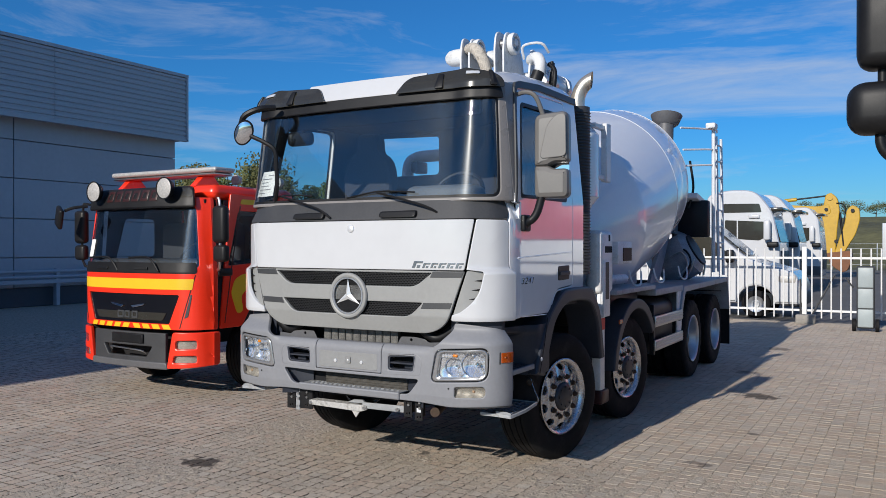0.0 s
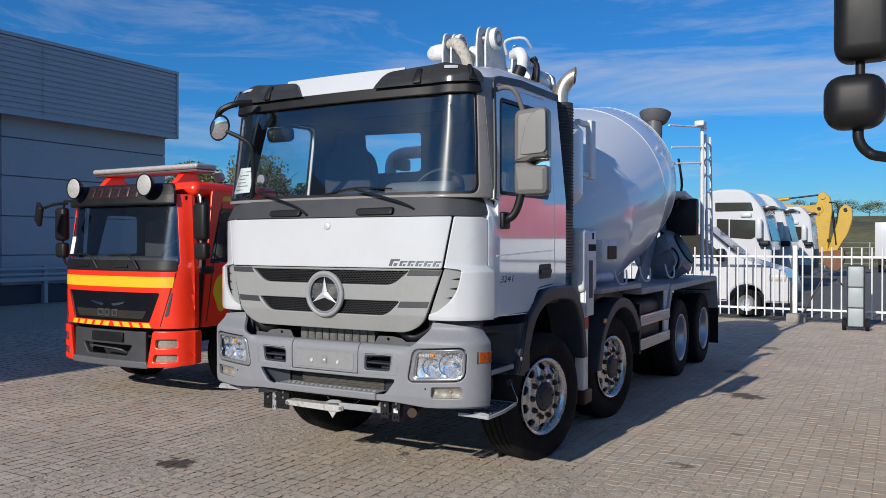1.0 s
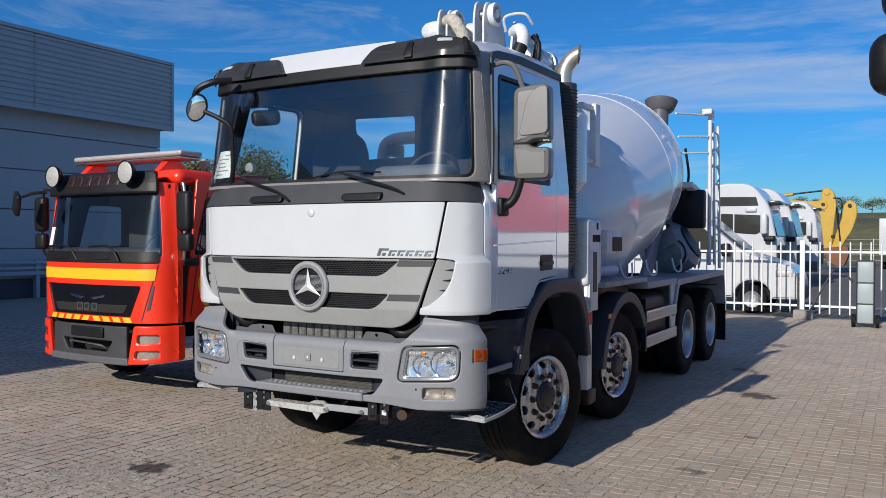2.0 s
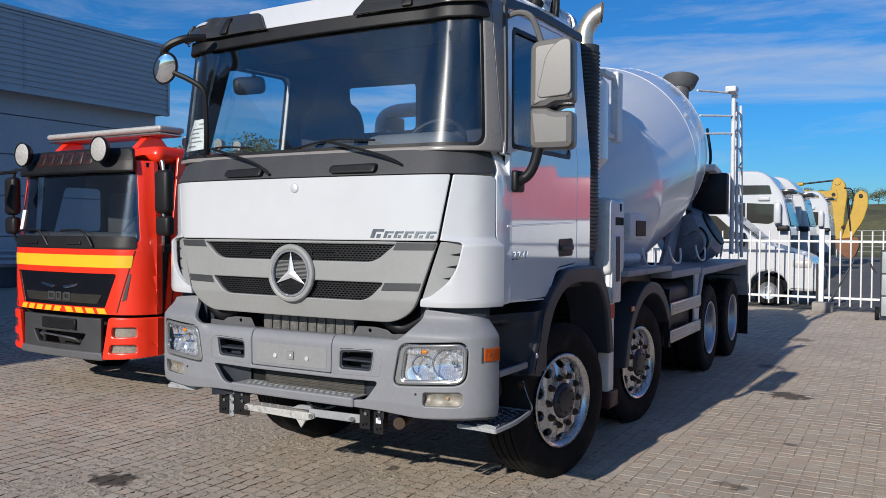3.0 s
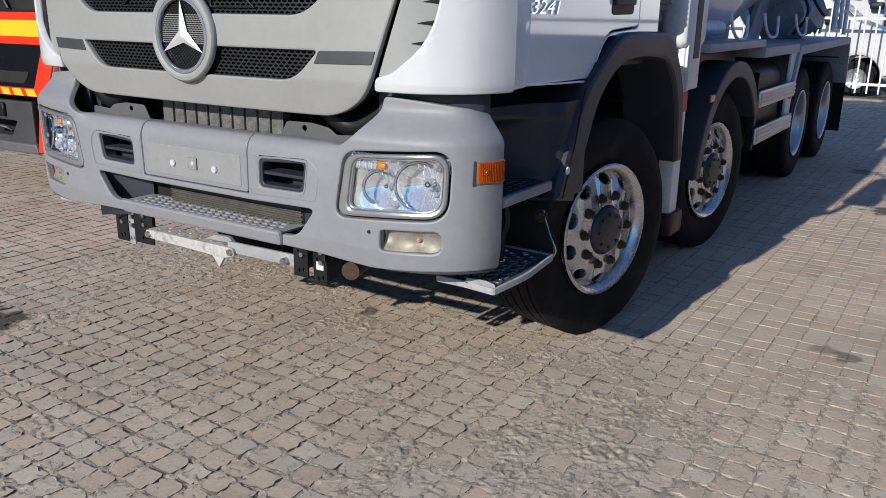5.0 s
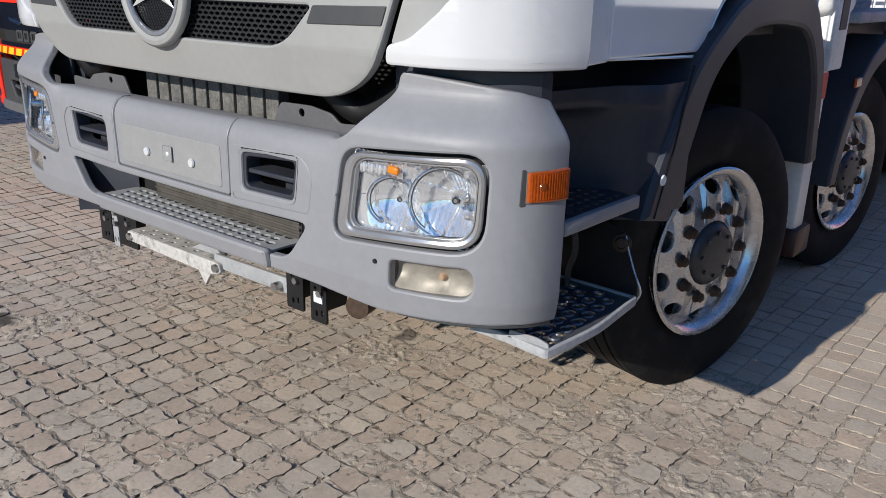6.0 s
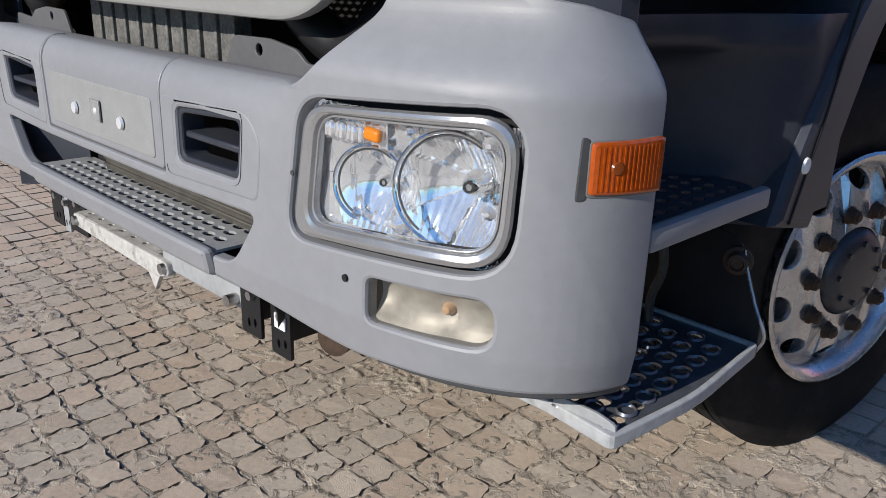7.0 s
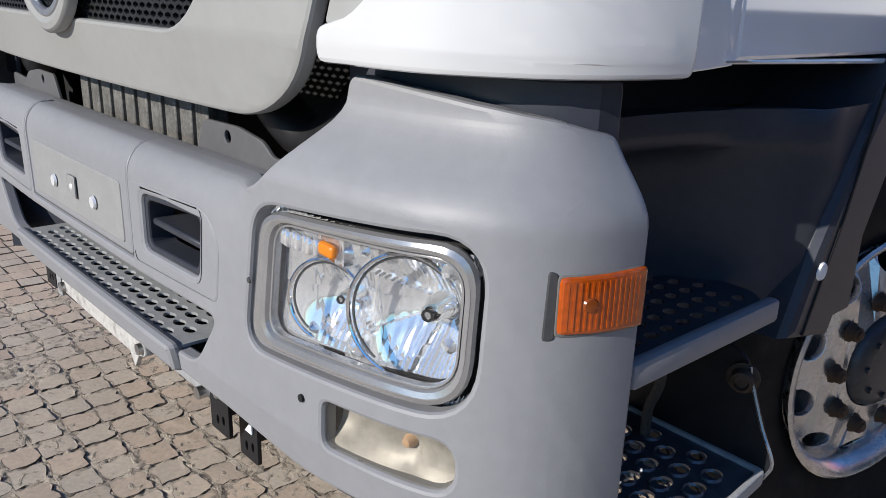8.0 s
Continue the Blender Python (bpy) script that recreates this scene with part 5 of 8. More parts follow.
# mirrors
def mirror(sx):
    flip = Matrix.Diagonal((sx, 1, 1, 1))
    m = pose(1.250, 0.54, 2.088, 0, 0, 8) @ Matrix.Diagonal((0.965, 1, 0.985, 1))
    upper = rounded([(0.0, 0.235, 0.02), (0.10, 0.235, 0.02), (0.15, 0.262, 0.02), (0.262, 0.262, 0.03), (0.258, 0.635, 0.06), (0.0, 0.615, 0.06)], n=5)
    lower = rounded([(0.0, 0.0, 0.05), (0.262, 0.0, 0.05), (0.262, 0.215, 0.04), (0.15, 0.215, 0.02), (0.10, 0.24, 0.02), (0.0, 0.24, 0.02)], n=5)
    body = part("mirror", moved(moved(sheet([upper], 0.15, 0.04), m), flip), M_SILVERTRIM, lorry, "silver grey mirror housing on black arms")
    part("wide_mirror", moved(moved(sheet([lower], 0.15, 0.04), m), flip), M_SILVERTRIM, body)
    part("cover_face", moved(moved(sheet([rounded([(0.045, 0.285), (0.25, 0.30), (0.245, 0.615), (0.17, 0.605), (0.10, 0.53)], 0.04, 4)], 0.012, 0.005), m @ pose(0, -0.008, 0)), flip), M_SILVERTRIM, body)
    part("mirror_glass", moved(moved(sheet([rounded([(0.02, 0.02), (0.24, 0.02), (0.235, 0.60), (0.02, 0.59)], 0.04, 4)], 0.006), m @ pose(0, 0.151, 0)), flip), M_MIRRORGLASS, body)
    part("lower_arm", moved(tube(bmesh.new(), [(1.19, 0.50, 1.915), (1.245, 0.51, 1.93), (1.280, 0.54, 1.99), (1.295, 0.60, 2.12)], [0.05, 0.045, 0.04, 0.03], 10), flip), M_BLACK, body, "black curved mirror arm")
    part("foot", moved(boxed(1.185, 1.225, 0.445, 0.565, 1.85, 1.97, 0.015, 3), flip), M_BLACK, body)
    part("upper_arm", moved(tube(bmesh.new(), [(1.105, 0.555, 2.85), (1.19, 0.55, 2.86), (1.26, 0.56, 2.82), (1.305, 0.60, 2.68)], 0.017, 8), flip), M_SILVERTRIM, body)


mirror(1)
front_mirror = part("front_mirror", lathe(bmesh.new(), [(0, -0.075), (0.045, -0.070), (0.080, -0.045), (0.100, 0.0), (0.104, 0.020), (0.098, 0.026), (0, 0.026)], 28, pose(-0.985, -0.03, 2.650, 104, 25, 30) @ Matrix.Diagonal((0.72, 1.02, 0.9, 1))), M_GLOSSBLACK, lorry, "black front mirror on a bent arm")
part("glass", lathe(bmesh.new(), [(0, 0.040), (0.04, 0.038), (0.075, 0.032), (0.092, 0.025), (0, 0.024)], 28, pose(-0.985, -0.03, 2.650, 104, 25, 30) @ Matrix.Diagonal((0.72, 1.02, 0.9, 1))), M_MIRRORGLASS, front_mirror, "domed mirror glass")
part("mirror_arm", tube(bmesh.new(), [(-0.80, 0.12, 2.855), (-0.88, 0.02, 2.835), (-0.98, -0.03, 2.785), (-1.03, -0.02, 2.72)], 0.024, 8), M_BLACK, front_mirror)
part("mirror_stay", tube(bmesh.new(), [(-0.93, -0.02, 2.62), (-0.82, 0.02, 2.565), (-0.745, 0.05, 2.50), (-0.735, 0.06, 2.36), (-0.74, 0.07, 2.20), (-0.80, 0.12, 2.10)], 0.017, 8), M_BLACK, front_mirror)

# entry steps, front wheel arch
for sx in (1, -1):
    flip = Matrix.Diagonal((sx, 1, 1, 1))
    # moulded entry well: a back wall that swings out to the wheel arch, under a rounded sill
    well = [(0.985, 0.26), (0.99, 0.42), (1.005, 0.53), (1.045, 0.600), (1.10, 0.638), (1.15, 0.690), (1.20, 0.735), (1.206, 0.80), (1.206, 0.95)]
    bm = bmesh.new()
    heights = (0.790, 0.90, 1.00, 1.06, 1.085, 1.098, 1.104, 1.112, 1.130, 1.158, 1.160)
    outs = (0.0, 0.0, 0.004, 0.012, 0.026, 0.050, 0.075, 0.090, 0.094, 0.090, 0.050)
    rows = []
    for z, o in zip(heights, outs):
        row = []
        for x, y in well:
            row.append(bm.verts.new((min(1.206, max(x, min(x + o, 1.075 + 0.13 * (y - 0.30)))) if o else x, y - o * 0.2 * (y > 0.5), z)))
        rows.append(row)
    for ra, rb in zip(rows, rows[1:]):
        for i in range(len(well) - 1):
            bm.faces.new((ra[i], ra[i + 1], rb[i + 1], rb[i]))
    part("entry_wall", moved(bm, flip), M_DARKGREY, lorry, "dark blue grey moulded entry well", angle=60)
    # near-black box paints the shade under the sill
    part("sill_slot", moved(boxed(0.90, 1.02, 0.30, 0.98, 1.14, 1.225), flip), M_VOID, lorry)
    hl = [oval(1.0 + 0.034 * i, 0.30 + 0.040 * j + (0.02 if i % 2 else 0), 0.010, 0.013, 8) for i in range(6) for j in range(8)]
    st = part("upper_step", moved(flat_to(sheet([rounded([(0.97, 0.25), (1.205, 0.25), (1.205, 0.61), (1.17, 0.648), (0.97, 0.66)], 0.02, 3)] + hl, 0.006), "top", 0.878), flip), M_DARKGREY, lorry, "dark punched entry step")
    part("step_edge", moved(boxed(1.198, 1.221, 0.25, 0.638, 0.846, 0.884, 0.008), flip), M_BUMPER, st)
    # lower step: a worn plate that rises a little to the back
    hl = [oval(1.030 + 0.043 * i, 0.245 + 0.050 * j + (0.025 if i % 2 else 0), 0.013, 0.013, 10) for i in range(5) for j in range(7)]
    rise_back = Matrix.Shear("XY", 4, (0, 0))
    rise_back[2][1] = 0.080

    def tilted(bm):
        return moved(moved(bm, Matrix.Translation((0, 0, 0.572 - 0.20 * 0.080)) @ rise_back), flip)
    OUT = [(0.985, 0.205, 0.01), (1.100, 0.206, 0.01), (1.230, 0.192, 0.014), (1.262, 0.38, 0.05), (1.256, 0.606, 0.012), (0.985, 0.612, 0.01)]
    INS = [(0.996, 0.216, 0.01), (1.100, 0.217, 0.01), (1.220, 0.204, 0.012), (1.251, 0.38, 0.05), (1.245, 0.595, 0.012), (0.996, 0.600, 0.01)]
    lo = part("lower_step", tilted(flat_to(sheet([rounded(INS, 0.012, 3)] + hl, 0.005), "top", 0.004)), M_TREAD, lorry, "worn dark punched boarding step")
    collar = None
    for i in range(5):
        for j in range(7):
            y = 0.245 + 0.050 * j + (0.025 if i % 2 else 0)
            at = pose(sx * (1.030 + 0.043 * i), y, 0.572 + (y - 0.20) * 0.080, 4.6)
            if collar is None:
                collar = part("hole_collar", lathe(bmesh.new(), [(0.0130, 0.004), (0.0150, 0.008), (0.0180, 0.004)], 10), M_TREAD, lo, m=at)
            else:
                again(collar, at)
    part("step_rim", tilted(flat_to(sheet([rounded(OUT, 0.012, 3), rounded(INS, 0.012, 3)], 0.024, 0.003), "top", 0.010)), M_STEPRIM, lo, "chipped white step rim")
    part("corner_plate", moved(flat_to(sheet([rounded([(1.110, 0.574), (1.222, 0.561), (1.226, 0.592), (1.19, 0.600), (1.110, 0.598)], 0.008, 2)], 0.006, 0.001), "-y", 0.205), flip), M_STEPGREY, lo, "grey corner plate")
    part("gusset", moved(flat_to(sheet([rounded([(0.975, 0.60, 0.0), (1.252, 0.602, 0.004), (1.264, 0.632, 0.02), (1.240, 0.680, 0.05), (1.216, 0.740, 0.03), (1.200, 0.785, 0.02), (1.16, 0.80, 0.02), (0.975, 0.80, 0.0)], 0.01, 4)], 0.005, 0.001), "-y", 0.606), flip), M_CHASSIS, lo, "black gusset behind the step")
    part("step_stay", moved(tube(bmesh.new(), [(1.254, 0.602, 0.600), (1.264, 0.602, 0.632), (1.240, 0.602, 0.680), (1.216, 0.602, 0.740), (1.206, 0.602, 0.775)], 0.0030, 6), flip), M_DARKCHROME, lo)
    part("stay_bolt", moved(lathe(bmesh.new(), [(0, 0.020), (0.010, 0.020), (0.012, 0.026), (0.017, 0.024), (0.019, 0.006), (0.026, 0.004), (0.026, 0.0), (0, 0)], 14, pose(1.196, 0.604, 0.752, 90, 0, 20)), flip), M_NUT, lo, "rusty bolt")
    part("wiring_hose", moved(tube(bmesh.new(), [(1.07, 0.55, 0.575), (1.062, 0.56, 0.65), (1.082, 0.555, 0.72), (1.062, 0.56, 0.83)], 0.009, 8), flip), M_COOLER, lorry, "dusty hose behind the step")

# wheel arches
def arch(name, y, r0, r1, a0, a1, x0, x1, zc, mat, label, kx=1.0, tail=()):
    """A fender ring sector about an axle, with an outer face and a tread."""
    pts_o = [(y - kx * r1 * math.cos(radians(a)), zc + r1 * math.sin(radians(a))) for a in range(a0, a1 + 1, 5)]
    pts_i = [(y - kx * r0 * math.cos(radians(a)), zc + r0 * math.sin(radians(a))) for a in range(a1, a0 - 1, -5)]
    for sx in (1, -1):
        bm = flat_to(sheet([pts_o + list(tail) + pts_i], x1 - x0, 0.012), "+x", x1)
        part(name, moved(bm, Matrix.Diagonal((sx, 1, 1, 1))), mat, lorry, label)


for sx in (1, -1):
    part("arch_seam", moved(flat_to(sheet([[(0.730, 0.800), (0.735, 0.800), (0.815, 0.986), (0.886, 1.205), (0.880, 1.205), (0.809, 0.986)]], 0.004), "+x", 1.2245), Matrix.Diagonal((sx, 1, 1, 1))), M_VOID, lorry)
    ARCH_O = [(0.68, 0.80, 0.0), (0.735, 0.92, 0.05), (0.90, 1.20, 0.12), (1.22, 1.40, 0.12), (1.50, 1.405, 0.02), (1.88, 1.40, 0.12), (2.10, 1.16, 0.10), (2.20, 0.74, 0.02), (2.10, 0.74, 0.02), (2.02, 1.08, 0.10), (1.86, 1.27, 0.12), (1.50, 1.30, 0.1), (1.24, 1.28, 0.12), (1.04, 1.16, 0.10), (0.94, 0.97, 0.08), (0.87, 0.82, 0.02), (0.845, 0.765, 0.0)]
    part("front_fender", moved(flat_to(sheet([rounded(ARCH_O, 0.03, 5)], 0.30, 0.018), "+x", 1.222), Matrix.Diagonal((sx, 1, 1, 1))), M_DARKGREY, lorry, "dark grey plastic wheel arch")
    part("clip", moved(lathe(bmesh.new(), [(0, 0.006), (0.014, 0.004), (0.016, 0), (0, 0)], 12, pose(1.222, 0.763, 0.903, 0, 90, 0)), Matrix.Diagonal((sx, 1, 1, 1))), M_PAPER, lorry)
arch("second_fender", 3.26, 0.60, 0.70, 5, 150, 0.86, 1.205, 0.51, M_DARKGREY, "dark grey mudguard over the second axle", 1.05)

# chassis
for sx in (-1, 1):
    part("chassis_rail", boxed(sx * 0.40 - 0.04, sx * 0.40 + 0.04, 0.35, 8.05, 0.80, 1.08, 0.006, 1), M_CHASSIS, lorry, "black steel chassis rail")
part("engine", boxed(-0.40, 0.40, 0.5, 2.1, 0.72, 1.35, 0.06), M_CHASSIS, lorry)
for y in (1.51, 3.26, 6.21, 7.60):
    part("axle", rod(bmesh.new(), (-1.0, y, 0.50), (1.0, y, 0.50), 0.085, 14), M_CHASSIS, lorry)
for y in (6.21, 7.60):
    part("differential", lathe(bmesh.new(), [(0, -0.22), (0.20, -0.16), (0.26, 0), (0.20, 0.16), (0, 0.22)], 18, pose(0.05, y, 0.52, 90)), M_CHASSIS, lorry)

# front underrun linkage with hinge brackets
holes = [oval(-0.37 + 0.032 * i, 0.100 + 0.030 * (i % 2), 0.010, 0.008, 8) for i in range(12)]
under = part("underrun_bar", flat_to(sheet([rounded([(-0.41, 0.075), (0.03, 0.075), (0.05, 0.155), (-0.41, 0.155)], 0.01, 2)] + holes, 0.006), "top", 0.560), M_CHIPPED, lorry, "chipped white underrun linkage with black hinge plates")
part("arm", flat_to(sheet([rounded([(-0.42, 0.522), (0.06, 0.512), (0.12, 0.530), (0.11, 0.562), (-0.42, 0.558)], 0.012, 3)], 0.022, 0.004), "-y", 0.07), M_CHIPPED, under)
part("second_arm", flat_to(sheet([rounded([(0.07, 0.538), (0.435, 0.540), (0.435, 0.588), (0.07, 0.582)], 0.008, 3)], 0.014, 0.003), "-y", 0.085), M_STEPGREY, under)
part("peg", flat_to(sheet([[(-0.03, 0.515), (0.05, 0.515), (0.012, 0.462)]], 0.012, 0.002), "-y", 0.085), M_CHIPPED, under)
part("link", flat_to(sheet([rounded([(-0.08, 0.565), (0.09, 0.570), (0.06, 0.595), (-0.02, 0.592)], 0.012, 3)], 0.02, 0.003), "-y", 0.10), M_STEPGREY, under)
for x, z in ((-0.40, 0.54), (0.10, 0.545), (0.39, 0.560)):
    part("pivot", rod(bmesh.new(), (x, 0.060, z), (x, 0.095, z), 0.013, 12), M_STEEL, under)
for x0, x1, z0, mt, yh in ((-0.66, -0.58, 0.470, M_BLACK, 0.10), (-0.572, -0.535, 0.462, M_STEPGREY, 0.10), (-0.53, -0.41, 0.478, M_BLACK, 0.10), (0.452, 0.522, 0.520, M_BLACK, 0.058), (0.538, 0.602, 0.500, M_BLACK, 0.070)):
    xm = (x0 + x1) / 2
    hp = part("hinge_plate", flat_to(sheet([rounded([(x0, z0), (x1, z0), (x1, 0.635), (x0, 0.635)], 0.006, 2), oval(xm - 0.012, z0 + 0.10, 0.006, 0.006, 8), oval(xm - 0.008, z0 + 0.025, 0.005, 0.010, 8), oval(xm + 0.014, z0 + 0.03, 0.005, 0.010, 8)], 0.008, 0.001), "-y", yh), mt, under, "black drilled hinge plate" if mt == M_BLACK else "galvanised hinge plate")
    part("web", boxed(x0, x0 + 0.008, yh + 0.008, 0.20, z0 + 0.01, 0.635), mt, hp)
    for dz in (0.09, 0.13):
        part("bolt", rod(bmesh.new(), (xm + 0.012, yh - 0.012, z0 + dz), (xm + 0.012, yh + 0.002, z0 + dz), 0.010, 6), M_STEEL, hp)
part("label_plate", boxed(0.556, 0.590, 0.0662, 0.0692, 0.560, 0.590), M_FRAMEWHITE, under)
part("towing_pipe", rod(bmesh.new(), (0.60, 0.34, 0.556), (0.680, 0.11, 0.564), 0.034, 18), M_NUT, under, "rusty pipe end")


# wheels
def tyre_bm(R, w, blocks=True):
    prof = [(0.295, -w * 0.40), (0.34, -w * 0.47), (0.42, -w * 0.5), (R - 0.045, -w * 0.485), (R - 0.012, -w * 0.44)]
    g = [-0.30, -0.10, 0.10, 0.30]
    prof.append((R, -w * 0.40))
    for q in g:
        prof += [(R, q * w - 0.006), (R - 0.014, q * w - 0.005), (R - 0.014, q * w + 0.005), (R, q * w + 0.006)]
    prof += [(R, w * 0.40), (R - 0.012, w * 0.44), (R - 0.045, w * 0.485), (0.42, w * 0.5), (0.34, w * 0.47), (0.295, w * 0.40)]
    bm = lathe(bmesh.new(), prof, 96)
    if blocks:
        # shoulder lugs: every second pair of points sinks in
        for v in bm.verts:
            r = math.hypot(v.co.x, v.co.y)
            if abs(v.co.z) > w * 0.36 and r > R - 0.06:
                k = round(math.degrees(math.atan2(v.co.y, v.co.x)) / 3.75) % 4
                if k > 1:
                    v.co.x, v.co.y = v.co.x * (r - 0.014) / r, v.co.y * (r - 0.014) / r
    return bm


def front_wheel(y, parent):
    w = part("wheel", lathe(bmesh.new(), [(0.297, -0.13), (0.305, -0.10), (0.287, -0.07), (0.270, 0.02), (0.270, 0.10), (0.287, 0.13), (0.305, 0.145), (0.312, 0.150), (0.305, 0.155), (0.292, 0.150), (0.275, 0.130), (0.262, 0.10), (0.260, -0.08), (0.285, -0.13)], 48, None, True), M_ALLOY, parent, "wheel with polished ten-hole aluminium rim", m=pose(0.985, y, 0.510, 0, 0, -13) @ pose(0, 0, 0, 0, 90, 0))
    part("tyre", tyre_bm(0.515, 0.30, False), M_RUBBER, w, "worn black tyre")
    hand = [oval(0.239 * math.cos(radians(36 * i)), 0.239 * math.sin(radians(36 * i)), 0.0245, 0.039, 14, radians(36 * i)) for i in range(10)]
    d = sheet([oval(0, 0, 0.273, 0.273, 64), oval(0, 0, 0.118, 0.118, 40)] + hand, 0.016, 0.002)
    for v in d.verts:
        a, b, c = v.co
        r = math.hypot(a, c)
        v.co = (a, c, 0.148 - 0.050 * max(0, (r - 0.195) / 0.075) ** 1.3 - b)
    part("disc", d, M_ALLOY, w)
    for i in range(10):
        a = radians(36 * i + 18)
        bm = lathe(bmesh.new(), [(0, 0.028), (0.010, 0.0275), (0.012, 0.023), (0.018, 0.021), (0.020, 0.006), (0.025, 0.0), (0, 0.0)], 8, pose(0.164 * math.cos(a), 0.164 * math.sin(a), 0.147))
        part("wheel_nut", bm, M_NUT, w, "rust-brown wheel nut")
    hub = part("hub", lathe(bmesh.new(), [(0, 0.172), (0.07, 0.172), (0.102, 0.166), (0.112, 0.156), (0.117, 0.14), (0.125, 0.05), (0, 0.05)], 32), M_HUB, w, "dark hub cap")
    for i in range(8):
        a = radians(45 * i)
        part("hub_bolt", lathe(bmesh.new(), [(0, 0.012), (0.008, 0.012), (0.008, 0), (0, 0)], 6, pose(0.080 * math.cos(a), 0.080 * math.sin(a), 0.166)), M_HUB, hub)
    part("back_disc", lathe(bmesh.new(), [(0, 0.03), (0.262, 0.03), (0.262, 0.02), (0, 0.02)], 32), M_VOID, w)
    return w


def rear_wheel(y, parent):
    w = part("rear_wheel", lathe(bmesh.new(), [(0.297, 0.10), (0.305, 0.135), (0.312, 0.142), (0.304, 0.147), (0.290, 0.14), (0.272, 0.11), (0.262, 0.0), (0.25, -0.05), (0.20, -0.085), (0.14, -0.09), (0.14, -0.10), (0.21, -0.10), (0.262, -0.06), (0.275, 0.02)], 48, None, True), M_STEELRIM, parent, "twin rear wheel with deep silver steel rim", m=pose(0.935, y, 0.510, 0, 90, 0))
    part("tyre", tyre_bm(0.515, 0.29), M_RUBBER, w, "black lug tyre")
    part("inner_tyre", moved(tyre_bm(0.515, 0.29, False), pose(0, 0, -0.33)), M_RUBBER, w)
    part("hub", lathe(bmesh.new(), [(0, 0.06), (0.10, 0.055), (0.125, 0.03), (0.13, -0.1), (0, -0.1)], 28), M_STEELRIM, w)
    for i in range(10):
        a = radians(36 * i)
        part("wheel_nut", lathe(bmesh.new(), [(0, 0.03), (0.016, 0.03), (0.02, 0), (0, 0)], 6, pose(0.168 * math.cos(a), 0.168 * math.sin(a), -0.088)), M_NUT, w)
    return w


def with_parts(ob, m):
    o = again(ob, m)
    for c in ob.children:
        q = again(c, c.matrix_basis, o)
        for cc in c.children:
            again(cc, cc.matrix_basis, q)
    return o


w1 = front_wheel(1.46, lorry)
with_parts(w1, pose(-0.985, 1.46, 0.510, 0, 0, -13) @ pose(0, 0, 0, 0, -90, 0))
for sx in (1, -1):
    with_parts(w1, pose(sx * 0.955, 3.26, 0.510, 0, 0, -9) @ pose(0, 0, 0, 0, sx * 90, 0) @ pose(0, 0, 0, 0, 0, 13))
w3 = rear_wheel(6.21, lorry)
with_parts(w3, pose(-0.935, 6.21, 0.510, 0, -90, 0))
for sx in (1, -1):
    with_parts(w3, pose(sx * 0.935, 7.60, 0.510, 0, sx * 90, 0))

# exhaust stack with its perforated shroud
stack = part("exhaust_shroud", rod(bmesh.new(), (1.05, 1.965, 1.50), (1.05, 1.965, 2.97), 0.105, 24), M_COWL, lorry, "dark ribbed exhaust shroud")
bm = bmesh.new()
for i in range(52):
    z = 1.53 + i * 0.0272
    lathe(bm, [(0.104, z - 0.008), (0.114, z), (0.104, z + 0.008)], 20, pose(1.05, 1.965, 0))
part("shroud_ribs", bm, M_COWL, stack)
bm = tube(bmesh.new(), [(1.05, 1.965, 2.95), (1.05, 1.965, 3.05), (1.075, 1.975, 3.13), (1.14, 1.995, 3.20), (1.32, 2.04, 3.28)], 0.064, 20)
bmesh.ops.bisect_plane(bm, geom=bm.verts[:] + bm.edges[:] + bm.faces[:], plane_co=(1.165, 2.0, 3.2), plane_no=(1, 0.2, -0.10), clear_outer=True)
part("outlet", bm, M_EXHAUST, stack, "bent bare steel exhaust outlet")

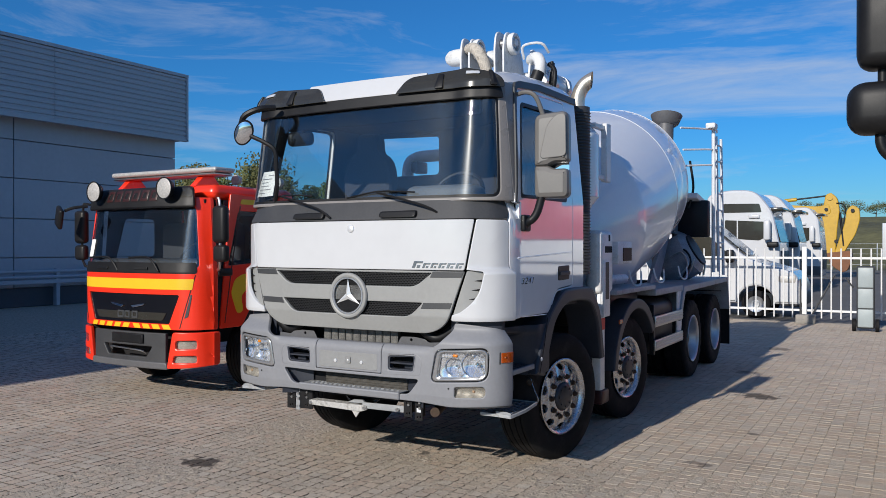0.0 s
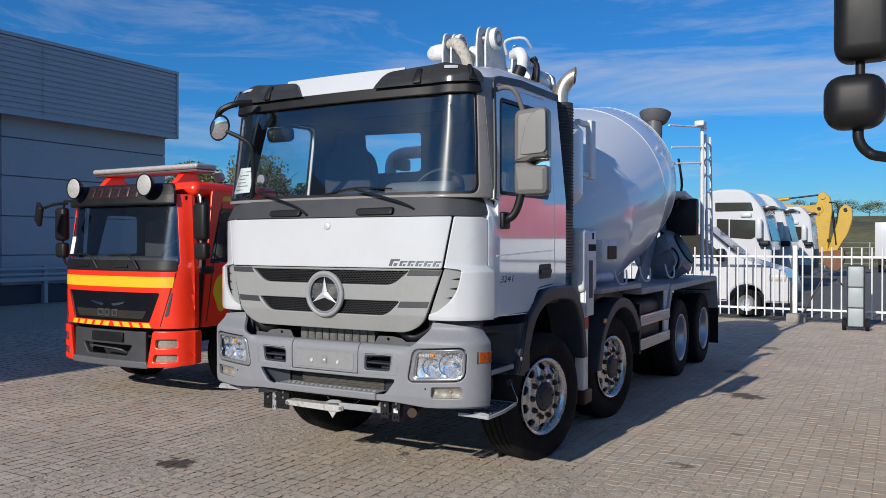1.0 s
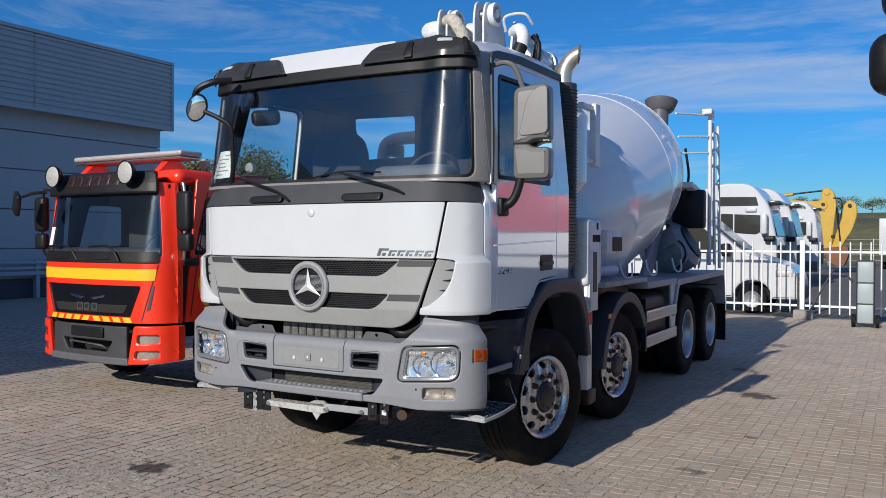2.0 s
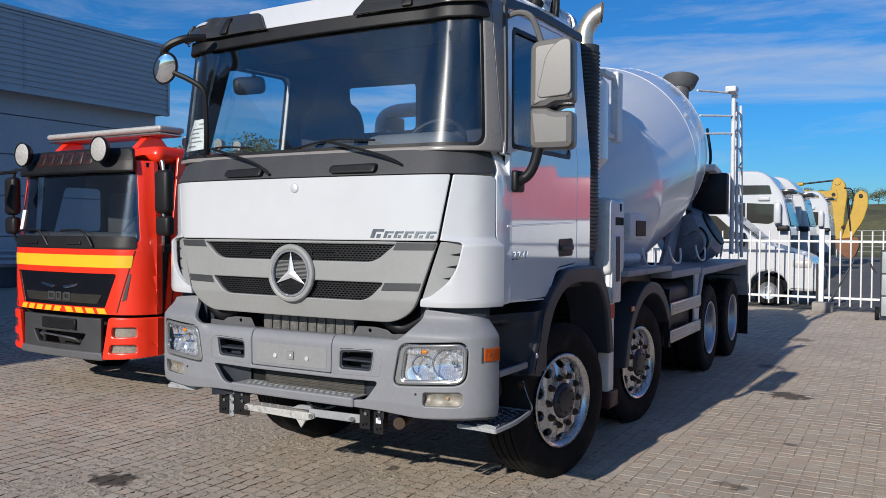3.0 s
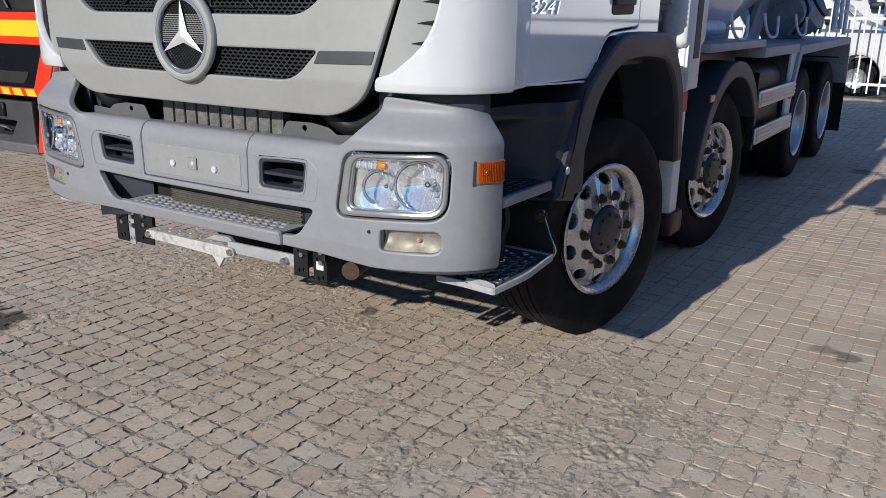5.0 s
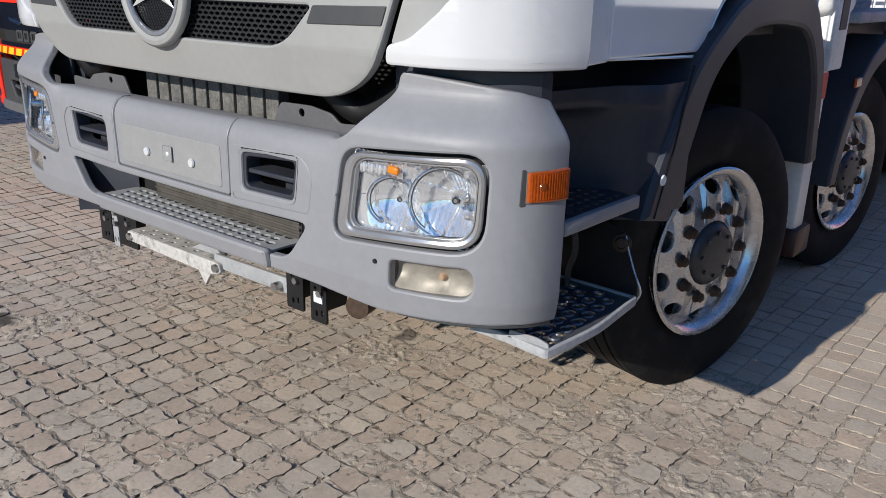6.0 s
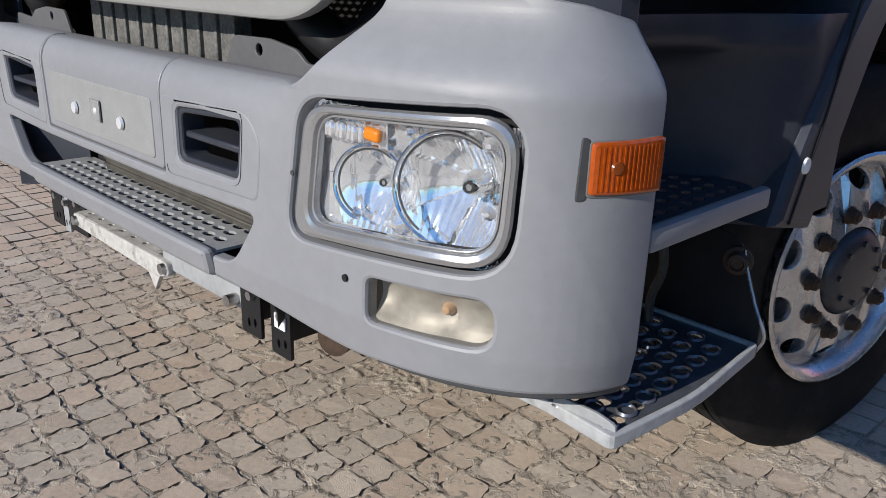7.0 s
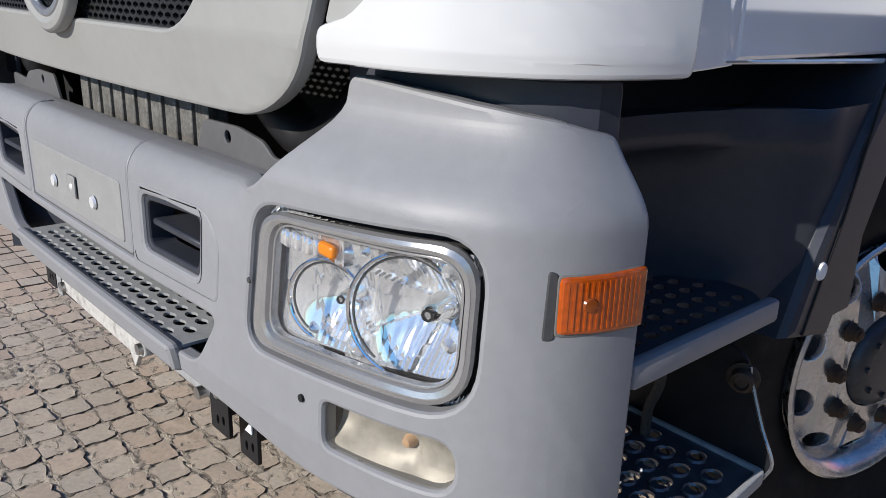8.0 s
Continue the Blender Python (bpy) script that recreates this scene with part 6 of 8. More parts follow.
# outrigger leg, white box, tank, rails
for sx in (1, -1):
    flip = Matrix.Diagonal((sx, 1, 1, 1))
    leg = part("outrigger", moved(boxed(1.04, 1.195, 2.16, 2.52, 1.31, 1.89, 0.05, 4), flip), M_OLDWHITE, lorry, "worn white outrigger leg with red foot")
    part("leg_tube", moved(boxed(1.090, 1.178, 2.205, 2.325, 0.42, 1.33, 0.014, 2), flip), M_OLDWHITE, leg)
    part("collar", moved(boxed(1.04, 1.203, 2.22, 2.40, 1.10, 1.62, 0.012), flip), M_OLDWHITE, leg)
    part("slot", moved(boxed(1.202, 1.207, 2.265, 2.355, 1.26, 1.60, 0.002, 1), flip), M_COOLER, leg, "dusty strip in the leg")
    part("socket", moved(boxed(1.192, 1.199, 2.27, 2.46, 1.685, 1.745, 0.003, 1), flip), M_VOID, leg)
    part("lug_hole", moved(boxed(1.192, 1.199, 2.37, 2.41, 1.79, 1.85, 0.003, 1), flip), M_VOID, leg)
    part("red_foot", moved(boxed(1.07, 1.200, 2.19, 2.38, 0.31, 0.44, 0.02), flip), M_DARKRED, leg)
    part("sticker", moved(boxed(1.177, 1.181, 2.215, 2.315, 0.985, 1.09), flip), M_REDMARK, leg)
    part("cylinder", moved(rod(bmesh.new(), (1.02, 2.46, 1.0), (1.02, 2.46, 1.80), 0.06, 16), flip), M_FRAMEWHITE, leg)
    part("outrigger_beam", moved(boxed(0.2, 1.05, 2.20, 2.40, 1.25, 1.42, 0.01), flip), M_FRAMEWHITE, lorry)
    bx = part("control_box", moved(boxed(0.95, 1.16, 2.76, 3.20, 1.57, 1.79, 0.012), flip), M_FRAMEWHITE, lorry, "white control box with brown panel")
    part("panel", moved(boxed(1.16, 1.168, 2.90, 3.17, 1.60, 1.73, 0.003, 1), flip), M_NUT, bx)
    part("tank", moved(boxed(0.62, 1.12, 4.05, 5.05, 0.52, 1.14, 0.12, 5), flip), M_CHASSIS, lorry, "dark tank on the chassis side")
    for z in (0.66, 0.92):
        g = part("side_guard", moved(boxed(1.175, 1.205, 3.92, 5.12, z - 0.06, z + 0.06, 0.008), flip), M_STEEL, lorry, "ribbed aluminium side guard rail")
        for q in (-0.03, 0.0, 0.03):
            part("rib", moved(boxed(1.203, 1.211, 3.93, 5.11, z + q - 0.008, z + q + 0.008, 0.003, 1), flip), M_STEEL, g)
    part("guard_post", moved(boxed(1.12, 1.17, 3.96, 4.02, 0.55, 1.10, 0.006, 1), flip), M_CHASSIS, lorry)
    part("catwalk", moved(boxed(0.60, 1.18, 2.66, 4.0, 1.275, 1.325, 0.008), flip), M_GALV, lorry, "grey catwalk beam over the second axle")
    # added plate that shuts out daylight between drum and catwalk
    part("drum_cradle", moved(boxed(0.52, 0.58, 2.5, 5.3, 1.27, 1.74, 0.01), flip), M_GALV, lorry, "dull grey plate added beside the drum to hide daylight")
    # added black block stands in for the dark mass under the catwalk
    part("valve_block", moved(boxed(0.50, 1.00, 2.62, 3.95, 0.96, 1.272, 0.03), flip), M_CHASSIS, lorry, "dark block added to fill the gap under the catwalk")
    part("platform", moved(boxed(0.45, 1.185, 4.0, 5.2, 1.20, 1.27, 0.008), flip), M_GALV, lorry)
    part("hydraulic_pipe", moved(rod(bmesh.new(), (0.95, 2.5, 1.40), (0.95, 3.6, 1.40), 0.05, 12), flip), M_FRAMEWHITE, lorry)
    # rear fender of white sheet
    bm = sheet([rounded([(5.02, 0.84, 0.02), (5.22, 1.255, 0.04), (7.96, 1.28, 0.05), (8.10, 0.78, 0.02), (8.06, 0.78, 0.01), (7.94, 1.21, 0.05), (5.30, 1.18, 0.05), (5.10, 0.84, 0.02)], 0.02, 4)], 0.66, 0.008)
    rf = part("rear_fender", moved(flat_to(bm, "+x", 1.195), flip), M_GALV, lorry, "grey sheet metal rear fender")
    part("fender_cheek", moved(flat_to(sheet([rounded([(4.98, 0.62), (5.16, 0.62), (5.30, 1.24), (5.00, 1.26)], 0.02, 3)], 0.02, 0.003), "+x", 1.17), flip), M_FRAMEWHITE, rf)
    part("mud_flap", moved(boxed(0.72, 1.19, 8.09, 8.11, 0.24, 0.80, 0.004, 1), flip), M_RUBBER, rf, "black rubber mud flap")
    part("marker", moved(boxed(1.196, 1.21, 2.66, 2.75, 1.00, 1.045, 0.005, 1), flip), M_AMBER, lorry, "amber side marker")
    for y in (3.45, 4.35, 5.45):
        part("hose_hook", moved(tube(bmesh.new(), [(1.10, y - 0.15, 1.50), (1.12, y - 0.14, 1.40), (1.14, y - 0.08, 1.34), (1.15, y + 0.06, 1.34), (1.14, y + 0.14, 1.39), (1.13, y + 0.16, 1.48)], 0.010, 8), flip), M_FRAMEWHITE, lorry, "bent white hose hook")


# drum on its slope
DR = pose(0, 4.844, 2.292, 0, 0, 0) @ pose(0, 0, 0, -90 + math.degrees(0.25), 0, 0)
bm = lathe(bmesh.new(), [(0, -2.06), (0.60, -2.06), (0.79, -2.03), (0.83, -1.95), (1.06, -1.14), (1.095, -1.05), (1.10, -0.95), (1.10, 0.40), (1.099, 0.45), (1.094, 0.50), (1.040, 1.26), (1.015, 1.34), (0.58, 2.60), (0.484, 2.66), (0.40, 2.68), (0, 2.68)], 72, DR)
drum = part("drum", bm, M_DRUM, lorry, "glossy white grey mixing drum", angle=25)
for s, r in ((0.45, 1.098), (1.28, 1.034)):
    part("weld_seam", lathe(bmesh.new(), [(r, s - 0.012), (r + 0.006, s), (r, s + 0.012)], 72, DR), M_DRUM, drum)
part("roller_ring", lathe(bmesh.new(), [(0.72, 2.00), (0.80, 2.00), (0.80, 2.10), (0.69, 2.10)], 48, DR, True), M_FRAMEWHITE, drum, "grey roller ring")
part("filling_funnel", lathe(bmesh.new(), [(0.14, 0.09), (0.19, 0.13), (0.235, 0.25), (0.215, 0.25), (0.17, 0.13), (0.12, 0.09)], 24, pose(0.40, 7.35, 3.48, -14), True), M_POLEGREY, lorry, "dark filling funnel above the drum mouth")
part("funnel_neck", rod(bmesh.new(), (0.40, 7.32, 3.20), (0.40, 7.36, 3.60), 0.12, 20), M_POLEGREY, lorry)
# pedestals
part("front_pedestal", boxed(-0.55, 0.55, 2.7, 3.1, 1.08, 1.75, 0.03), M_FRAMEWHITE, lorry, "white drum front pedestal")
bm = sheet([rounded([(5.6, 1.10), (7.6, 1.10), (7.3, 2.2), (6.8, 2.25)], 0.04, 3), rounded([(6.2, 1.25), (7.2, 1.25), (7.05, 1.95), (6.85, 2.0)], 0.05, 3)], 0.05, 0.004)
for x in (0.62, -0.62):
    b2 = bm.copy()
    part("rear_pedestal", moved(flat_to(b2, "+x", x), Matrix()), M_GALV, lorry, "grey rear drum stand")
bm.free()
# hopper, chute, ladder
hop = part("hopper", boxed(0.62, 1.06, 7.20, 7.36, 1.88, 2.42, 0.03), M_CHASSIS, lorry, "dark delivery hopper")
part("chute", flat_to(sheet([rounded([(7.0, 2.52), (7.9, 2.38), (7.85, 2.30), (7.0, 2.44)], 0.02, 3)], 0.8, 0.01), "+x", 0.95), M_FRAMEWHITE, hop)
part("pump_housing", lathe(bmesh.new(), [(0, -0.30), (0.26, -0.28), (0.32, -0.1), (0.32, 0.2), (0.22, 0.3), (0, 0.3)], 24, pose(0.70, 6.9, 1.55, 0, 60, 0)), M_GALV, lorry, "grey pump housing with a dark mouth")
part("pump_mouth", lathe(bmesh.new(), [(0, 0.31), (0.21, 0.31), (0.24, 0.305), (0.24, 0.28), (0, 0.28)], 24, pose(0.70, 6.9, 1.55, 0, 60, 0)), M_CHASSIS, lorry)
for i in range(7):
    part("hydraulic_hose", tube(bmesh.new(), [(0.85 + 0.02 * i, 6.35 + 0.16 * i, 1.32), (0.98, 6.32 + 0.17 * i, 1.50 + 0.03 * (i % 3)), (0.86, 6.45 + 0.15 * i, 1.66 + 0.04 * (i % 2)), (0.70, 6.5 + 0.15 * i, 1.60)], 0.014, 6), M_BLACK if i % 2 else M_STEEL, lorry)
part("motor_guard", lathe(bmesh.new(), [(0.33, -0.30), (0.36, 0.0), (0.33, 0.3)], 24, pose(0.55, 7.2, 1.62, 90, 0, 0)), M_GALV, lorry)
lad = part("ladder", rod(bmesh.new(), (1.06, 7.56, 1.36), (1.06, 7.56, 3.50), 0.028, 10), M_FRAMEWHITE, lorry, "white steel access ladder with hand rails")
part("stile", rod(bmesh.new(), (1.08, 7.84, 1.36), (1.04, 7.84, 3.42), 0.022, 10), M_FRAMEWHITE, lad)
part("stile", rod(bmesh.new(), (1.08, 8.20, 1.30), (1.04, 8.20, 3.42), 0.022, 10), M_FRAMEWHITE, lad)
for i in range(8):
    z = 1.55 + i * 0.25
    part("rung", rod(bmesh.new(), (1.076 - 0.0196 * i * 0.25, 7.84, z), (1.076 - 0.0196 * i * 0.25, 8.20, z), 0.014, 8), M_FRAMEWHITE, lad)
for z, y1 in ((3.48, 6.85), (3.18, 7.0), (2.95, 7.05)):
    part("hand_rail", tube(bmesh.new(), [(1.05, 7.84, z), (1.06, 7.56, z + 0.01), (0.75, y1, z - 0.03)], 0.014, 8), M_FRAMEWHITE, lad)
part("work_lamp", boxed(0.98, 1.12, 7.38, 7.58, 3.49, 3.57, 0.02), M_FRAMEWHITE, lad)
part("cable", tube(bmesh.new(), [(0.80, 7.2, 3.0), (0.86, 7.15, 2.6), (0.80, 7.1, 2.3)], 0.02, 6), M_BLACK, lad)
part("rear_crossbar", boxed(-1.1, 1.1, 7.98, 8.08, 1.05, 1.20, 0.01), M_CHASSIS, lorry)
pipe2 = part("conveying_pipe", tube(bmesh.new(), [(-0.40, 2.20, 2.665), (-0.60, 2.20, 2.665), (-0.78, 2.20, 2.655), (-0.88, 2.20, 2.59), (-0.90, 2.20, 2.42)], 0.060, 14), M_FRAMEWHITE, lorry, "white conveying pipe bend behind the cab")
part("pipe_clamp", boxed(-0.80, -0.71, 2.10, 2.30, 2.49, 2.61, 0.02), M_BLACK, pipe2)
# water tank in front of the drum
part("water_tank", lathe(bmesh.new(), [(0, -0.42), (0.20, -0.40), (0.28, -0.30), (0.28, 0.30), (0.20, 0.40), (0, 0.42)], 28, pose(0.72, 2.62, 2.52)), M_DRUM, lorry, "white water tank behind the cab")
bracket = part("tank_bracket", boxed(0.95, 1.01, 2.86, 2.99, 2.38, 2.96, 0.008, 1), M_OLDWHITE, lorry, "white tank bracket with two arms")
for z in (2.40, 2.89):
    part("bracket_arm", boxed(0.93, 0.99, 2.60, 2.88, z, z + 0.045, 0.006, 1), M_OLDWHITE, bracket)

# folded boom over the cab
boom = part("boom", boxed(0.42, 0.80, 1.90, 2.48, 3.06, 3.33, 0.03), M_FRAMEWHITE, lorry, "folded white placing boom resting above the cab")
part("upper_boom", boxed(-0.55, -0.25, 1.80, 6.3, 3.02, 3.22, 0.03), M_DRUM, boom)
for x, y, z, k in ((0.10, 1.66, 3.53, 0.85), (0.45, 1.66, 3.54, 1.0)):
    for dx, q in ((0.0, 1.0), (0.085, 0.88)):
        part("knuckle", flat_to(sheet([rounded([(y - 0.12 * k, 3.10), (y + 0.34 * k, 3.10), (y + 0.26 * k, z - 0.08), (y + 0.10 * k * q, z + 0.10 * q), (y - 0.09 * k * q, z + 0.11 * q), (y - 0.13 * k, z - 0.04)], 0.07, 5), oval(y, z, 0.045, 0.045, 20)], 0.018, 0.004), "+x", x + dx), M_FRAMEWHITE, boom, "white boom hinge plate")
    part("pin", rod(bmesh.new(), (x - 0.05, y, z), (x + 0.13, y, z), 0.045, 16), M_STEEL, boom)
    part("collar", lathe(bmesh.new(), [(0.068, -0.03), (0.092, -0.02), (0.098, 0.01), (0.092, 0.03), (0.068, 0.03)], 24, pose(x + 0.115, y, z - 0.01, 0, 90, 0), True), M_OLDWHITE, boom)
    part("hub_cap", lathe(bmesh.new(), [(0, 0.03), (0.03, 0.028), (0.04, 0.0), (0, 0)], 16, pose(x + 0.12, y, z, 0, 90, 0)), M_FRAMEWHITE, boom)
part("cross_tube", rod(bmesh.new(), (0.16, 1.80, 3.46), (0.45, 1.80, 3.46), 0.075, 16), M_FRAMEWHITE, boom)
part("link_plate", flat_to(sheet([rounded([(1.68, 3.12), (2.30, 3.12), (2.20, 3.42), (1.76, 3.50)], 0.05, 4)], 0.02, 0.004), "+x", 0.70), M_FRAMEWHITE, boom)
part("pipe_end", lathe(bmesh.new(), [(0, -0.06), (0.045, -0.055), (0.07, -0.02), (0.078, 0.03), (0.078, 0.10), (0.088, 0.105), (0.088, 0.13), (0, 0.13)], 24, pose(-0.05, 1.66, 3.475, 0, 90, 0)), M_OLDWHITE, boom, "white pipe end cap")
part("pipe_elbow", tube(bmesh.new(), [(0.14, 1.63, 3.53), (0.23, 1.56, 3.51), (0.30, 1.54, 3.44), (0.34, 1.57, 3.32), (0.34, 1.60, 3.14)], 0.052, 14), M_CRUST, boom, "pipe elbow crusted with dry concrete")
part("end_hose", tube(bmesh.new(), [(0.82, 1.66, 3.24), (0.83, 1.64, 3.33), (0.78, 1.68, 3.39), (0.68, 1.78, 3.40)], 0.050, 14), M_OLDWHITE, boom)
part("hose_boot", tube(bmesh.new(), [(0.74, 1.62, 3.08), (0.79, 1.62, 3.17), (0.815, 1.64, 3.25)], 0.054, 14), M_BLACK, boom)
part("hose_clamp", tube(bmesh.new(), [(0.90, 1.74, 3.06), (0.93, 1.72, 3.18), (0.92, 1.74, 3.28), (0.86, 1.76, 3.34)], 0.020, 10), M_BLACK, boom)
part("hose_clamp", tube(bmesh.new(), [(0.87, 1.80, 3.08), (0.90, 1.76, 3.22), (0.88, 1.78, 3.36)], 0.016, 10), M_BLACK, boom)
part("hose_clamp", tube(bmesh.new(), [(0.82, 1.84, 3.10), (0.86, 1.82, 3.26), (0.86, 1.86, 3.36), (0.82, 1.95, 3.32)], 0.014, 10), M_BLACK, boom)
part("hoop", tube(bmesh.new(), [(0.64, 1.72, 3.40), (0.66, 1.66, 3.50), (0.82, 1.68, 3.51), (0.86, 1.76, 3.44)], 0.012, 8), M_FRAMEWHITE, boom)
part("pipe", rod(bmesh.new(), (0.72, 1.86, 3.24), (0.72, 2.46, 3.24), 0.085, 14), M_DRUM, boom, "white conveying pipe along the boom")
for y in (2.05, 2.36):
    part("pipe_clamp", lathe(bmesh.new(), [(0.09, -0.03), (0.112, -0.03), (0.112, 0.03), (0.09, 0.03)], 16, pose(0.72, y, 3.24, 90), True), M_STEEL, boom)
part("boom_rest", boxed(-0.30, 0.55, 2.35, 2.60, 1.3, 3.09, 0.02), M_FRAMEWHITE, boom)
part("cab_rest", boxed(0.30, 0.50, 1.85, 2.0, 1.3, 3.07, 0.01), M_BLACK, boom)


# the cab front stands a little askew: its far corner reaches further ahead
def skew_front(ob):
    for c in ob.children:
        if c.type == "MESH" and c.matrix_basis == Matrix():
            for v in c.data.vertices:
                if v.co.y < 0.75:
                    v.co.y += 0.022 * v.co.x * min(1.0, (0.75 - v.co.y) / 0.45)
            skew_front(c)


skew_front(lorry)

# ---- red lorry beside the mixer ----
RX, RY = -6.82, 5.90
red = thing("recovery_truck", (RX, RY, 0), "red truck with yellow bands, roof lamps and a beacon bar", "truck")
RED = plan([(0, 0), (0.40, 0.012), (0.75, 0.06), (0.90, 0.12), (0.99, 0.21), (1.04, 0.33), (1.06, 0.50), (1.06, 1.9)])


def red_lean(s, z):
    return max(0.0, z - 1.45) * 0.16 * max(0.4, 1 - max(0, abs(s) - 0.8)) + max(0, z - 2.3) * 0.25


def red_sheet(name, outlines, depth, bevel, mat, parent=red, push=0.0, label=""):
    return part(name, wrapped(sheet(outlines, depth, bevel), RED, lambda s, z: push + red_lean(s, z), 0.08, 0.05, 0.7), mat, parent, label)


r_end = arc_of(RED, 1.04) + 0.08
r_ws = rounded(both([(1.03, 1.50, 0.05), (1.0, 2.20, 0.08)]), 0.05, 4)
GR = rounded(both([(0.66, 0.865, 0.02), (0.80, 1.195, 0.03)]), 0.02, 3)
red_front = red_sheet("front_panel", [rounded(both([(r_end, 0.80, 0.02), (r_end, 2.30, 0.03)]), 0.02, 3), r_ws, GR], 0.03, 0.006, M_RED, label="glossy red cab front")
# near-black ring added behind the glass to darken the red inner pillars
red_sheet("screen_seal", [rounded(both([(r_end - 0.003, 1.44, 0.02), (r_end - 0.003, 2.28, 0.03)]), 0.02, 3), rounded(both([(1.005, 1.525, 0.05), (0.975, 2.175, 0.08)]), 0.05, 4)], 0.01, 0.0, M_VOID, red_front, 0.034)
screen = red_sheet("windscreen", [r_ws], 0.004, 0.0, M_GLASS, push=0.012, label="windscreen with black wipers")
screen.visible_shadow = False
red_sheet("cowl", [rounded(both([(1.0, 1.435, 0.03), (1.0, 1.56, 0.03)]), 0.03, 3)], 0.014, 0.003, M_BLACK, push=-0.006, label="black cowl strip")
red_sheet("yellow_band", [rounded(both([(0.95, 1.255, 0.01), (0.97, 1.375, 0.01)]), 0.01, 2)], 0.006, 0.001, M_YELLOW, red_front, -0.0045, "yellow reflective band")
red_sheet("grille", [GR], 0.03, 0.004, M_GLOSSBLACK, red_front, 0.014, "black grille with bright badge")
red_sheet("grille_bar", [rounded(both([(0.56, 0.90), (0.62, 0.99)]), 0.02, 3)], 0.02, 0.004, M_SMOKE, red_front, 0.004)
for sx in (-1, 1):
    red_sheet("wing", [rounded([(sx * a, b) for a, b in ((0.06, 1.06), (0.30, 1.09), (0.27, 1.065), (0.10, 1.035))][::sx], 0.01, 2)], 0.02, 0.004, M_CHROME, red_front, -0.004)
for i, w in enumerate((0.11, 0.09, 0.10)):
    x = -0.17 + 0.125 * i
    red_sheet("logo_bar", [rounded([(x, 0.915), (x + w, 0.915), (x + w, 1.0), (x, 1.0)], 0.01, 2), rounded([(x + 0.02, 0.935), (x + w - 0.02, 0.935), (x + w - 0.02, 0.98), (x + 0.02, 0.98)], 0.006, 2)], 0.012, 0.003, M_STRIPE, red_front, -0.004, "dark raised badge drawn as plain bars")
for i in range(9):
    x = -0.66 + 0.152 * i
    q = 0.03 if i > 4 else -0.03
    red_sheet("yellow_chevron", [[(x + q, 0.805), (x + 0.105 + q, 0.805), (x + 0.105, 0.858), (x, 0.858)]], 0.006, 0.0, M_YELLOW, red_front, -0.0045)
for sx in (-1, 1):
    red_sheet("corner_seam", [[(sx * a, b) for a, b in ((0.80, 0.82), (0.81, 0.82), (0.99, 1.42), (0.98, 1.42))][::sx]], 0.004, 0.0, M_DARKRED, red_front, -0.003)
    red_sheet("air_slot", [rounded([(sx * a, b) for a, b in ((0.86, 0.93), (0.905, 0.95), (0.95, 1.20), (0.93, 1.20))][::sx], 0.01, 2)], 0.01, 0.001, M_COWL, red_front, -0.004)
# bumper
red_bumper = part("bumper", wrapped(sheet([rounded(both([(0.62, 0.40, 0.01), (0.62, 0.76, 0.01)]), 0.02, 3), rounded(both([(0.33, 0.48), (0.42, 0.60)]), 0.02, 3)], 0.05, 0.012), RED, lambda s, z: -0.01, 0.08, 0.05, 0.7), M_COWL, red, "dark grey bumper centre with step")
part("lower_lip", wrapped(sheet([rounded(both([(0.66, 0.35), (0.64, 0.43)]), 0.02, 3)], 0.06, 0.015), RED, lambda s, z: -0.03, 0.08, 0.05, 0.7), M_POLEGREY, red_bumper)
part("plate_holder", boxed(-0.24, 0.30, -0.03, 0.0, 0.63, 0.74, 0.01, 1), M_BLACK, red_bumper)
part("step_rail", tube(bmesh.new(), [(-0.28, 0.02, 0.54), (-0.26, -0.02, 0.57), (0.0, -0.03, 0.565), (0.26, -0.02, 0.55), (0.30, 0.02, 0.52)], 0.01, 6), M_STEEL, red_bumper)
part("void", boxed(-0.95, 0.95, 0.25, 0.3, 0.4, 1.3), M_VOID, red)
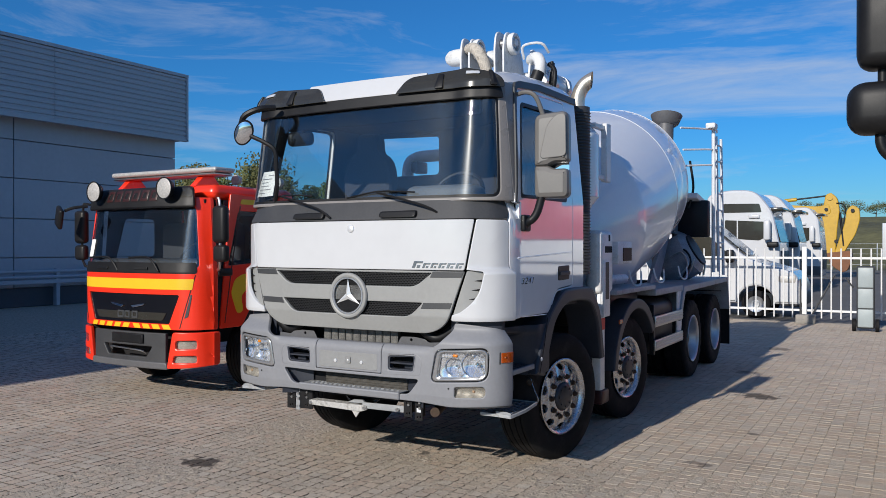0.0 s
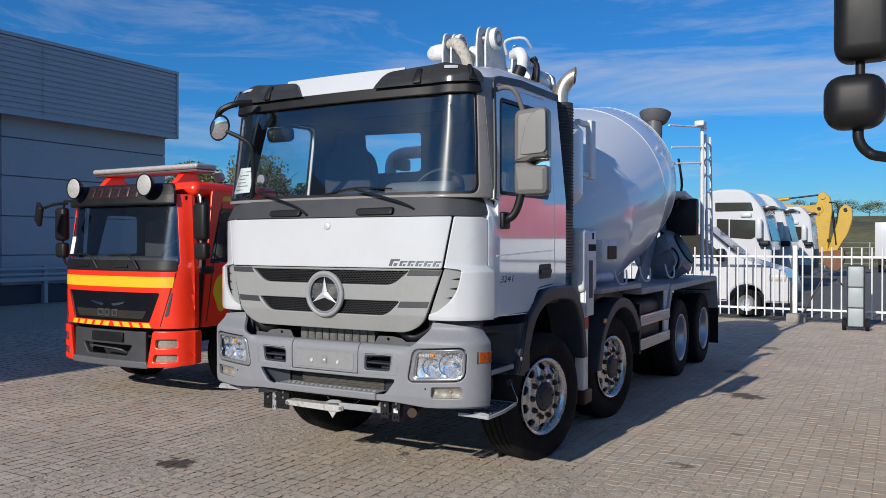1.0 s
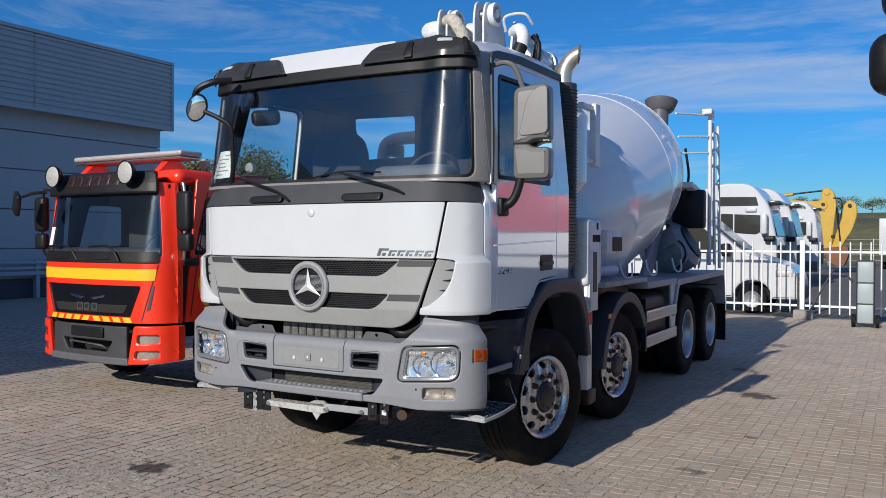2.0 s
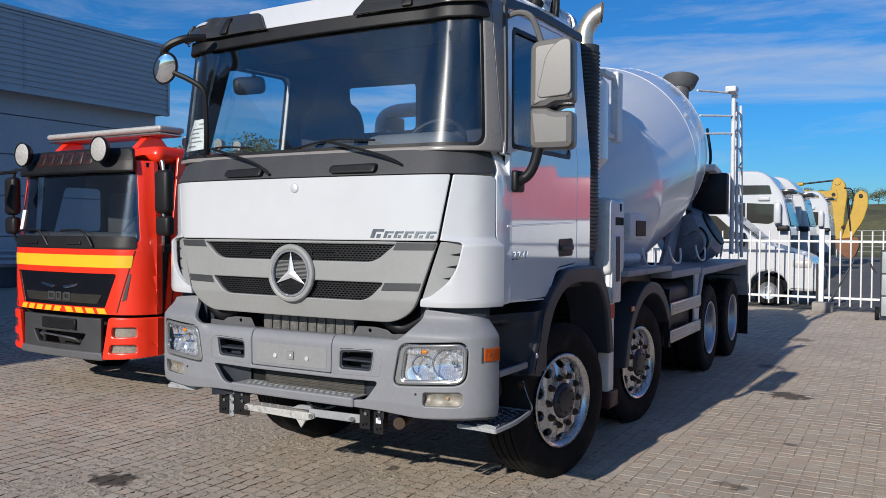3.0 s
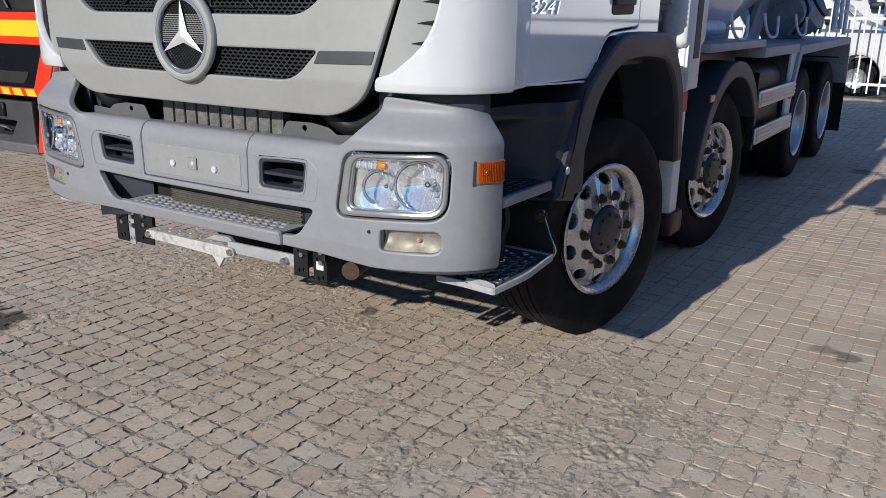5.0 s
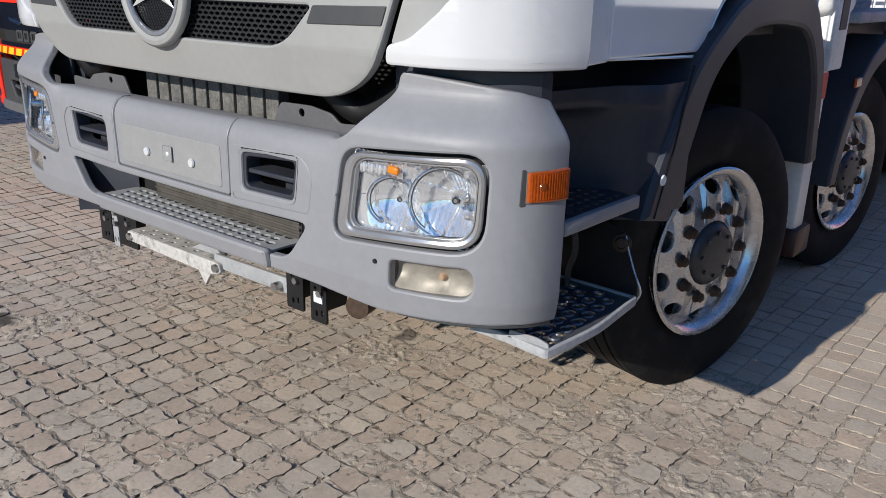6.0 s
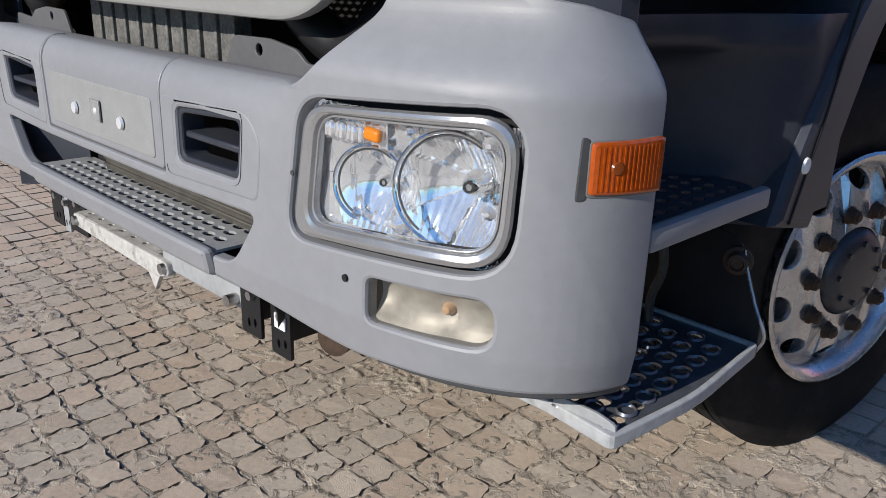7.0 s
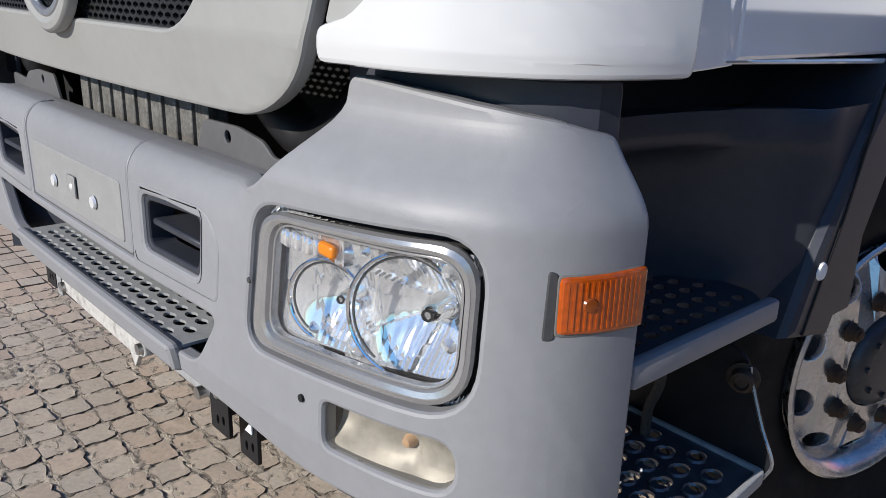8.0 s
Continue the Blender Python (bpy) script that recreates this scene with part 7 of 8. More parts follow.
for sx in (-1, 1):
    flip = Matrix.Diagonal((sx, 1, 1, 1))
    LA = rounded([(0.76, 0.585), (1.00, 0.590), (1.00, 0.685), (0.76, 0.68)], 0.03, 3)
    LB = rounded([(0.72, 0.43), (1.00, 0.435), (1.00, 0.515), (0.74, 0.51)], 0.025, 3)
    crn = part("bumper_corner", moved(wrapped(sheet([rounded([(0.64, 0.36, 0.02), (r_end + 0.02, 0.40, 0.04), (r_end + 0.02, 0.775, 0.03), (0.72, 0.775, 0.03)], 0.03, 3), LA, LB], 0.05, 0.012), RED, lambda s, z: -0.02, 0.08, 0.05, 0.6), flip), M_RED, red, "red bumper corner")
    for q, nm in ((LA, "headlamp"), (LB, "lower_lamp")):
        lm = part(nm, moved(wrapped(sheet([q], 0.006), RED, lambda s, z: -0.005), flip), M_FROST, crn, "clear lamp")
        lm.visible_shadow = False
        part("reflector", moved(wrapped(sheet([q], 0.01), RED, lambda s, z: 0.02), flip), M_FOGBACK, lm)
    # sides
    RS = rounded([(0.44, 0.80, 0.02), (0.78, 0.80, 0.05), (0.95, 1.05, 0.1), (1.55, 1.05, 0.1), (1.75, 0.85, 0.05), (1.75, 2.30, 0.05), (0.60, 2.36, 0.03)], 0.03, 3)
    RW = rounded([(0.56, 1.52, 0.03), (1.28, 1.56, 0.05), (1.28, 2.16, 0.06), (0.72, 2.16, 0.05)], 0.04, 3)
    sd = part("cab_side", moved(flat_to(sheet([RS, RW], 0.03, 0.006), "+x", 1.055), flip), M_RED, red, "glossy red cab side")
    sw = part("side_window", moved(flat_to(sheet([RW], 0.004), "+x", 1.045), flip), M_TINTGLASS, sd)
    sw.visible_shadow = False
    part("inner_wall", moved(flat_to(sheet([rounded([(0.40, 0.82), (1.70, 0.82), (1.70, 2.28), (0.52, 2.28)], 0.03, 3), rounded([(0.62, 1.57, 0.03), (1.23, 1.61, 0.05), (1.23, 2.11, 0.06), (0.77, 2.11, 0.05)], 0.04, 3)], 0.004), "+x", 1.022), flip), M_CABDARK, sd)
    part("door_seam", moved(flat_to(sheet([[(0.50, 0.86), (0.512, 0.86), (0.62, 1.50), (0.76, 2.22), (0.745, 2.22), (0.605, 1.50)]], 0.003), "+x", 1.0575), flip), M_DARKRED, sd)
    part("yellow_mark", moved(flat_to(sheet([rounded([(0.66, 1.36), (0.60, 1.20), (0.70, 0.95), (0.80, 0.98), (0.76, 1.16), (0.86, 1.24), (1.20, 1.24), (1.20, 1.40), (0.80, 1.42)], 0.05, 4)], 0.005, 0.001), "+x", 1.060), flip), M_YELLOW, sd, "yellow curved film on the door")
    part("yellow_line", moved(flat_to(sheet([rounded([(0.75, 2.24), (1.74, 2.24), (1.74, 2.30), (0.77, 2.30)], 0.02, 2)], 0.004, 0.001), "+x", 1.059), flip), M_YELLOW, sd)
    part("air_intake", moved(boxed(1.0, 1.075, 0.40, 0.62, 1.40, 1.49, 0.02), flip), M_BLACK, red)
    mr = part("mirror", moved(boxed(1.13, 1.33, 0.22, 0.33, 1.78, 2.20, 0.05, 4), flip), M_BLACK, red, "black mirror with lower wide mirror")
    part("wide_mirror", moved(boxed(1.14, 1.33, 0.23, 0.33, 1.57, 1.76, 0.04, 4), flip), M_BLACK, mr)
    part("bracket", moved(tube(bmesh.new(), [(1.03, 0.42, 2.22), (1.15, 0.30, 2.28), (1.21, 0.28, 2.20), (1.21, 0.28, 1.56), (1.10, 0.36, 1.48), (1.04, 0.45, 1.46)], 0.016, 8), flip), M_STEEL if sx > 0 else M_BLACK, mr)
part("kerb_mirror", moved(boxed(-0.10, 0.10, -0.03, 0.03, -0.13, 0.13, 0.03, 3), pose(-1.16, -0.08, 2.10, 0, 25, -20)), M_BLACK, red, "black front mirror")
part("mirror_arm", tube(bmesh.new(), [(-1.10, -0.05, 2.18), (-1.02, 0.02, 2.22), (-0.92, 0.14, 2.24)], 0.02, 8), M_BLACK, red)
part("roof", boxed(-1.02, 1.02, 0.38, 1.76, 2.28, 2.46, 0.09, 4), M_RED, red, "red cab roof")
part("back_wall", boxed(-1.0, 1.0, 1.72, 1.76, 0.9, 2.40), M_CABDARK, red)
part("dashboard", boxed(-0.95, 0.95, 0.20, 0.55, 1.25, 1.60, 0.06, 3), M_COWL, red)
part("ceiling", boxed(-0.95, 0.95, 0.3, 1.7, 2.24, 2.28), M_VOID, red)
for x in (-0.45, 0.45):
    part("seat", boxed(x - 0.24, x + 0.24, 1.05, 1.25, 1.1, 2.05, 0.08, 3), M_SEAT, red, "dark seat")
part("wheel_rim", tube(bmesh.new(), [(0.45 + 0.21 * math.cos(a), 0.62 + 0.12 * math.sin(a), 1.66 + 0.14 * math.sin(a)) for a in [2 * math.pi * i / 20 for i in range(21)]], 0.015, 6, 1), M_BLACK, red, "steering wheel")
# black roof box with lettering bars and round lamps
vis = part("visor", wrapped(sheet([rounded(both([(0.98, 2.185, 0.03), (0.96, 2.43, 0.08)]), 0.04, 4)], 0.08, 0.02), RED, lambda s, z: -0.07 + red_lean(s, z), 0.08, 0.05, 0.7), M_BLACK, red, "black sun visor with dark red lettering drawn as bars")
for i in range(6):
    x = -0.47 + 0.155 * i
    part("letter_bar", wrapped(sheet([rounded([(x, 2.27), (x + 0.12, 2.27), (x + 0.12, 2.40), (x, 2.40)], 0.01, 2), rounded([(x + 0.03, 2.30), (x + 0.09, 2.30), (x + 0.09, 2.37), (x + 0.03, 2.37)], 0.01, 2)], 0.006, 0.001), RED, lambda s, z: -0.074 + red_lean(s, z), 0.1, 0.1, 0.7), M_DARKRED, vis)
for sx in (-1, 1):
    part("marker_lamp", moved(wrapped(sheet([rounded([(0.76, 2.30), (0.94, 2.30), (0.94, 2.40), (0.78, 2.40)], 0.03, 3)], 0.02, 0.005), RED, lambda s, z: -0.082 + red_lean(s, z), 0.1, 0.1, 0.7), Matrix.Diagonal((sx, 1, 1, 1))), M_FROST, vis)
    lp = part("round_lamp", lathe(bmesh.new(), [(0, 0.0), (0.06, 0.0), (0.10, 0.03), (0.125, 0.08), (0.128, 0.10), (0.118, 0.10), (0.09, 0.07), (0, 0.05)], 24, pose(0.62 * sx, 0.10, 2.40, 90)), M_BLACK, red, "round auxiliary lamp")
    part("lens", lathe(bmesh.new(), [(0, 0.108), (0.07, 0.105), (0.116, 0.094), (0.116, 0.088), (0, 0.088)], 24, pose(0.62 * sx, 0.10, 2.40, 90)), M_FOGBACK, lp, "bright round lens")
beam = part("beacon_bar", moved(boxed(-0.90, 0.95, -0.16, 0.16, -0.030, 0.030, 0.028, 4), pose(0, 0.62, 2.64)), M_FOGBACK, red, "flat white beacon bar on red stands")
part("bar_base", boxed(-0.88, 0.93, 0.48, 0.76, 2.575, 2.605, 0.01, 1), M_STEEL, beam)
for x in (-0.62, 0.68):
    part("stand", moved(flat_to(sheet([rounded([(0.40, 2.44), (0.84, 2.44), (0.70, 2.58), (0.54, 2.58)], 0.02, 3)], 0.10, 0.01), "+x", x), Matrix()), M_RED, beam)
for x, y in ((0.80, 0.95), (0.95, 1.25), (0.98, 1.5)):
    part("work_lamp", lathe(bmesh.new(), [(0, -0.05), (0.05, -0.04), (0.062, 0.0), (0.062, 0.03), (0, 0.03)], 16, pose(x, y, 2.55, 90)), M_FOGBACK, red, "small work lamp")
part("chassis", boxed(-0.45, 0.45, 0.4, 8.0, 0.55, 0.85), M_CHASSIS, red)
bd = part("body", boxed(-1.08, 1.08, 2.0, 8.0, 1.0, 2.30, 0.03), M_RED, red, "red equipment body")
part("stripe", boxed(1.081, 1.085, 2.05, 7.95, 1.95, 2.15), M_YELLOW, bd)
part("paper", wrapped(sheet([[(-0.93, 1.62), (-0.76, 1.62), (-0.75, 1.83), (-0.90, 1.83)]], 0.002), RED, lambda s, z: 0.004 + red_lean(s, z)), M_PAPER, red, "white paper sheet in the windscreen")
for x in (-0.35, 0.35):
    part("wiper", tube(bmesh.new(), [(x + 0.18, 0.00, 1.46), (x + 0.10, -0.005, 1.56), (x - 0.02, 0.0, 1.62), (x - 0.36, 0.03, 1.61)], 0.012, 6), M_BLACK, red)
    part("grab", wrapped(sheet([rounded([(x - 0.22, 1.475), (x, 1.475), (x, 1.51), (x - 0.22, 1.51)], 0.01, 2)], 0.02, 0.005), RED, lambda s, z: -0.02 + red_lean(s, z)), M_BLACK, red)
for y in (1.25, 4.6, 5.9):
    for sx in (-1, 1):
        w = part("wheel", moved(tyre_bm(0.46, 0.26, False), Matrix()), M_RUBBER, red, "black tyre with silver rim", m=pose(sx * 0.88, y, 0.455, 0, sx * 90, 0))
        part("rim", lathe(bmesh.new(), [(0, 0.05), (0.12, 0.06), (0.15, 0.10), (0.22, 0.08), (0.285, 0.12), (0.30, 0.13), (0.30, 0.10), (0, 0.0)], 28), M_STEELRIM, w)

# ---- lorry beside the camera: black mirrors, white and red body ----
nb = thing("neighbour_truck", (2.40, 3.55, 0), "parked white truck with black mirrors and a low bed", "truck")
NB = [(0.42, 0.98, 0.06), (0.35, 1.70, 0.10), (0.40, 1.95, 0.05), (0.62, 2.85, 0.20), (0.95, 2.98, 0.15), (2.15, 2.98, 0.10), (2.20, 1.30, 0.05), (1.95, 0.98, 0.10)]
nb_cab = part("cab", flat_to(sheet([rounded(NB, 0.05, 5)], 2.40, 0.10), "+x", 1.20), M_WHITE, nb, "white cab")
part("windscreen", moved(boxed(-1.02, 1.02, -0.012, 0.012, -0.40, 0.40, 0.01, 1), pose(0, 0.505, 2.38, -13.5)), M_SMOKE, nb_cab, "dark windscreen")
for sx in (-1, 1):
    part("side_window", moved(flat_to(sheet([rounded([(0.72, 1.95), (1.60, 1.95), (1.60, 2.65), (0.88, 2.65)], 0.06, 3)], 0.01), "+x", 1.206), Matrix.Diagonal((sx, 1, 1, 1))), M_SMOKE, nb_cab)
    part("headlamp", boxed(sx * 0.92 - 0.18, sx * 0.92 + 0.18, 0.17, 0.24, 0.66, 0.86, 0.03, 3), M_FOGBACK, nb, "clear headlamp")
for z in (1.15, 1.32, 1.49):
    part("grille_bar", boxed(-0.85, 0.85, 0.33, 0.40, z - 0.055, z + 0.055, 0.02), M_POLEGREY, nb_cab)
part("bumper", boxed(-1.20, 1.20, 0.20, 0.9, 0.45, 1.0, 0.08, 4), M_POLEGREY, nb)
ml = part("mirror", boxed(-1.555, -1.33, -0.06, 0.12, 2.478, 3.02, 0.06, 5), M_BLACK, nb, "black mirror housing with a lower wide mirror")
part("wide_mirror", boxed(-1.592, -1.365, -0.07, 0.12, 2.208, 2.426, 0.07, 5), M_BLACK, ml)
part("neck", rod(bmesh.new(), (-1.46, 0.03, 2.40), (-1.46, 0.03, 2.50), 0.018, 10), M_BLACK, ml)
part("arm", tube(bmesh.new(), [(-1.466, 0.03, 2.23), (-1.464, 0.03, 2.165), (-1.433, 0.04, 2.117), (-1.372, 0.08, 2.096), (-1.10, 0.42, 2.09)], 0.021, 10), M_BLACK, ml)
part("arm", tube(bmesh.new(), [(-1.40, 0.03, 2.98), (-1.38, 0.05, 3.08), (-1.25, 0.25, 3.05), (-1.05, 0.6, 2.85)], 0.028, 10), M_BLACK, ml)
nb_body = part("body", boxed(-1.20, 1.20, 2.6, 5.6, 1.40, 1.90, 0.02), M_FENCE, nb, "low white bed behind the cab")
part("red_line", boxed(-1.206, -1.198, 2.65, 5.5, 1.62, 1.72), M_RED, nb_body)
part("chassis", boxed(-0.5, 0.5, 0.5, 6.0, 0.6, 1.38), M_CHASSIS, nb)
for y in (1.35, 5.0):
    part("fender", flat_to(sheet([[(y - 0.62 * math.cos(radians(a)), 0.5 + 0.64 * math.sin(radians(a))) for a in range(10, 171, 10)] + [(y - 0.54 * math.cos(radians(a)), 0.5 + 0.56 * math.sin(radians(a))) for a in range(170, 9, -10)]], 0.5, 0.01), "-x", 1.30), M_BLACK, nb, "black mudguard")
    for sx in (-1, 1):
        w = part("wheel", tyre_bm(0.50, 0.29, False), M_RUBBER, nb, "black tyre with silver rim", m=pose(sx * 1.04, y, 0.497, 0, sx * 90, 0))
        part("rim", lathe(bmesh.new(), [(0, 0.05), (0.12, 0.06), (0.16, 0.12), (0.24, 0.09), (0.29, 0.13), (0.305, 0.14), (0.305, 0.10), (0, 0.0)], 28), M_STEELRIM, w)

# ---- unseen red box truck across the yard, added for the door's red reflection ----
bx_truck = thing("box_truck", (4.9, 17.4, 0), "unseen red box truck with white lower panels, added for its reflection", "truck")
red_box = part("box", boxed(-3.4, 2.6, -1.20, 1.20, 1.90, 3.00, 0.03), M_BODYRED, bx_truck, "bright red box body")
part("lower_panel", boxed(-3.38, 2.58, -1.18, 1.18, 1.12, 1.88, 0.02), M_FENCE, red_box, "white lower panels")
part("yellow_end", boxed(-3.41, -3.05, -1.206, -1.19, 1.95, 2.85), M_YELLOW, red_box, "yellow end field")
part("shutter_line", boxed(-3.0, 2.5, -1.206, -1.19, 1.36, 1.41), M_STRIPE, red_box)
part("cab", boxed(2.7, 4.3, -1.15, 1.15, 0.75, 2.9, 0.14, 4), M_RED, bx_truck, "red cab")
part("underframe", boxed(-3.2, 4.1, -0.5, 0.5, 0.55, 1.10), M_CHASSIS, bx_truck)
for x in (-1.6, 3.4):
    for sy in (-1, 1):
        part("wheel", rod(bmesh.new(), (x, sy * 0.85, 0.49), (x, sy * 1.12, 0.49), 0.49, 24), M_RUBBER, bx_truck, "black tyre")

# ---- fence, gate block, wheeled cabinet ----
fence = thing("fence", (0, 19.85, 0), "white steel bar fence with a gate post", "fence")
for x0, x1 in ((-9.0, -1.11), (-0.99, 7.0)):
    for z in (0.27, 1.48):
        part("rail", boxed(x0, x1, -0.02, 0.02, z - 0.025, z + 0.025, 0.004, 1), M_FENCE, fence)
    bar = None
    k = round((x1 - x0) / 0.2)
    for i in range(k):
        x = x0 + 0.1 + i * 0.2
        if bar is None:
            bar = part("bar", rod(bmesh.new(), (0, 0, 0.10), (0, 0, 1.70), 0.0165, 8), M_FENCE, fence, m=pose(x, -0.034, 0))
        else:
            again(bar, pose(x, -0.034, 0))
part("gate_post", boxed(-1.10, -1.00, -0.05, 0.05, 0, 1.74, 0.006, 1), M_FENCE, fence)
part("gate_brace", rod(bmesh.new(), (-0.92, -0.08, 0.10), (-0.42, -0.02, 1.10), 0.02, 8), M_COWL, fence, "dark diagonal brace")
part("hinge", rod(bmesh.new(), (-1.13, -0.06, 0.1), (-1.13, -0.06, 1.0), 0.02, 8), M_COWL, fence)
blk = thing("concrete_block", (-0.98, 19.45, 0), "weathered concrete foot block at the gate", "block")
part("block", boxed(-0.20, 0.20, -0.16, 0.16, 0, 0.20, 0.015), M_CONCRETE, blk)
cb = thing("wheeled_cabinet", (0.27, 18.15, 0), "grey three-panel steel cabinet on wheels by the fence", "cabinet")
part("frame", boxed(-0.165, 0.165, -0.02, 0.20, 0.06, 1.34, 0.03, 3), M_COWL, cb)
for z0, z1 in ((0.09, 0.46), (0.48, 0.88), (0.90, 1.31)):
    part("panel", boxed(-0.14, 0.14, -0.045, -0.015, z0, z1, 0.018, 3), M_GREYBOX, cb, "grey panel")
for x in (-0.21, 0.21):
    part("wheel", rod(bmesh.new(), (x - 0.035, 0.06, 0.13), (x + 0.035, 0.06, 0.13), 0.13, 18), M_RUBBER, cb)
part("handle", tube(bmesh.new(), [(-0.22, 0.0, 0.9), (-0.30, -0.02, 1.0), (-0.34, -0.02, 1.10)], 0.018, 8), M_COWL, cb)


# ---- white van behind the fence ----
van = thing("delivery_van", (-1.15, 21.35, 0), "white panel van behind the fence", "van")
VA = [(-1.05 + 0.42 * math.cos(radians(a)), 0.38 + 0.40 * math.sin(radians(a))) for a in range(0, 181, 12)]

def van_body():
    out = rounded([(-5.6, 0.35, 0.05), (-5.6, 2.30, 0.15), (-2.75, 2.38, 0.10), (-2.20, 2.28, 0.25), (-1.25, 1.45, 0.25), (-0.15, 1.12, 0.25), (0.0, 0.75, 0.1), (0.0, 0.35, 0.08), (-0.62, 0.35, 0.0)] + [(x, z, 0.0) for x, z in VA] + [(-1.48, 0.35, 0.0), (-4.2, 0.35, 0.0)] + [(-4.6 + 0.40 * math.cos(radians(a)), 0.36 + 0.38 * math.sin(radians(a)), 0.0) for a in range(0, 181, 15)], 0.02, 3)
    bm = sheet([out], 1.94, 0.06)
    for v in bm.verts:
        v.co.y -= 0.97
    return bm
vb = part("body", van_body(), M_WHITE, van, "white van body")
for sy in (-1, 1):
    part("side_window", moved(sheet([rounded([(-2.62, 1.42), (-1.52, 1.42), (-2.20, 2.05), (-2.62, 2.08)], 0.05, 3)], 0.008), pose(0, -0.978 if sy < 0 else 0.970, 0)), M_SMOKE, vb)
    part("mirror", moved(boxed(-1.72, -1.52, -1.22, -1.02, 1.34, 1.66, 0.05, 3), Matrix.Diagonal((1, -sy, 1, 1))), M_BLACK, vb, "black mirror")
    for x in (-1.05, -4.6):
        w = part("wheel", moved(lathe(bmesh.new(), [(0.20, -0.10), (0.30, -0.11), (0.335, -0.08), (0.34, 0), (0.335, 0.08), (0.30, 0.11), (0.20, 0.10)], 32), Matrix()), M_RUBBER, van, "black tyre with silver cap", m=pose(x, sy * 0.86, 0.335, -sy * 90 if sy > 0 else 90, 0, 0))
        part("rim", lathe(bmesh.new(), [(0, 0.08), (0.08, 0.085), (0.10, 0.06), (0.19, 0.09), (0.205, 0.10), (0.205, 0.0), (0, 0.0)], 24), M_STEELRIM, w)
part("windscreen", moved(boxed(-0.72, 0.72, -0.006, 0.006, -0.56, 0.50, 0.004, 1), pose(-1.70, 0, 1.90, 0, 0, 90) @ pose(0, 0, 0, -49)), M_SMOKE, vb, "tinted van windscreen")
for sy in (-1, 1):
    part("headlamp", moved(boxed(-0.55, -0.13, -0.985, -0.80, 0.86, 1.06, 0.05, 3), Matrix.Diagonal((1, -sy, 1, 1))), M_FOGBACK, vb, "clear headlamp")
part("lower_bumper", boxed(-0.5, 0.03, -0.95, 0.95, 0.30, 0.66, 0.06, 3), M_COWL, vb)


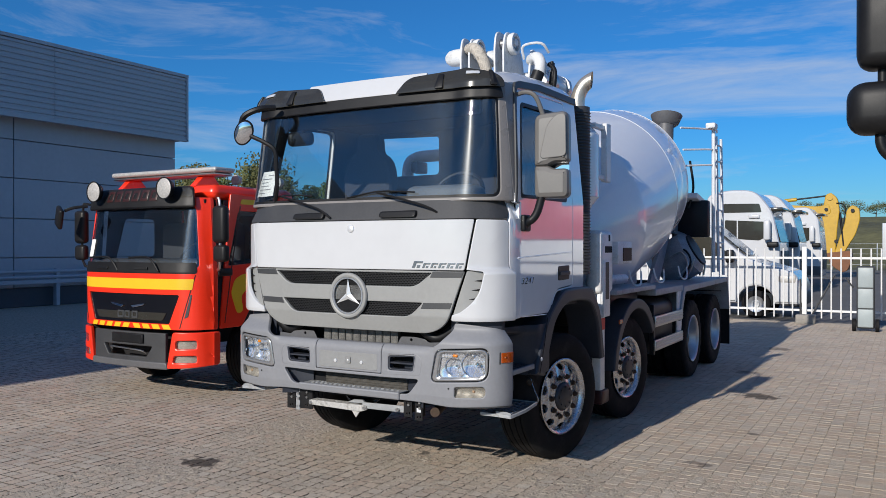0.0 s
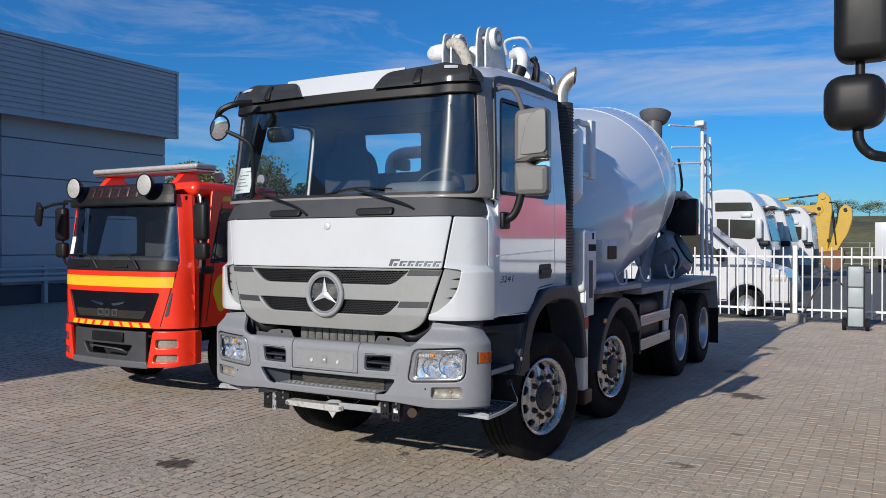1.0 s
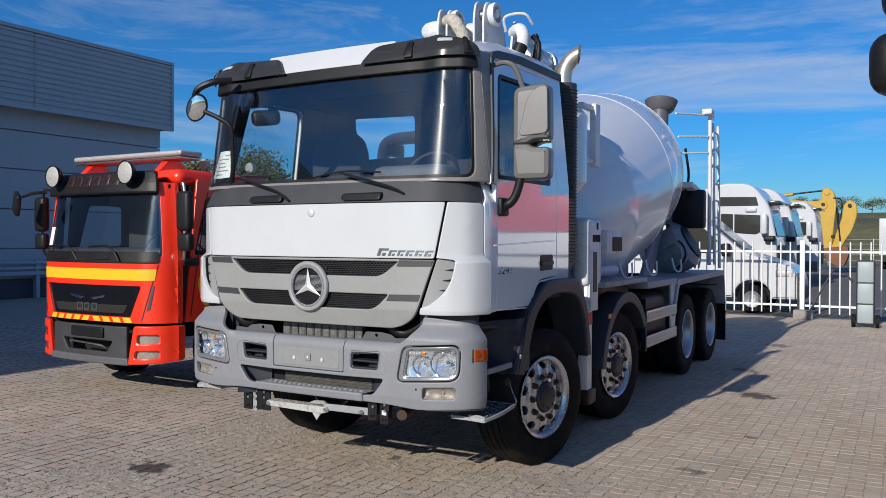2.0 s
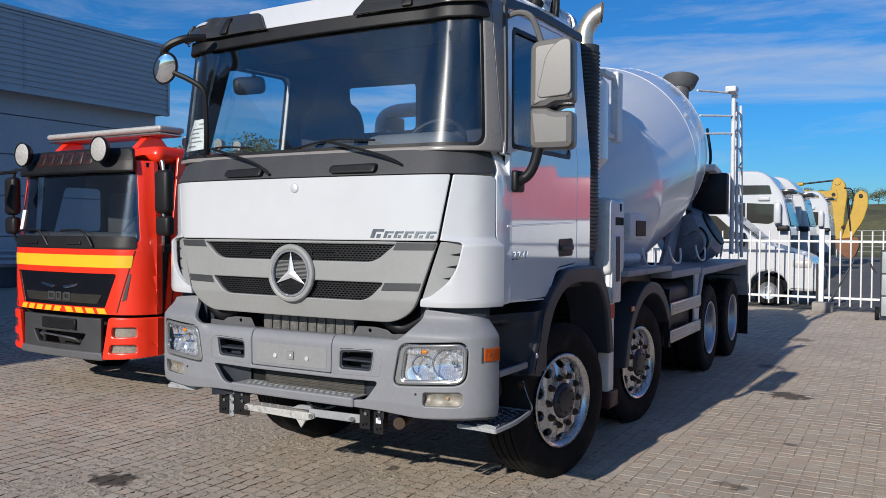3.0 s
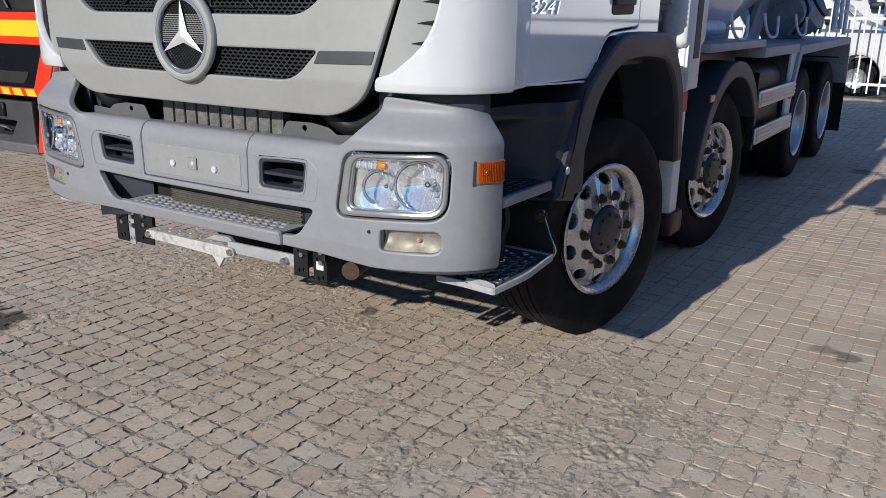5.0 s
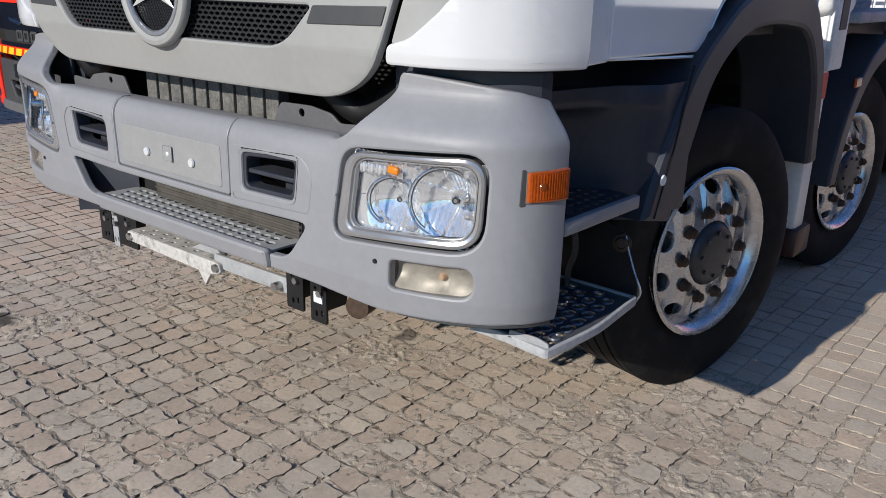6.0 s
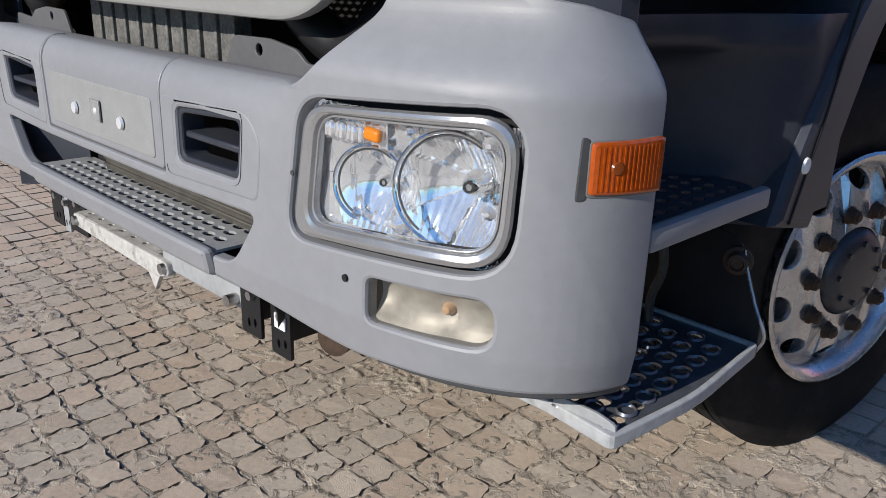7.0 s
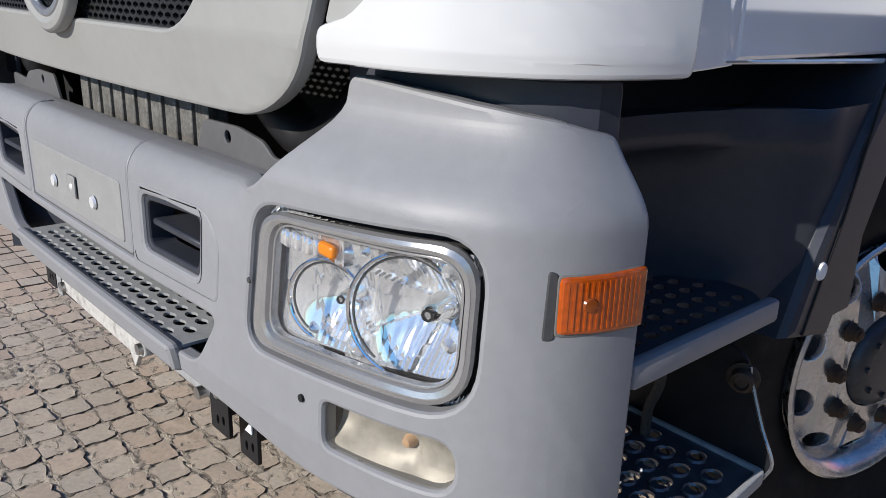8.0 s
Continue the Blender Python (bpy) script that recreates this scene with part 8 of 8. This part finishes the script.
# ---- white tractor cabs in a row ----
def tractor(x, y, h, high, label):
    tr = thing("tractor_unit", (x, y, 0), label, "truck", "white tractor units behind the fence")
    # side outline, nose to +x
    if high:
        o = [(-2.3, 0.95, 0.05), (-2.3, h - 0.15, 0.25), (-1.6, h, 0.25), (-0.75, h - 0.03, 0.35), (-0.22, h - 0.75, 0.25), (0.0, 1.75, 0.15), (0.0, 0.45, 0.08), (-0.75, 0.42, 0.05), (-0.80, 0.95, 0.15), (-1.75, 0.95, 0.15)]
    else:
        o = [(-2.2, 0.95, 0.05), (-2.2, h - 0.05, 0.15), (-0.50, h, 0.20), (-0.12, h - 0.5, 0.15), (0.0, 1.75, 0.12), (0.0, 0.45, 0.08), (-0.75, 0.42, 0.05), (-0.80, 0.95, 0.15), (-1.75, 0.95, 0.15)]
    bm = sheet([rounded(o, 0.05, 5)], 2.44, 0.10)
    cab_b = part("cab", moved(bm, pose(0, -1.22, 0)), M_WHITE, tr, "white cab")
    part("side_window", moved(sheet([rounded([(-1.70, 2.02), (-0.62, 1.94), (-0.42, 2.06), (-0.40, 2.55), (-1.70, 2.62)], 0.05, 3)], 0.012), pose(0, -1.229, 0)), M_SMOKE, cab_b, "dark side window")
    part("window_bar", boxed(-1.32, -1.28, -1.234, -1.215, 2.02, 2.60), M_WHITE, cab_b)
    if high:
        part("roof_window", moved(sheet([rounded([(-1.75, 2.86), (-0.55, 2.86), (-0.62, 3.14), (-1.75, 3.16)], 0.04, 3)], 0.012), pose(0, -1.229, 0)), M_SMOKE, cab_b)
    part("screen", moved(boxed(-1.05, 1.05, -0.01, 0.01, -0.42, 0.42, 0.008, 1), pose(-0.105, 0, 2.30, 0, 0, 90) @ pose(0, 0, 0, -14 if high else -8)), M_SMOKE, cab_b)
    part("visor", boxed(-0.45, 0.06, -1.05, 1.05, h - 0.72 if high else h - 0.38, h - 0.60 if high else h - 0.28, 0.03), M_SMOKE, cab_b)
    ml2 = part("mirror", boxed(-0.46, -0.26, -1.52, -1.28, 1.95, 2.60, 0.05, 3), M_WHITE, cab_b, "white mirror housing")
    part("lower_mirror", boxed(-0.36, -0.02, -1.50, -1.26, 1.72, 1.90, 0.05, 3), M_BLACK, ml2)
    part("roof_mirror", boxed(-0.95, -0.60, -1.30, -1.20, 2.66, 2.80, 0.04, 3), M_WHITE, cab_b)
    part("grille", boxed(-0.2, 0.03, -0.95, 0.95, 0.75, 1.60, 0.03), M_COWL, cab_b)
    part("step_panel", boxed(-0.74, -0.04, -1.235, -1.2, 0.5, 0.9, 0.02), M_POLEGREY, cab_b)
    part("chassis", boxed(-5.9, -0.6, -0.45, 0.45, 0.55, 0.9), M_CHASSIS, tr)
    for wx in (-1.28, -4.9):
        for sy in (-1, 1):
            w = part("wheel", tyre_bm(0.50, 0.29, False), M_RUBBER, tr, "black tyre", m=pose(wx, sy * 1.02, 0.497, 90 if sy < 0 else -90, 0, 0))
            part("rim", lathe(bmesh.new(), [(0, 0.05), (0.12, 0.06), (0.16, 0.12), (0.24, 0.09), (0.29, 0.13), (0.305, 0.14), (0.305, 0.10), (0, 0.0)], 24), M_STEELRIM, w)
    return tr


tractor(-2.55, 28.5, 3.62, True, "white high-roof tractor unit with dark side windows")
tractor(-2.35, 32.0, 3.66, True, "white high-roof tractor unit parked behind another")
tractor(-2.2, 38.5, 3.45, False, "white flat-roof tractor unit with dark visor")

# ---- yellow excavator ----
ex = thing("excavator", (-8.65, 50.5, 0), "yellow excavator with folded arm and rusty bucket", "excavator")
part("track", boxed(-3.0, 2.4, -1.6, -0.9, 0, 0.95, 0.35, 4), M_CHASSIS, ex)
part("track", boxed(-3.0, 2.4, 0.9, 1.6, 0, 0.95, 0.35, 4), M_CHASSIS, ex)
part("house", boxed(-3.2, 1.2, -1.4, 1.4, 1.1, 2.6, 0.15, 3), M_CAT, ex, "yellow machine body")
part("cabin", boxed(-0.1, 1.6, -1.4, -0.3, 1.3, 3.1, 0.12, 3), M_CAT, ex)
part("boom", moved(sheet([rounded([(-0.4, 2.0, 0.2), (0.6, 3.9, 0.4), (3.2, 4.75, 0.4), (5.6, 4.55, 0.3), (6.15, 4.75, 0.2), (6.3, 4.1, 0.2), (5.2, 3.75, 0.4), (3.2, 3.85, 0.5), (1.6, 3.1, 0.4), (0.8, 1.8, 0.2)], 0.25, 5)], 0.6, 0.05), pose(0, -0.30, 0)), M_CAT, ex, "yellow main boom")
part("stick", moved(sheet([rounded([(5.75, 4.10, 0.2), (5.95, 5.30, 0.15), (6.25, 5.45, 0.15), (6.60, 5.10, 0.2), (6.75, 4.30, 0.3), (6.62, 3.2, 0.3), (6.50, 1.55, 0.1), (5.72, 1.45, 0.1), (5.78, 3.0, 0.3)], 0.18, 5)], 0.55, 0.05), pose(0, -0.27, 0)), M_CAT, ex, "yellow dipper stick")
part("link", moved(sheet([rounded([(6.45, 1.55, 0.1), (6.75, 2.6, 0.2), (7.00, 3.4, 0.2), (7.12, 4.3, 0.15), (7.42, 4.62, 0.12), (7.80, 4.40, 0.15), (7.86, 3.7, 0.3), (7.60, 2.7, 0.3), (7.25, 2.1, 0.2), (6.95, 1.5, 0.1)], 0.16, 5)], 0.5, 0.04), pose(0, -0.25, 0)), M_CAT, ex, "yellow second arm folded")
part("lug", rod(bmesh.new(), (6.2, -0.34, 5.10), (6.2, 0.34, 5.10), 0.16, 16), M_CAT, ex)
for x, z in ((6.0, 4.35), (6.55, 2.3), (7.45, 4.25)):
    part("pin", rod(bmesh.new(), (x, -0.36, z), (x, 0.36, z), 0.11, 14), M_CHASSIS, ex)
part("ram", rod(bmesh.new(), (4.2, -0.1, 5.05), (6.1, -0.1, 5.25), 0.055, 10), M_CHASSIS, ex)
part("ram", rod(bmesh.new(), (1.8, -0.1, 4.78), (4.3, -0.1, 5.06), 0.12, 12), M_CAT, ex)
part("ram", rod(bmesh.new(), (6.75, -0.2, 4.15), (6.95, -0.2, 2.0), 0.07, 10), M_CHASSIS, ex)
part("hose", tube(bmesh.new(), [(6.55, -0.30, 4.75), (6.95, -0.32, 4.65), (7.05, -0.32, 4.2), (6.95, -0.31, 3.4)], 0.035, 6), M_BLACK, ex)
part("brand_field", boxed(4.35, 5.0, -0.312, -0.302, 3.98, 4.22), M_FENCE, ex)
part("bucket", moved(sheet([rounded([(6.0, 1.55), (7.37, 1.72), (7.45, 1.2), (7.2, 0.45), (6.9, 0.30), (6.3, 0.75)], 0.18, 4)], 1.3, 0.03), pose(0, -0.65, 0)), M_RUST, ex, "rusty steel bucket")
for c in ex.children:
    c.data.transform(Matrix.Diagonal((0.93, 1, 0.89, 1)))
# white box lorry and far masts
bt = thing("box_truck", (-0.45, 58, 0), "white box truck far behind the fence", "truck")
part("box", boxed(0, 2.5, 0, 6.5, 0.9, 3.25, 0.03), M_WHITE, bt)
part("underframe", boxed(0.2, 2.3, 0.1, 6.4, 0.5, 0.9), M_CHASSIS, bt)
for x in (0.3, 2.2):
    for y in (1.0, 5.2):
        part("wheel", rod(bmesh.new(), (x - 0.12, y, 0.48), (x + 0.12, y, 0.48), 0.48, 20), M_RUBBER, bt)
wirefence = thing("mesh_fence", (0, 66.5, 0), "thin grey mesh fence at the foot of the bank", "fence")
for i in range(27):
    part("post", rod(bmesh.new(), (-40 + 3 * i, 0, 0), (-40 + 3 * i, 0, 2.0), 0.04, 6), M_STEELRIM, wirefence)
for z in (0.4, 0.8, 1.2, 1.6, 1.95):
    part("wire", rod(bmesh.new(), (-40, 0, z), (38, 0, z), 0.012, 5), M_STEELRIM, wirefence)


# ---- trees and bushes ----
def crown_mesh(seed, n, rx, ry, rz, leaf):
    """Many small leaf clumps in an uneven cloud."""
    rnd = random.Random(seed)
    lobes = [(rnd.uniform(-0.6, 0.6) * rx, rnd.uniform(-0.6, 0.6) * ry, rnd.uniform(-0.5, 0.75) * rz, rnd.uniform(0.28, 0.5)) for _ in range(14)]
    vs, fs = [], []
    for _ in range(n):
        lx, ly, lz, lr = rnd.choice(lobes)
        d = Vector((rnd.gauss(0, 1), rnd.gauss(0, 1), rnd.gauss(0, 1))).normalized() * (rnd.random() ** 0.4)
        c = Vector((lx + d.x * lr * rx, ly + d.y * lr * ry, lz + d.z * lr * rz))
        a = Vector((rnd.gauss(0, 1), rnd.gauss(0, 1), rnd.gauss(0, 1))).normalized() * leaf * rnd.uniform(0.6, 1.3)
        b = a.orthogonal().normalized() * leaf * rnd.uniform(0.4, 0.9)
        k = len(vs)
        vs += [tuple(c - a), tuple(c + b), tuple(c + a), tuple(c - b)]
        fs.append((k, k + 1, k + 2, k + 3))
    me = bpy.data.meshes.new("crown")
    me.from_pydata(vs, [], fs)
    return me


def tree(x, y, h, r, seed, mat, z0=0.0, n=7000):
    rnd = random.Random(seed)
    t = thing("tree", (x, y, z0), "leafy green tree with an uneven crown", "tree", "trees behind the yard")
    bm = tube(bmesh.new(), [(0, 0, -0.1), (0.05, 0, h * 0.3), (0.15, 0.1, h * 0.6), (0.1, 0, h * 0.85)], [h * 0.03, h * 0.028, h * 0.026, h * 0.024, h * 0.022, h * 0.02, h * 0.018, h * 0.015, h * 0.013, h * 0.01, h * 0.008, h * 0.006, h * 0.004], 8)
    for i in range(7):
        a = rnd.uniform(0, 6.28)
        z = h * rnd.uniform(0.35, 0.7)
        tube(bm, [(0.08, 0.03, z), (math.cos(a) * r * 0.4, math.sin(a) * r * 0.4, z + h * 0.08), (math.cos(a) * r * 0.8, math.sin(a) * r * 0.8, z + h * 0.2)], [h * 0.011, h * 0.009, h * 0.007, h * 0.006, h * 0.005, h * 0.004, h * 0.003, h * 0.002, h * 0.001], 5)
    part("trunk", bm, M_BARK, t)
    me = crown_mesh(seed, n, r, r, h * 0.36, 0.055 + 0.007 * h)
    me.materials.append(mat)
    c = new("crown", me)
    c.parent = t
    c.matrix_basis = pose(0.1, 0, h * 0.64)


for i, (x, y, h, r) in enumerate(((-47, 52, 9.2, 4.0), (-52, 55, 10.0, 4.4), (-43.5, 54, 7.8, 3.8), (-57, 53, 9.5, 4.0), (-39, 58, 6.0, 3.2), (-35, 60, 4.5, 3.0), (-62, 58, 10, 4.2), (-30, 62, 4.2, 2.8), (-25, 63, 4.0, 2.8))):
    tree(x, y, h, r, 40 + i, M_LEAF if i % 3 else M_LEAFDRY)
for i in range(16):
    rnd = random.Random(90 + i)
    x = -22 + 4.6 * i + rnd.uniform(-1.5, 1.5)
    tree(x, 142 + rnd.uniform(-2, 3), rnd.uniform(2.6, 4.6), rnd.uniform(2.2, 3.2), 200 + i, M_LEAFDRY, 5.6, 1800)

# ---- interlocking pavers of the yard: worn near-square stones in straight rows ----
STONE_W, STONE_L, ZIG = 0.1065, 0.106, 0.0025
NEAR = (-4.5, 0.4, 1.9, 6.1)


def stone_shape(rnd, fine=True):
    """One paver about its middle: an uneven worn top over sloping chipped edges, as vertices and faces."""
    hw, hl = STONE_W / 2 - 0.0022, STONE_L / 2 - 0.0026
    if not fine:
        hw, hl = hw + 0.0011, hl + 0.0013
    rim = []
    long_side, short_side = (4, 4) if fine else (2, 1)
    for i in range(long_side):
        u = -1 + 2 * i / long_side
        rim.append((hw + ZIG / 2 * math.cos(u * 2 * math.pi), hl * u))
    for i in range(short_side):
        rim.append((hw * (1 - 2 * i / short_side), hl))
    for i in range(long_side):
        u = 1 - 2 * i / long_side
        rim.append((-hw + ZIG / 2 * math.cos(u * 2 * math.pi), hl * u))
    for i in range(short_side):
        rim.append((-hw * (1 - 2 * i / short_side), -hl))
    top, low = [], []
    for x, y in rim:
        x, y = x + rnd.gauss(0, 0.0016), y + rnd.gauss(0, 0.0022)
        chip = rnd.uniform(0.0015, 0.0045) if rnd.random() < 0.66 else rnd.uniform(0.006, 0.014)
        chip = chip if fine else min(chip, 0.003)
        if abs(abs(x) - hw) < 0.01 and abs(abs(y) - hl) < 0.01:
            chip += 0.005 if fine else 0.001
        r = math.hypot(x, y)
        top.append((x * (1 - chip / r), y * (1 - chip / r), rnd.gauss(0, 0.0006)))
        low.append((x * (1 - chip * 0.35 / r), y * (1 - chip * 0.35 / r), -0.010))
    k = len(rim)
    faces = [tuple(range(k))] + [((i + 1) % k, i, k + i, k + (i + 1) % k) for i in range(k)]
    return top + low, faces


def near_yard(x, y):
    return NEAR[0] < x < NEAR[1] and NEAR[2] < y < NEAR[3]


def stone_poses():
    rnd = random.Random(5)
    out = []
    x0, x1, y0, y1 = -14.105, 5.5, -3.483, YARD_Y1 - 0.12
    for i in range(int((x1 - x0) / STONE_W)):
        slip = rnd.uniform(-0.007, 0.007)
        for j in range(int((y1 - y0) / STONE_L)):
            x = x0 + (i + 0.5) * STONE_W + 0.004 * noise.noise(Vector((i * 0.37, j * 0.21, 9)))
            y = y0 + (j + 0.5) * STONE_L + slip + 0.006 * noise.noise(Vector((i * 0.23, j * 0.31, 4)))
            sink = 0.0032 * noise.noise(Vector((x * 0.8, y * 0.8, 3))) + rnd.uniform(-0.0016, 0.0010)
            out.append((x + rnd.uniform(-0.002, 0.002), y + rnd.uniform(-0.004, 0.004), sink + 0.001,
                        rnd.gauss(0, 0.45), rnd.gauss(0, 0.45), rnd.gauss(0, 1.2)))
    return out


def patches(nx, ny, step, cell, seed):
    """Smooth uneven heights between -1 and 1 on a grid, with bumps about one cell wide."""
    rs = np.random.RandomState(seed)
    gx, gy = int(nx * step / cell) + 3, int(ny * step / cell) + 3
    g = rs.uniform(-1, 1, (gx, gy))
    u, v = np.arange(nx) * step / cell, np.arange(ny) * step / cell
    i, j = u.astype(int), v.astype(int)
    fu, fv = u - i, v - j
    fu, fv = (fu * fu * (3 - 2 * fu))[:, None], (fv * fv * (3 - 2 * fv))[None, :]
    a, b = g[np.ix_(i, j)], g[np.ix_(i + 1, j)]
    c, d = g[np.ix_(i, j + 1)], g[np.ix_(i + 1, j + 1)]
    return (a * (1 - fu) + b * fu) * (1 - fv) + (c * (1 - fu) + d * fu) * fv


def spread_grit(bed):
    """Loose sand and grit lying in the joints and, in patches, over the worn stones."""
    step = 0.0066
    x0, x1, y0, y1 = NEAR
    nx, ny = int((x1 - x0) / step), int((y1 - y0) / step)
    big = np.clip(patches(nx, ny, step, 0.42, 3) * 0.6 + patches(nx, ny, step, 0.13, 4) * 0.6 - 0.15, 0, 1)
    z = -0.0018 + 0.0034 * patches(nx, ny, step, 0.028, 5) + 0.0050 * patches(nx, ny, step, 0.0095, 6)
    z = z + big * (0.0080 + 0.0055 * patches(nx, ny, step, 0.0125, 7))
    xs, ys = np.meshgrid(x0 + np.arange(nx) * step, y0 + np.arange(ny) * step, indexing="ij")
    far = np.minimum(np.minimum(xs - x0, x1 - xs), np.minimum(ys - y0, y1 - ys))
    z = np.where(far < 0.02, -0.0069, z)
    co = np.stack([xs, ys, np.maximum(z, -0.0068)], axis=-1).reshape(-1, 3)
    k = np.arange(nx * ny).reshape(nx, ny)
    quads = np.stack([k[:-1, :-1], k[1:, :-1], k[1:, 1:], k[:-1, 1:]], axis=-1).reshape(-1, 4)
    me = bpy.data.meshes.new("joint_grit")
    me.vertices.add(len(co))
    me.vertices.foreach_set("co", co.ravel())
    me.loops.add(quads.size)
    me.loops.foreach_set("vertex_index", quads.ravel().astype(np.int32))
    me.polygons.add(len(quads))
    me.polygons.foreach_set("loop_start", np.arange(0, quads.size, 4, dtype=np.int32))
    me.update(calc_edges=True)
    me.materials.append(M_SAND)
    ob = new("joint_grit", me)
    ob.parent = bed
    tagged(ob, "sandy grit between and over the worn pavers", kind="stuff")


def lay_pavers():
    rnd = random.Random(11)
    fine = [stone_shape(rnd) for _ in range(30)]
    plain = [stone_shape(rnd, False) for _ in range(12)]
    meshes = []
    for vs, fs in fine[:20]:
        me = bpy.data.meshes.new("paver")
        me.from_pydata(vs, [], fs)
        me.materials.append(M_STONE)
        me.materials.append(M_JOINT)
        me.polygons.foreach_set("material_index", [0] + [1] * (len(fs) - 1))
        meshes.append(me)
    bed = bpy.data.objects["pavement"]
    spread_grit(bed)
    allv, allf, slots, n, singles = [], [], [], 0, 0
    for x, y, z, rx, ry, rz in stone_poses():
        m = pose(x, y, z, rx, ry, rz)
        if -3.25 < x < -1.55 and 3.4 < y < 5.3 and singles < 300:
            ob = new("paver", meshes[rnd.randrange(20)])
            ob.parent = bed
            ob.matrix_basis = m
            singles += 1
            continue
        vs, fs = rnd.choice(fine) if near_yard(x, y) else rnd.choice(plain)
        a = np.array(m)
        allv.append(np.array(vs) @ a[:3, :3].T + a[:3, 3])
        allf.extend([tuple(q + n for q in f) for f in fs])
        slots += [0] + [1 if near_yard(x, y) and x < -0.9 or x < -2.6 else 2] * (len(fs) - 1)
        n += len(vs)
    me = bpy.data.meshes.new("pavers")
    me.from_pydata(np.concatenate(allv).tolist(), [], allf)
    me.materials.append(M_STONES)
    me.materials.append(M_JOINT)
    me.materials.append(M_SAND)
    me.polygons.foreach_set("material_index", slots)
    ob = new("pavers", me)
    ob.parent = bed
    tagged(ob, "grey brown worn concrete pavers with gritty joints", kind="stuff")


lay_pavers()
